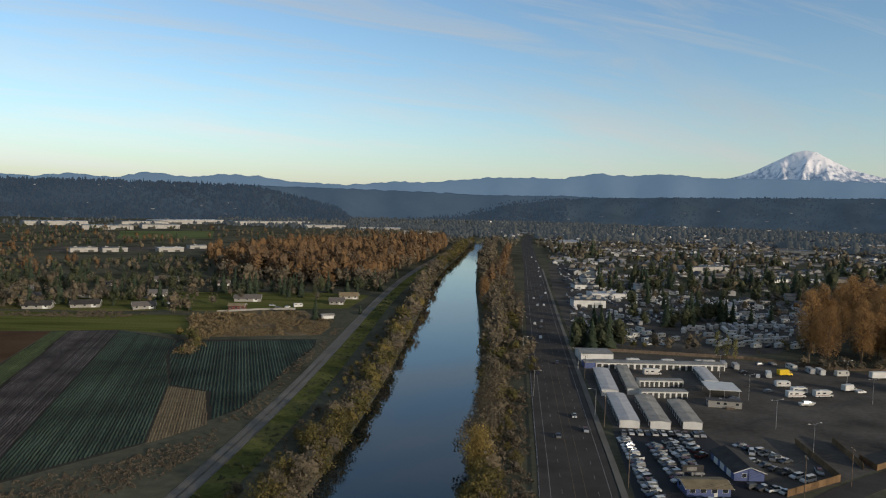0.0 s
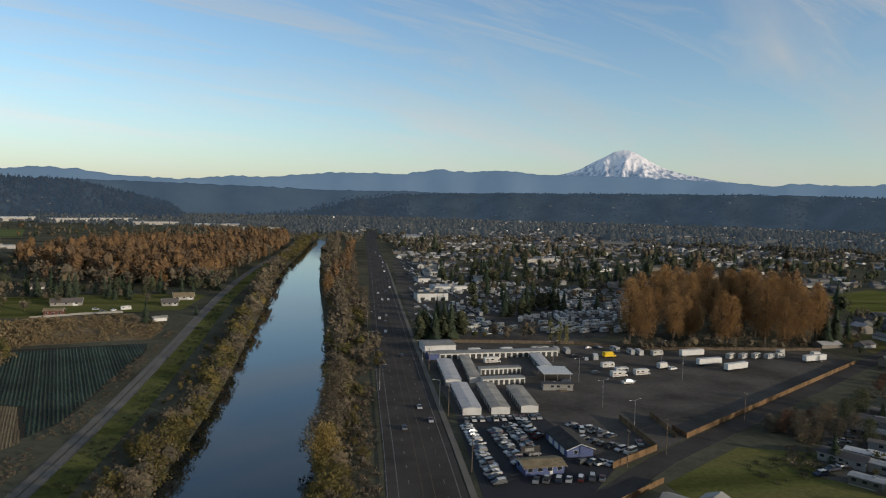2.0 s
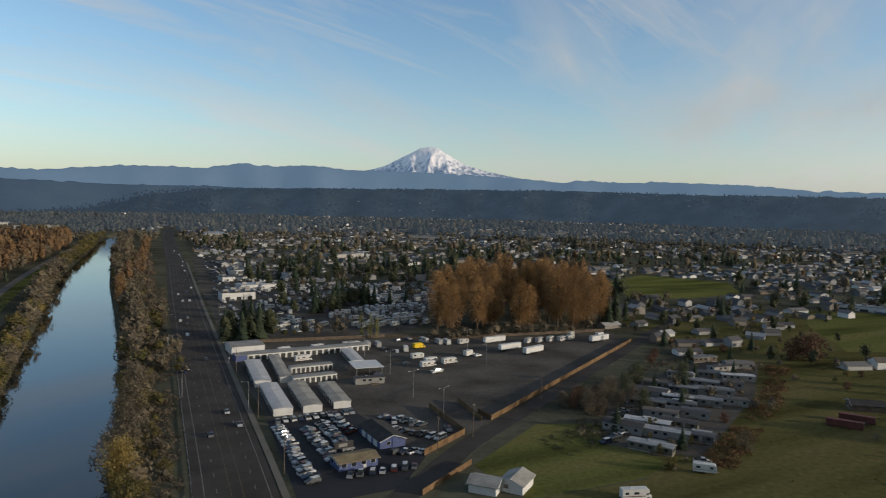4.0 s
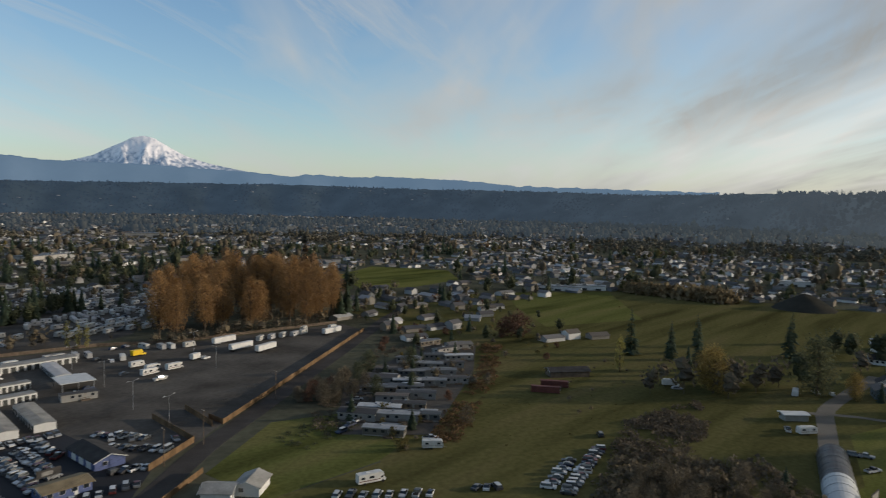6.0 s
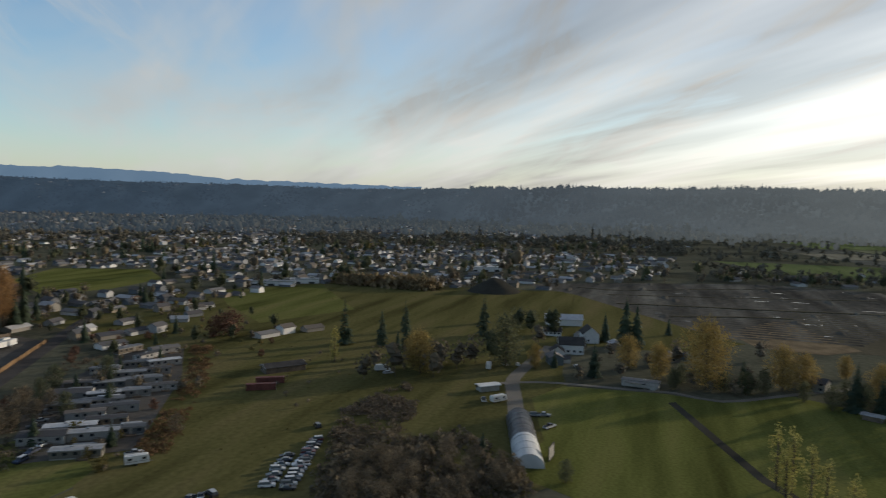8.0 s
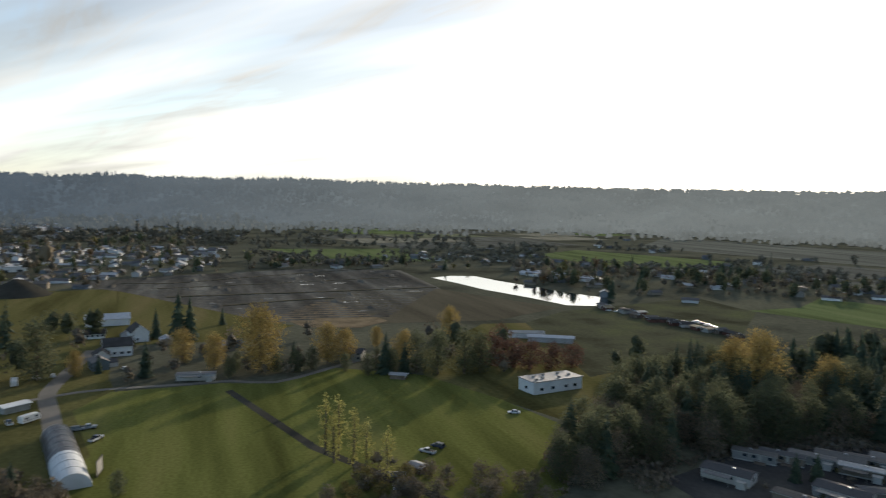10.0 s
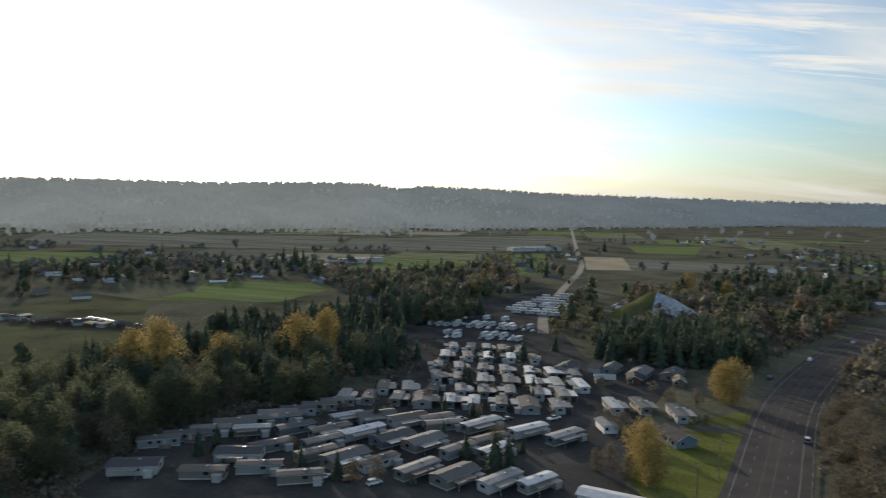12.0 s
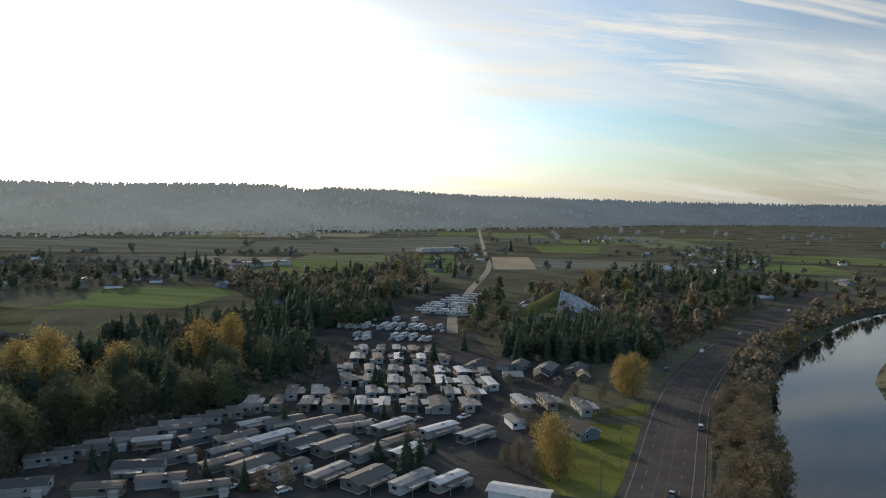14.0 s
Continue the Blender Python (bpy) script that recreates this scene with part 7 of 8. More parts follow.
park_row(170, -168, 141, -231, 9, 35, 51, (2, 1, 1))
for x, y, a, k in ((160, -149, 30, 2), (139, -154, 25, 1), (139, -170, 25, 2), (135, -180, 58, 1), (118, -180, 60, 1), (108, -181, 66, 2), (138, -198, 58, 1), (126, -201, 60, 0), (119, -221, 45, 2), (107, -223, 55, 2), (93, -223, 40, 1),
                   (81, -229, 62, 3), (64, -230, 57, 0), (51, -229, 62, 0), (79, -202, 67, 1), (84, -182, 68, 0), (72, -182, 68, 2), (59, -184, 66, 0), (49, -187, 62, 4), (97, -182, 66, 1), (103, -203, 64, 2), (115, -204, 62, 3),
                   (92, -204, 66, 2), (128, -216, 55, 4), (68, -206, 66, 4), (127, -164, 30, 1), (112, -163, 35, 1), (98, -228, 50, 1), (150, -190, 35, 4), (148, -205, 45, 1), (73, -215, 60, 1), (122, -190, 60, 1)):
    place(MH[k], x, y, a, .03)
park_row(143, -240, 62, -262, 9, 112, 58, (2, 4, 1, 4))
park_row(135, -258, 64, -280, 8, 112, 64, (4, 1, 0))
park_row(122, -284, 60, -297, 7, 112, 59, (4, 1, 0))
park_row(130, -304, 66, -315, 7, 112, 60, (4, 4, 1, 0))
park_row(136, -327, 92, -338, 5, 112, 61, (4, 1, 0))
park_row(140, -348, 104, -356, 5, 112, 62, (4, 1))
for x, y, k in ((73, -328, 0), (53, -335, 1), (39, -333, 0), (25, -336, 0)):
    place(HOUSES[k], x, y, 82, .03, .9)
sow(66, [(160, -150), (172, -172), (140, -236), (66, -262), (45, -238), (45, -185), (70, -172)], 13, lambda x, y, r: r.choice((BUSH, OLIVEBUSH, BUSH, FIR)).put(x, y, r.uniform(.14, .4)) if r.random() < .75 else None)
sow(67, [(140, -240), (60, -265), (60, -320), (95, -345), (140, -345)], 14, lambda x, y, r: r.choice((BUSH, FIR, BROWNTREE)).put(x, y, r.uniform(.14, .36)) if r.random() < .7 else None)
for y, xa, xb, n in ((-378, 162, 115, 10), (-388, 160, 116, 9), (-412, 182, 116, 13), (-421, 180, 120, 11), (-443, 198, 143, 9)):
    line_up([TRAILER, TRAILER, MOTORHOME, VAN], xa, y, xb, y - 9, n, 78, int(-y), .03, .15, 1.3)
for y in (-485, -496, -508, -520, -530, -545, -560, -575, -590):
    line_up([TRAILER, MOTORHOME], 155 + (y + 485) * .1, y, 126 - (y + 485) * .04, y - 2, 4, 5, int(-y), .03, .2, 1.2)
    line_up([TRAILER, MOTORHOME, VAN], 118 - (y + 485) * .05, y, 112 - (y + 485) * .1, y - 2, 2, 5, int(-y) + 7, .03, .1)
line_up(CARS, 140, -200, 120, -214, 5, 110, 70, .03, .2)
line_up(CARS, 106, -226, 60, -250, 7, 60, 71, .03, .2)
line_up(CARS, 130, -165, 92, -170, 6, 60, 72, .03, .2)
line_up(CARS, 100, -272, 62, -280, 6, 70, 73, .03, .2)
for x, y, s in ((64, -194, 0.58), (61, -198, 0.47), (98, -340, 0.55), (108, -283, 0.47), (105, -280, 0.43), (89, -370, 0.47), (150, -240, 0.39), (58, -352, 0.31), (118, -172, 0.31), (112, -330, 0.39)):
    FIR.put(x, y, s)
for x, y, s in ((92, -172, 0.50), (98, -168, 0.50), (70, -215, 0.50), (40, -250, 0.50), (34, -243, 0.60), (52, -300, 0.50), (30, -300, 0.50), (22, -288, 0.50), (12, -290, 0.50), (45, -345, 0.40), (112, -250, 0.40), (86, -240, 0.35), (33, -212, 0.50), (27, -205, 0.50), (36, -207, 0.45)):
    BROWNTREE.put(x, y, s)
for x, y, s in ((-1, -299, 0.90), (3, -303, 0.80), (22, -206, 0.85), (19, -200, 0.70)):
    GOLDEN.put(x, y, s)
for x, y, s in ((8, -270, .45), (12, -262, .4), (31, -236, .5)):
    OLIVEBUSH.put(x, y, s)
sow(64, [(64, -350), (32, -354), (-12, -360), (-17, -415), (20, -436), (72, -415)], 7.2, lambda x, y, r: r.choice((FIR, FIR, GREENTREE)).put(x, y, r.uniform(.6, .85)))
sow(68, [(205, -345), (225, -318), (238, -400), (222, -452), (204, -440), (190, -380)], 13, lambda x, y, r: r.choice((FIR, GREENTREE, BROWNTREE)).put(x, y, r.uniform(.5, .85)))
sow(69, [(150, -300), (205, -345), (190, -372), (140, -362), (140, -310)], 15, lambda x, y, r: r.choice((BROWNTREE, GREENTREE, FIR, BUSH)).put(x, y, r.uniform(.3, .7)) if r.random() < .7 else None)
sow(65, [(92, -380), (108, -440), (126, -600), (112, -610), (80, -470), (78, -400)], 12, lambda x, y, r: r.choice((BROWNTREE, GREENTREE, OLIVEBUSH)).put(x, y, r.uniform(.5, .9)))
brush(143, [(-8, -362), (-28, -420), (-62, -520), (-112, -622), (-70, -660), (-10, -580), (24, -440), (10, -362)], 5.6, M_GREYBRUSH, "brown scrub beside the bend of the highway", (.6, 1.5), 2.8, "roadside_scrub")
sow(144, [(-14, -425), (-52, -520), (-100, -612), (-60, -650), (-5, -570), (18, -450)], 15, lambda x, y, r: r.choice((BROWNTREE, BROWNTREE, RUSSET, GREENTREE)).put(x, y, r.uniform(.45, .85)) if r.random() < .75 else None)
field("lawn", [(28, -255), (-8, -262), (4, -190), (20, -190), (30, -215)], M_LAWN, "bright mown lawn beside the highway", "lawn", 0.045)
field("lawn", [(10, -270), (-8, -273), (-12, -288), (-3, -290)], M_LAWN, "small patch of sunny lawn", "lawn", 0.045)
gabled_hall("white_house", 16, -243, 11, 8, 3.0, 1.8, 130, M_WHITEWALL, M_DARKROOF, "white house with a dark roof on the lawn", windows=3, category="house")
for x, y, a in ((18, -273, 110), (32, -277, 115), (42, -272, 115)):
    place(MH[3 if x < 30 else 0], x, y, a, .03)
for x, y, L, W, a, wall, roof, label in ((40, -319, 9, 6, 100, M_RUSTSHED, M_DARKROOF, "red-brown shed with a dark roof beside the houses"), (21, -323, 7, 5, 100, M_WOODPOLE, M_TANROOF, "small wooden shed with a tan roof"),
                                         (52, -312, 8, 5, 15, M_WOODPOLE, M_GREYROOF, "low wooden shed with a weathered roof")):
    gabled_hall("garden_shed", x, y, L, W, 2.7, 1.4, a, wall, roof, label, category="shed")
gabled_hall("white_shed", 40, -247, 9, 5, 2.6, .6, 120, M_WHITEMETAL, M_TINROOF, "low white shed with a pale roof", category="shed")
gabled_hall("white_shed", 28, -183, 16, 6, 3.0, .6, 175, M_WHITEMETAL, M_TINROOF, "long white shed roof beside the drive", category="shed")


sow(50, [(0, -505), (6, -640), (-30, -800), (-220, -760), (-260, -620), (-130, -560), (-60, -445), (-24, -420)], 19,
    lambda x, y, r: r.choice((BROWNTREE, BROWNTREE, GREENTREE, FIR, RUSSET)).put(x, y, r.uniform(.5, 1.0)) if r.random() < .7 and x > float(np.interp(y, HIGHWAY_Y, HIGHWAY_X)) + 22 else None)


def spoil_heap(x, y, lx, ly, h, material, label, seed):
    b = Build()
    n = 22
    for i in range(n + 1):
        for j in range(n + 1):
            u, v = i / n * 2 - 1, j / n * 2 - 1
            r = math.hypot(u, v)
            z = h * max(0, 1 - r) ** .8 * (1 + .25 * noise.noise(Vector((u * 2.5, v * 2.5, seed)))) - .1
            b.v.append((x + u * lx, y + v * ly, z))
    for i in range(n):
        for j in range(n):
            k = i * (n + 1) + j
            b.f.append((k, k + n + 1, k + n + 2, k + 1))
    return tagged(part("earth_mound", b, material, smooth=True), label, "mound")


heap = spoil_heap(50, -512, 34, 24, 19, M_TARPHEAP, "earth heap with a grassy flank and grey plastic sheets", 3)
for i in range(5):   # sheets laid down the heap's shaded side
    b = Build()
    a = radians(98 + i * 21)
    for k in range(9):
        t = .08 + k * .095
        for e in (-.2, -.07, .07, .2):
            u, v = math.cos(a + e) * t, math.sin(a + e) * t
            b.v.append((50 + u * 34, -512 + v * 24, 19 * (1 - t) ** .8 * (1 + .25 * noise.noise(Vector((u * 2.5, v * 2.5, 3)))) + .16 + .14 * math.sin(k * 1.9 + e * 40 + i)))
        if k:
            q = len(b.v) - 8
            b.f += [(q + j, q + j + 1, q + j + 5, q + j + 4) for j in range(3)]
    part("plastic_sheet", b, M_SHEETING, heap, "crumpled grey plastic sheet", True)
spoil_heap(620, 130, 24, 24, 13, M_DARKFIELD, "dark earth heap at the edge of the meadow", 5)


def puddle(x, y, lx, ly, heading, rnd):
    b = Build()
    c, q = math.cos(radians(heading)), math.sin(radians(heading))
    pts = []
    for k in range(16):
        t, r = k * math.pi / 8, rnd.uniform(.55, 1.1)
        u, v = lx * math.cos(t) * r, ly * math.sin(t) * r
        pts.append((x + u * c - v * q, y + u * q + v * c, .065))
    b.poly(pts)
    setting("puddle", b, M_WATER, "irregular rain puddle on the building site", "puddle")


sow(81, [(640, 50), (690, 105), (740, 10), (790, -125), (760, -210), (610, -200), (470, -110), (470, -50)], 34, lambda x, y, r: puddle(x, y, r.uniform(3, 13), r.uniform(.5, 1.6), r.uniform(78, 112), r) if r.random() < .8 else None)
sow(82, [(640, 50), (690, 105), (740, 10), (790, -125), (760, -210), (610, -200), (470, -110), (470, -50)], 40, lambda x, y, r: spoil_heap(x, y, r.uniform(4, 14), r.uniform(2, 5), r.uniform(.8, 2.2), M_MUD, "low heap of churned mud on the building site", x) if r.random() < .6 else None)
for i, pts in enumerate(([(684, 60, 0), (680, 16, 0), (730, -74, 0), (792, -196, 0)], [(584, 20, 0), (592, -50, 0), (594, -89, 0), (610, -218, 0)], [(640, 30, 0), (660, -60, 0), (700, -205, 0)], [(530, -20, 0), (548, -70, 0), (556, -110, 0)])):
    bar, line = Build(), along(pts, 6.0)
    ribbon(line, -1.2 - .5 * (i % 2), 1.2 + .5 * (i % 2), .45 + .2 * (i % 2), bar, thick=.7)
    setting("earth_bank", bar, M_TILLED, "dark earth bank across the muddy building site", "bank")
crop_rows("mud_berms", [(634, 54), (688, 108), (742, 15), (794, -125), (765, -218), (598, -208), (460, -126), (460, -52)], M_MUD, "low berms and furrows of churned mud", 9, .45, (.12, 1), 86)
# gardens between the homes by the lane
sow(83, [(170, 190), (215, 225), (300, 300), (345, 375), (460, 360), (440, 290), (395, 218), (300, 180), (262, 195), (240, 175), (190, 158)], 15,
    lambda x, y, r: r.choice((BROWNTREE, BUSH, BUSH, RUSSET, GREENTREE, OLIVEBUSH)).put(x, y, r.uniform(.25, .6)) if r.random() < .8 else None)
field("rough_meadow", [(300, -100), (345, -112), (420, -180), (417, -212), (320, -298), (262, -262), (262, -212), (245, -175), (216, -132)], M_PASTURE, "rough olive meadow behind the white hall", "meadow", 0.025)
sow(85, [(225, 110), (300, 125), (345, 165), (330, 185), (300, 178), (250, 150)], 17, lambda x, y, r: BUSH.put(x, y, r.uniform(.15, .35)) if r.random() < .5 else None)


# ---- the town, far fields and woods: joined models past the nearest ----
def small_house(lx, ly, h, rise):
    return shell(Build(), lx, ly, h, rise), gable(Build(), lx, ly, h, rise, .5)


OPEN = [  # ground kept free of the town's houses and trees
    [(-60, 100), (90, 380), (200, 360), (310, 345), (450, 500), (450, 610), (350, 600), (180, 420), (190, 380), (60, 380)],
    [(60, -200), (60, 345), (300, 345), (345, 375), (420, 330), (600, 300), (640, 60), (600, -420), (430, -620), (180, -420)],
    [(440, 458), (490, 438), (573, 450), (640, 520), (607, 615), (500, 560)],
    [(60, 340), (320, 340), (290, 560), (250, 660), (130, 720), (180, 985), (140, 985), (100, 600)],
    [(215, -330), (220, -440), (165, -640), (98, -640), (60, -470), (60, -330)],
]


def free(x, y, gap=14):
    if abs(x - river_x(y)) < river_half(y) + 40 and y < 1700:
        return False
    h = float(np.interp(y, HY, HX))
    if -20 - gap < x - h < 14 + gap and -1200 < y < 2000:
        return False
    return not any(inside(o, x, y) for o in OPEN)


HX, HY = [q[0].x for q in highway], [q[0].y for q in highway]


def polar(x, y):
    return math.degrees(math.atan2(x, y)), math.hypot(x, y)


PATCHES = []
far_house = []
BEYOND = []   # trees of the farther belts


def patchwork():
    """Narrow fields beside one another along the straight road."""
    rnd = random.Random(5)
    d, n = Vector((.215, -.977)), Vector((.977, .215))
    words = ("dark tilled", "green", "dry stubble", "olive")
    for i in range(-4, 13):
        v = 560.0
        while v < 2150:
            length = rnd.uniform(110, 260)
            wide = 150
            u0 = i * wide - 30
            mid = n * (u0 + wide / 2) + d * (v + length / 2)
            az, r = polar(mid.x, mid.y)
            az += 360 if az < 0 else 0
            corners = [n * (u0 + a) + d * (v + b) for a, b in ((5, 5), (wide - 5, 5), (wide - 5, length - 5), (5, length - 5))]
            ok = 100 < az < 205 and 600 < r < 1980 and all(free(q.x, q.y, 10) for q in corners) and not any(inside(o, q.x, q.y) for o in FARFIELDS for q in (*corners, mid))
            if ok and rnd.random() < (.8 if r > 750 else .45):
                k = rnd.choice((0, 1, 2, 3, 1, 0, 3))
                pts = [(q.x, q.y) for q in corners]
                PATCHES.append(pts)
                field("far_field", pts, M_STRIPES[k], words[k] + " farm field in the valley", "field", 0.045)
            v += length


def make_town():
    rnd = random.Random(77)
    far, firs, leafy, orange, brown, green = [], [], [], [], [], []

    def tree(x, y, size=1.0, fir=.38):
        u, z = rnd.random(), slope_height(x, y)
        if z > 14:
            return
        row = (x, y, z - .3, rnd.uniform(0, 6.28), size * rnd.uniform(.6, 1.3), rnd.uniform(.85, 1.2))
        (firs if u < fir * .3 else brown if u < fir * .3 + .48 else green if u < fir + .62 else orange if u < fir + .635 else leafy if u < fir + .68 else brown).append(row)
    street = radians(7)
    c, s = math.cos(street), math.sin(street)
    for i in range(-10, 135):
        for j in range(4, 125):
            gx, gy = i * 22 + rnd.uniform(-8, 8), j * 24 + rnd.uniform(-8, 8)
            x, y = gx * c + gy * s, -gx * s + gy * c
            az, r = polar(x, y)
            if not (3 < az < 105 and r < 2900) or not free(x, y) or any(inside(o, x, y) for o in FARFIELDS):
                continue
            dens = 1.0 if az < 72 else max(0.15, 1 - (az - 72) / 34)
            if r > 1500:
                dens *= .55
            if r > 2200:
                dens *= .5
            if az > 62 and (r < 660 or r > 1250):
                dens *= .15
            suburb = 69 < az < 104 and 640 < r < 1180
            if suburb:
                dens = 1.35
            dens *= .8 + 1.5 * noise.noise(Vector((x * .0045, y * .0045, 4)))
            if rnd.random() < dens * .92:
                a = -street + rnd.choice((0, math.pi / 2)) + rnd.uniform(-.1, .1)
                size = rnd.uniform(.75, 1.0)
                if r < REACH["house"]:
                    place(HOUSES[rnd.choice((0, 1, 0, 1, 2, 3))], x, y, math.degrees(a))
                elif slope_height(x, y) < 8 and (r < 1500 or rnd.random() < .7):
                    far.append((x, y, slope_height(x, y) - .2, a, size, 1))
                for k in range(2):   # garden trees stand before and behind
                    if rnd.random() < (.4 if suburb else .36):
                        tree(x + rnd.uniform(-11, 11), y + rnd.choice((-12, -11, 12)) + rnd.uniform(-2, 2), rnd.uniform(.4, .8), .25)
            elif not suburb or rnd.random() < .3:
                wood = noise.noise(Vector((x * .011, y * .011, 12)))
                if wood > .03:
                    for k in range(2 if r < 900 else 3):
                        tree(x + rnd.uniform(-9, 9), y + rnd.uniform(-9, 9), rnd.uniform(.55, 1.35) * (1 + .5 * wood), .75 if wood > .2 else .3)
    dims = [small_house(15, 9, 2.7, 1.8), small_house(13, 8, 2.7, 2.0), small_house(17, 10, 2.8, 1.6), small_house(11, 8.5, 4.8, 2.2)]
    spots = far + AFAR.pop("house", [])
    joined("distant_houses", [d[0] for d in dims], spots, M_FARWALL, "pale walls of the distant houses of the town", "houses")
    joined("distant_roofs", [d[1] for d in dims], spots, M_FARROOF, "grey and brown roofs of the distant town", "roofs")

    # hedges and clumps over the open country behind the fields
    patchwork()
    for i in range(11000):
        az, r = rnd.uniform(94, 212), 430 * (2300 / 430) ** rnd.random()
        x, y = r * math.sin(radians(az)), r * math.cos(radians(az))
        if not free(x, y, 4) or any(inside(o, x, y) for o in FARFIELDS) or any(inside(o, x, y) for o in PATCHES):
            continue
        u, v = (x * .977 + y * .215) % 170, (x * -.215 + y * .977) % 290
        hedge = u < 12 or v < 12
        if (r > 880 and (az > 150 or r > 1350) and rnd.random() < .72) or (r <= 880 and az > 165 and rnd.random() < .5):
            continue
        clump = noise.noise(Vector((x * .005, y * .005, 9))) > (.02 if r > 700 else -.12)
        if clump or (hedge and rnd.random() < .8):
            tree(x, y, rnd.uniform(.7, 1.15), .2)
            if rnd.random() < .09:
                far_house.append((x + 9, y, 0, rnd.uniform(0, 3), .9, 1))
    for i in range(2600):
        az, r = rnd.uniform(60, 112), 650 * (2250 / 650) ** rnd.random()
        x, y = r * math.sin(radians(az)), r * math.cos(radians(az))
        if free(x, y) and not any(inside(o, x, y) for o in FARFIELDS) and (r > 1150 or rnd.random() < .3) and noise.noise(Vector((x * .005, y * .005, 5))) > -.1:
            tree(x, y, rnd.uniform(.8, 1.3), .2)
    # west of the river
    for i in range(4200):
        az, r = rnd.uniform(-46, 7), 560 * (2700 / 560) ** rnd.random()
        x, y = r * math.sin(radians(az)), r * math.cos(radians(az))
        if not free(x, y, 4) or any(inside(o, x, y) for o in FARFIELDS) or x > river_x(y) - 60:
            continue
        if noise.noise(Vector((x * .004, y * .004, 2))) > -.2:
            row = (x, y, 0, rnd.uniform(0, 6.28), rnd.uniform(.5, 1.05), rnd.uniform(.9, 1.15))
            u = rnd.random()
            (orange if u < .16 and r > 640 and x < -380 else brown if u < .6 else green if u < .85 else firs).append(row)
    for i in range(3200):   # woods where the river bends away
        x, y = rnd.uniform(-250, 480), rnd.uniform(1350, 2600)
        if abs(x - float(np.interp(y, HY, HX))) > 18 and abs(x - river_x(y)) > 30:
            (brown if rnd.random() < .9 else orange).append((x, y, 0, rnd.uniform(0, 6.28), rnd.uniform(.5, 1.05), 1.0))
    for i in range(9000):   # far suburbs under trees, towards the foot of the slopes
        az, r = rnd.uniform(3, 86), rnd.uniform(1500, 3420)
        x, y = r * math.sin(radians(az)), r * math.cos(radians(az))
        wood = noise.noise(Vector((x * .0022, y * .0022, 7))) + .7 * noise.noise(Vector((x * .009, y * .009, 8)))
        if slope_height(x, y) > 4 or wood < .02 or not free(x, y):
            if slope_height(x, y) < 4 and rnd.random() < .55 and free(x, y):
                far_house.append((x, y, 0, rnd.uniform(0, 3), rnd.uniform(.8, 1.5), 1))
            continue
        size = rnd.uniform(.45, 1.25) * (1 + .3 * wood)
        (brown if rnd.random() < .62 else green if rnd.random() < .7 else firs).append((x, y, 0, rnd.uniform(0, 6.28), size, rnd.uniform(.8, 1.1)))
        if rnd.random() < .22:
            far_house.append((x + 8, y - 12, 0, rnd.uniform(0, 3), 1.1, 1))
    for i in range(3600):   # trees and hedges along the foot of the long ridge
        az = rnd.uniform(78, 200)
        r = foot(SLOPES[-1][0], max(84, az)) + rnd.uniform(-260, 70)
        x, y = r * math.sin(radians(az)), r * math.cos(radians(az))
        if noise.noise(Vector((x * .006, y * .006, 3))) + .4 * noise.noise(Vector((x * .03, y * .03, 3))) > -.15:
            (brown if rnd.random() < .6 else green).append((x, y, slope_height(x, y) - .5, rnd.uniform(0, 6.28), rnd.uniform(.5, 1.2), 1.0))
    for i in range(4500):   # woods before the hazy ridge
        az, r = radians(rnd.uniform(-18, 14)), rnd.uniform(2100, 3450)
        (brown if rnd.random() < .7 else green).append((r * math.sin(az), r * math.cos(az), 0, rnd.uniform(0, 6.28), rnd.uniform(.5, 1.15), 1.0))
    joined("farm_houses", [d[0] for d in dims], far_house, M_FARWALL, "pale walls of scattered farm houses", "houses")
    joined("farm_roofs", [d[1] for d in dims], far_house, M_FARROOF, "grey roofs of scattered farm houses", "roofs")
    green.extend(BEYOND)
    # forest on the hillsides, with houses among the trees
    hill_f, hill_l, hill_h = [], [], []
    for feet, crest, deep in SLOPES:
        az0, az1 = max(-44, feet[0][0]), min(204, feet[-1][0])
        mid = foot(feet, (az0 + az1) / 2) + deep / 2
        for i in range(int(radians(az1 - az0) * mid * deep / 16.5 ** 2)):
            az, t = rnd.uniform(az0, az1), rnd.random() ** .85
            r = foot(feet, az) + deep * t
            x, y = r * math.sin(radians(az)), r * math.cos(radians(az))
            z, stand = slope_height(x, y), noise.noise(Vector((x * .006, y * .006, 6)))
            near_town = 10 < az < 76
            if near_town and (stand > .25 or rnd.random() < .3):
                continue
            if rnd.random() < (.03 if near_town else .010 if az < 0 or az > 148 else .004) and t < .85 and stand < .1:
                hill_h.append((x, y, z - .5, rnd.uniform(0, 3), 1.0, 1))
                continue
            fir = rnd.random() < .38 + .6 * stand
            (hill_f if fir else hill_l).append((x, y, z - 3, rnd.uniform(0, 6.28), rnd.uniform(.85, 1.6) * (.62 if near_town else 1), rnd.uniform(.65, 1.0)))
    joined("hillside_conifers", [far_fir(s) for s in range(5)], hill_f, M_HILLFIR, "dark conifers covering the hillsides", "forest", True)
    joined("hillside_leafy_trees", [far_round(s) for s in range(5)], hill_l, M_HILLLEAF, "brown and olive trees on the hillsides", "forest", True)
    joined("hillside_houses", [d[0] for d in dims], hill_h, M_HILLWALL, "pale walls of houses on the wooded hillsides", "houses")
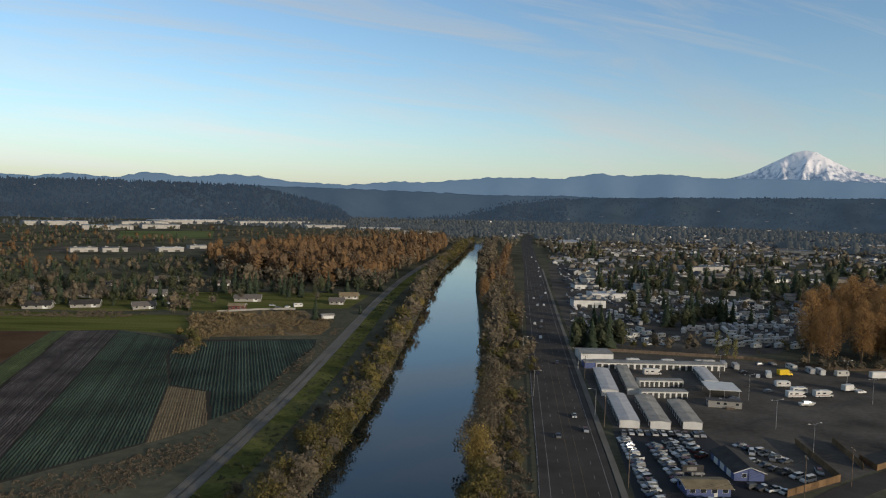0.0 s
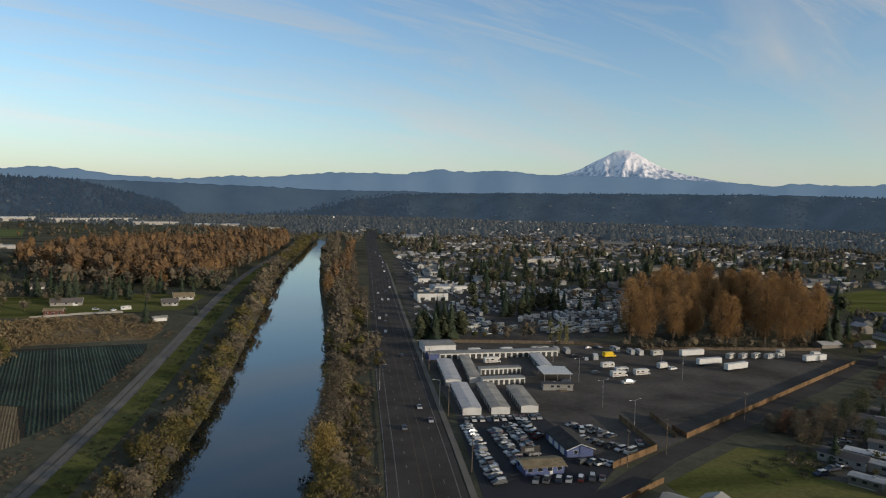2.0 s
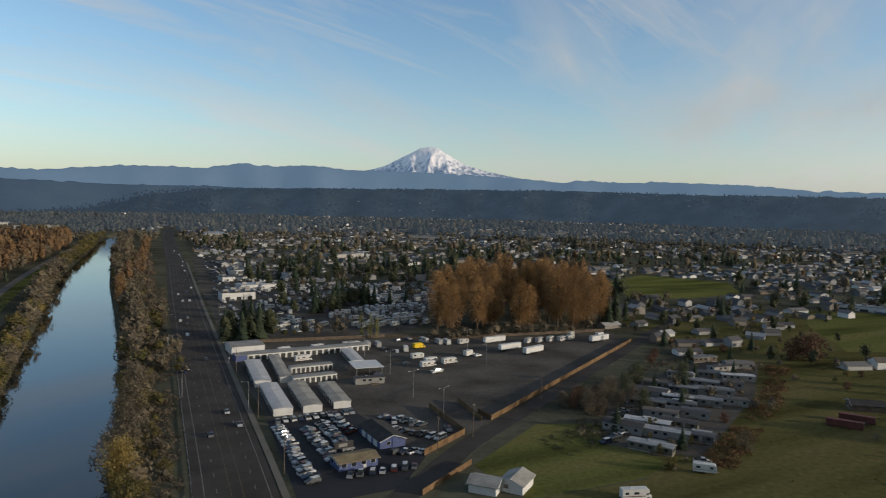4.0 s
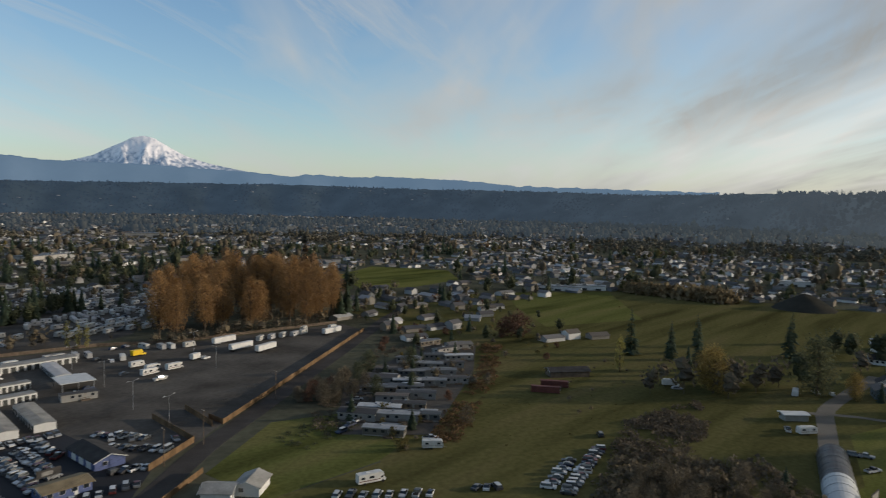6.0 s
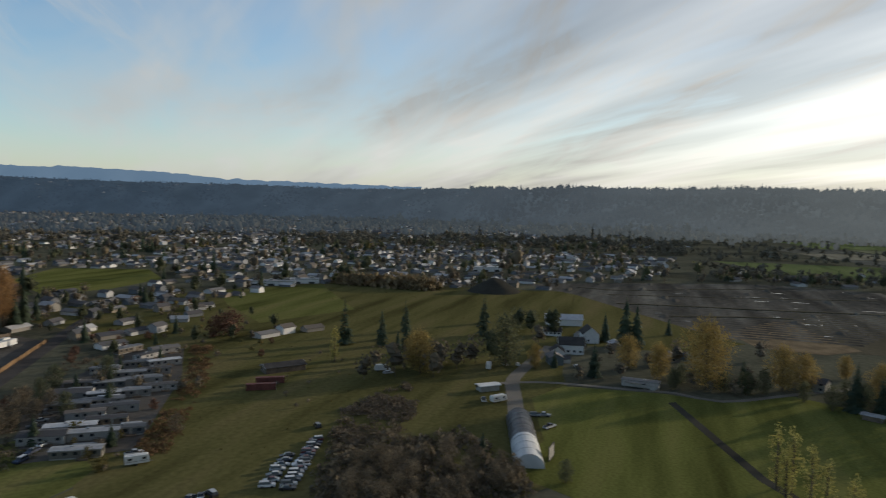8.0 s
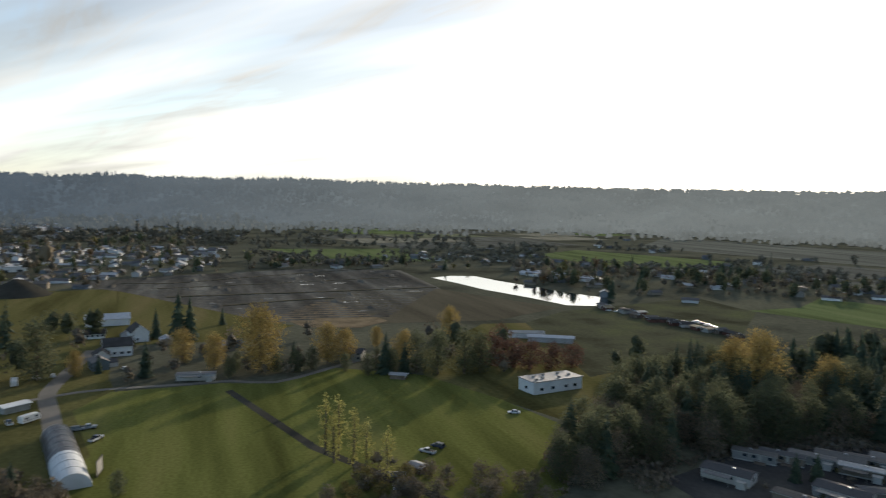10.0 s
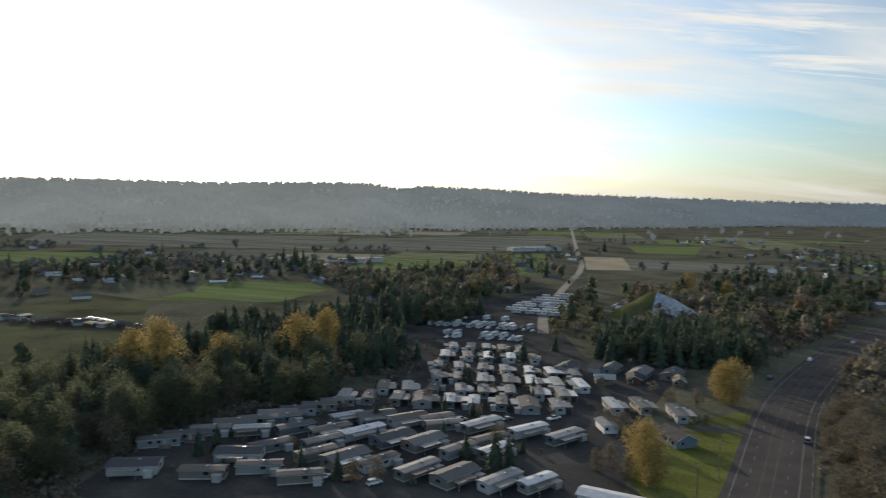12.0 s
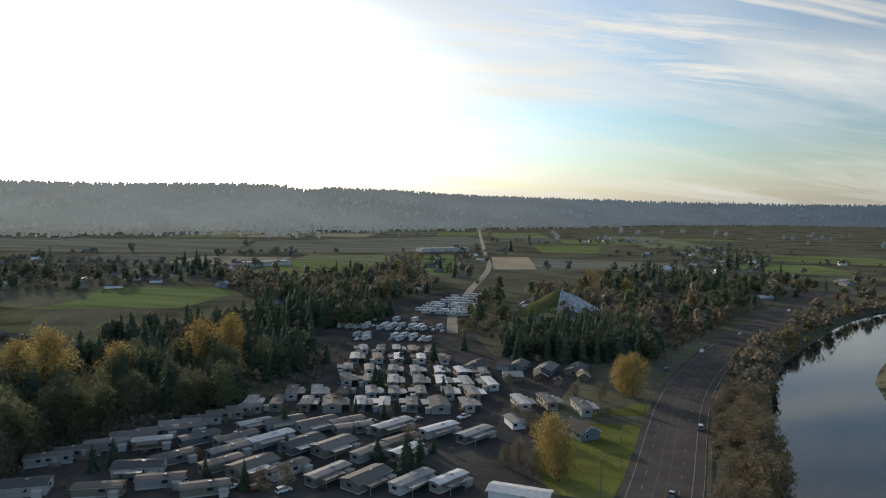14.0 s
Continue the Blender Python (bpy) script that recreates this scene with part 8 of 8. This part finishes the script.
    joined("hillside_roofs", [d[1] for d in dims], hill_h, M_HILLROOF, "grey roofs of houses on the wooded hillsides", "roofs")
    for name, rows, m, near_models, far_models in (
            ("firs", firs, M_PINE, [small_fir(s, 9, k=7) for s in range(4)], [small_fir(s, 5, k=5) for s in range(6)]),
            ("bare_trees", brown, M_BROWN, [small_leafy(s, 60, s=.95, cores=2) for s in range(5)], [small_leafy(s, 6) for s in range(5)]),
            ("green_trees", green, M_DKGREEN, [small_leafy(s + 9, 60, s=.95, cores=3) for s in range(4)], [small_leafy(s + 9) for s in range(4)]),
            ("orange_trees", orange, M_RUST, [small_leafy(s + 20, 70, 16, 4.6, 1.0, 2) for s in range(4)], [small_leafy(s + 20, 20, 16, 4.6) for s in range(4)]),
            ("olive_trees", leafy, M_OLIVE, [small_leafy(s + 30, 60, s=.95, cores=2) for s in range(4)], [small_leafy(s + 30) for s in range(4)])):
        word = name.replace("_", " ")
        joined("town_" + name, near_models, [q for q in rows if math.hypot(q[0], q[1]) < 760], m, word + " among the houses and fields", "trees", name != "firs")
        joined("distant_" + name, far_models, [q for q in rows if 760 <= math.hypot(q[0], q[1]) < edge(q[0], q[1])], m, word + " in the distance", "trees", True)
        beyond = [q for q in rows if math.hypot(q[0], q[1]) >= edge(q[0], q[1])]
        models = [far_fir(s) for s in range(4)] if name == "firs" else [far_round(s + 50) for s in range(5)]
        middle = [small_fir(s, 6, k=5) for s in range(4)] if name == "firs" else [small_leafy(s + 50, 16, 10, 4.4, 1.5, 2) for s in range(5)]
        # past 1600 m the trees carry the painted haze glow
        joined("woods_backdrop", models, [q for i, q in enumerate(beyond) if i % 2 and math.hypot(q[0], q[1]) > 1600], M_FARWOOD, "far woods with painted haze glow at the foot of the hills", "woods", True)
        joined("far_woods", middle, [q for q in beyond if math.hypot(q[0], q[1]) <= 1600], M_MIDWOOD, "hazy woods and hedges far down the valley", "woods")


def edge(x, y):
    """Past this distance the woods take the far materials with haze painted in."""
    return 1900 if x < 0 < y else 1250 if y > 0 else 850


def finish_far_vehicles():
    """Cars and campers past their reach, as joined rows of bodies and windows."""
    car_b = side_form(Build(), [(-2.3, .2), (2.3, .2), (2.35, .7), (1.2, .9), (.5, 1.42), (-1.3, 1.45), (-2.2, .95)], .9, .75)
    car_g = side_form(Build(), [(-1.75, .95), (.95, .92), (.45, 1.36), (-1.2, 1.38)], .9, .78)
    rv_b = side_form(Build(), [(-3.4, .4), (3.2, .4), (3.45, 1.3), (3.2, 2.6), (2.8, 2.95), (-3.4, 2.95)], 1.22, 1.16)
    rv_g = Build()
    for x, w in ((-2.0, 1.3), (1.9, 1.1)):
        rv_g.block(x, 0, 1.75, w, 2.5, .6)
    cars = [r for k in ("sedan", "suv", "pickup_truck", "van") for r in AFAR.get(k, [])]
    vans = [r for k in ("travel_trailer", "motorhome") for r in AFAR.get(k, [])]
    joined("distant_cars", [car_b], cars, M_FARCAR, "rows of distant parked cars", "cars")
    joined("distant_car_windows", [car_g], cars, M_PANE, "dark windows of the distant cars", "cars")
    joined("distant_campers", [rv_b], vans, M_FARCAMPER, "rows of distant white campers", "trailers")
    joined("distant_camper_windows", [rv_g], vans, M_PANE, "dark windows of the distant campers", "trailers")


FARFIELDS = [
    [(429, -410), (433, -468), (476, -537), (371, -576), (339, -547), (330, -451)],
    [(417, -210), (457, -262), (500, -420), (420, -410), (319, -297), (277, -174)],
    [(690, -235), (704, -262), (698, -288), (650, -296), (600, -310), (560, -318), (518, -336), (486, -326), (476, -300), (484, -280), (530, -270), (590, -252), (640, -246)],
    [(626, 56), (690, 115), (745, 20), (800, -125), (770, -225), (593, -214), (453, -130), (453, -48)],
    [(323, -1065), (278, -1085), (199, -775), (241, -758)],
    [(212, -1056), (158, -1079), (115, -874), (168, -853)],
    [(150, -1055), (-60, -1048), (-70, -903), (118, -880)],
    [(204, -1424), (60, -1440), (60, -1200), (150, -1190)],
    [(330, -1120), (620, -1000), (760, -1300), (420, -1750), (300, -1500)],
    [(620, -980), (1150, -820), (1500, -1150), (800, -1350)],
    [(1120, -100), (1120, -330), (880, -330), (880, -200)],
    [(-616, 1309), (-462, 1389), (-565, 1717), (-742, 1599)],
    [(-560, 960), (-360, 1080), (-350, 1150), (-600, 1080)],
    [(700, -560), (960, -480), (1080, -640), (820, -760)],
    [(-400, -1100), (-100, -1180), (-60, -1320), (-380, -1280)],
]
far_road = road("far_road", [(108, -417), (128, -500), (148, -640), (180, -880), (251, -1187), (372, -1711), (553, -2500)], 3.5, "straight pale country road", 0.07, material=M_PALEROAD)

for pts, material, label in zip(FARFIELDS, (M_FIELDGREEN, M_WETGRASS, None, M_MUD, M_FIELDGREEN, M_DRYFIELD, M_VALLEY, M_FIELDGREEN, M_VALLEY, M_VALLEY, M_FIELDGREEN, M_FIELDGREEN, M_LOT, M_FIELDGREEN, M_FIELDGREEN),
                                ("green sports field", "grey-green wet meadow", "", "muddy building site with puddles", "green field", "pale dry field", "dark ploughed field", "green field", "dark ploughed field",
                                 "pale dry field", "green field", "green field", "yard of the warehouses", "green field", "green field")):
    if material:
        field("far_field", pts, material, label + " in the valley", "field", 0.05)
b = Build()
b.poly([(x, y, 0.06) for x, y in FARFIELDS[2]])
setting("pond", b, M_WATER, "long still pond that mirrors the sky", "pond")


def warehouse(x, y, lx, ly, h, heading, label, wall=None, bays=6):
    ob = new("warehouse")
    w = Build()
    w.block(0, 0, 0, lx, ly, h)
    part("wall", w, wall or M_WHITEMETAL, ob)
    r = Build()
    r.block(0, 0, h, lx + .6, ly + .6, .5)
    rf = part("roof", r, M_TINROOF, ob)
    for i in range(bays):
        d = Build()
        d.block(-lx / 2 + (i + .5) * lx / bays, -ly / 2, 0, lx / bays * .4, .3, h * .45)
        part("loading_door", d, M_DOORDARK, ob)
        u = Build()
        u.block(-lx / 2 + (i + .5) * lx / bays, ly * .1 * (-1) ** i, h + .5, 4, 3, 1.5)
        part("roof_unit", u, M_GREYROOF, rf)
    ob.matrix_basis = pose(x, y, 0, 0, 0, heading)
    tagged(ob, label, "warehouse", "pale warehouses")


for name, pts, material, label in (("far_field", [(510, -85), (613, -122), (598, -213), (473, -267), (431, -196), (435, -125), (434, -102)], M_TILLED, "brown tilled field beside the pond"),
                                   ("far_field", [(478, -53), (538, -90), (535.5, -101), (444, -122), (424, -99), (432, -65)], M_STUBBLE, "pale stubble plots beside the building site"),
                                   ("far_field", [(902, -128), (1079, -166), (1051, -289), (955, -271), (862, -208)], M_FIELDGREEN, "sunlit green field beside the suburb")):
    field(name, pts, material, label, "field", 0.07 if material is M_STUBBLE else 0.062)
for x, y, lx, ly, h, a in ((-1030, 1840, 150, 60, 11, 40), (-810, 1675, 110, 60, 10, 30), (-735, 1800, 90, 60, 10, 30), (-860, 1980, 130, 60, 11, 45), (-800, 2160, 220, 70, 12, 50), (-560, 2240, 260, 60, 12, 40),
                           (-512, 985, 36, 18, 6, 42), (-475, 1000, 34, 18, 6, 42), (-405, 1028, 36, 18, 6, 40), (-385, 1110, 44, 16, 5, 40), (-360, 2100, 120, 50, 9, 20), (-180, 2000, 120, 40, 9, 10), (-60, 1850, 90, 30, 8, 5),
                           (335, 905, 56, 26, 8, 25), (370, 780, 40, 20, 6, 25), (119, 562, 26, 14, 6, 2), (150, 625, 34, 18, 4, 5), (143, 694, 24, 16, 4, 5), (160, 760, 30, 16, 5, 84), (178, 860, 40, 18, 5, 84), (128, 590, 18, 12, 4, 5), (270, 1500, 90, 40, 8, 84), (700, 1350, 80, 26, 8, -35),
                           (660, -380, 88, 22, 3, 32), (1355, 255, 60, 16, 6, -60), (455, -800, 60, 16, 5, 50), (316, -1150, 90, 26, 6, 40), (575, 332, 44, 12, 4, -65), (600, 318, 40, 12, 4, -65), 
                           (1050, 1450, 110, 40, 9, -35), (1100, 1400, 24, 20, 15, -35), (1450, 640, 60, 26, 7, -50), (200, 690, 24, 16, 5, 80), (230, 560, 26, 14, 5, 75), (800, 180, 40, 14, 5, -60)):
    warehouse(x, y, lx, ly, h, a, "long pale flat-roofed warehouse in the valley" if lx > 50 else "pale flat-roofed shed in the valley", bays=(6 if lx > 50 else 3) if math.hypot(x, y) < 900 else 2, wall=M_CONCRETE if math.hypot(x, y) > 900 else None)

# campers and cars packed behind the storage rows
def pack(seed, outline, gap, models, heading, share=.85):
    def put(x, y, r):
        if r.random() < share:
            place(r.choice(models), x, y, heading + r.choice((0, 0, 0, 90, 180)) + r.uniform(-9, 9), .02)
    sow(seed, outline, gap, put, .2)


RVS = [TRAILER, TRAILER, MOTORHOME, TRAILER, VAN, PICKUP, SUV]
pack(201, [(104, 412), (138, 404), (150, 440), (138, 458), (112, 458)], 7.5, RVS, 30, .85)
pack(202, [(160, 404), (214, 404), (232, 430), (215, 442), (166, 442)], 7.5, RVS, 25)
pack(203, [(156, 446), (240, 448), (262, 486), (204, 494), (166, 468)], 7.5, RVS, 70)
pack(204, [(206, 500), (265, 492), (285, 540), (225, 545)], 8, RVS, 20)
pack(205, [(112, 466), (150, 480), (180, 500), (200, 540), (130, 542)], 7.5, RVS + CARS, 75, .8)
pack(206, [(132, 566), (260, 560), (300, 590), (250, 640), (136, 632)], 8, RVS + CARS, 60, .8)
pack(207, [(84, 420), (94, 418), (128, 640), (114, 640)], 6.5, CARS, 84, .55)
pack(208, [(120, 660), (132, 655), (168, 860), (180, 985), (160, 985)], 9, CARS + [VAN], 80, .6)
pack(209, [(145, 640), (240, 650), (220, 720), (160, 740)], 8.5, CARS + RVS, 70, .7)
sow(210, [(225, 545), (300, 540), (330, 610), (260, 660), (170, 640)], 24, lambda x, y, r: place(MH[r.choice((0, 1, 4))], x, y, r.choice((20, 110)) + r.uniform(-8, 8), .02) if r.random() < .6 else None)
for i in range(17):   # low sheds and huts along the track by the pond
    t = i / 16
    q = random.Random(700 + i)
    gabled_hall("low_shed", 470 - 134 * t + q.uniform(-3, 3), -300 - 14 * t + q.uniform(-6, 6), q.uniform(6, 12), q.uniform(4.5, 7), 2.4, q.uniform(.5, 1.3), q.uniform(60, 100) if i % 3 else q.uniform(-10, 20),
                q.choice((M_WOODPOLE, M_GREYROOF, M_RUSTSHED)), q.choice((M_GREYROOF, M_DARKROOF, M_TANROOF, M_DARKROOF, M_ROOFS)), "low weathered shed beside the track by the pond", category="shed")
for i in range(3):   # long low greenhouse roofs beyond the pond
    gabled_hall("greenhouse", 668 + i * 12, -372 - i * 10 + (i == 2) * 14, 92 - i * 12, 8, 2.6, 1.8, 28, M_PALEROOF, M_PALEROOF, "long low greenhouse with a pale sheeted roof", category="greenhouse")
for i, (x0, y0, x1, y1, n) in enumerate(((390, -321, 450, -298, 12), (345, -325, 400, -330, 9))):
    line_up(CARS, x0, y0, x1, y1, n, 70, 300 + i, .02, .15, 1.0)
field("camper_lot", [(100, 392), (165, 380), (195, 395), (270, 500), (280, 580), (150, 700), (128, 700), (100, 470)], M_LOT, "worn lot of the camper park", "parking lot", 0.02)
sow(211, [(74, 394), (80, 408), (104, 404), (106, 392), (88, 390)], 6.5, lambda x, y, r: r.choice((GREENTREE, GREENTREE, FIR)).put(x, y, r.uniform(.7, 1.0)))
sow(212, [(148, 462), (156, 478), (176, 484), (176, 470)], 7, lambda x, y, r: r.choice((GREENTREE, GREENTREE, FIR)).put(x, y, r.uniform(.65, .95)))
sow(213, [(180, 490), (186, 504), (214, 508), (214, 496)], 7, lambda x, y, r: r.choice((GREENTREE, GREENTREE, FIR)).put(x, y, r.uniform(.65, .95)))
sow(214, [(118, 392), (150, 386), (150, 402), (120, 408)], 9, lambda x, y, r: BROWNTREE.put(x, y, r.uniform(.5, .8)))
sow(215, [(104, 396), (190, 384), (238, 432), (232, 440), (186, 396), (106, 406)], 9, lambda x, y, r: r.choice((BROWNTREE, BUSH, OLIVEBUSH)).put(x, y, r.uniform(.3, .6)) if r.random() < .7 else None)
sow(216, [(110, 470), (260, 500), (300, 600), (230, 720), (150, 720), (120, 560)], 21, lambda x, y, r: r.choice((BROWNTREE, FIR, GREENTREE, BROWNTREE, BUSH)).put(x, y, r.uniform(.4, .85)) if r.random() < .6 else None)
sow(217, [(150, 690), (260, 640), (330, 620), (420, 760), (300, 860), (180, 800)], 19, lambda x, y, r: r.choice((FIR, FIR, GREENTREE, BROWNTREE)).put(x, y, r.uniform(.6, 1.05)) if r.random() < .55 else None)
for x, y, s in ((152, 378, .75), (156, 374, .7), (159, 371, .65)):
    POPLAR.put(x, y, s)
# belts of trees and houses between the fields towards the ridge
BELTS = [([(590, -524), (523, -550), (516, -614), (642, -770), (691, -723), (691, -614)], 15), ([(467, -559), (393, -631), (504, -803), (544, -761), (606, -760)], 17),
         ([(322, -601), (257, -626), (190, -560), (232, -471), (271, -456)], 12), ([(40, -683), (14, -780), (-37, -800), (-61, -651)], 13), ([(-61, -651), (-37, -800), (-155, -785), (-115, -651)], 16),
         ([(29, -845), (-30, -830), (-155, -785), (-210, -1200), (-152, -1414), (-60, -1300), (-70, -1060)], 21), ([(334, -665), (292, -726), (220, -554), (244, -522)], 13), ([(236, -761), (200, -784), (242, -1019), (296, -1008)], 22),
         ([(974, -242), (821, -332), (760, -420), (860, -480), (1050, -330)], 17), ([(755, -438), (641, -477), (514, -499), (560, -560), (700, -620), (840, -500)], 16), ([(500, -340), (620, -330), (600, -400), (470, -400)], 24),
         ([(820, -60), (900, -140), (880, -240), (790, -240)], 18), ([(119, -1500), (91, -1735), (-64, -1738), (-40, -1550)], 26), ([(430, -540), (520, -440), (610, -420), (600, -500), (500, -540)], 18)]


def belt_tree(x, y, r):
    if r.random() < .72:
        if math.hypot(x, y) > 850:
            BEYOND.append((x, y, 0, r.uniform(0, 6.28), r.uniform(.6, 1.1), r.uniform(.9, 1.3)))
        else:
            r.choice((BROWNTREE, GREENTREE, BROWNTREE, FIR, GREENTREE, BUSH)).put(x, y, r.uniform(.5, 1.0))


for i, (outline, gap) in enumerate(BELTS):
    sow(400 + i, outline, gap, belt_tree)
    sow(430 + i, outline, 46, lambda x, y, r: far_house.append((x, y, 0, r.uniform(0, 3), .9, 1)) if r.random() < .8 else None)
for x, y, s in ((207, -1200, 1), (-119, -969, .95), (-130, -975, 1), (-145, -960, .9), (-158, -962, 1), (-15, -791, 1), (-22, -800, .9), (485, -700, .9), (470, -690, 1), (520, -745, 1), (530, -735, .9)):
    FIR.put(x, y, s)
for x, y, s in ((40, -690, .95), (260, -752, .9), (277, -875, .9), (6, -660, .7)):
    GOLDEN.put(x, y, s)
make_town()
finish_far_vehicles()
for k in KINDS:
    k.finish()
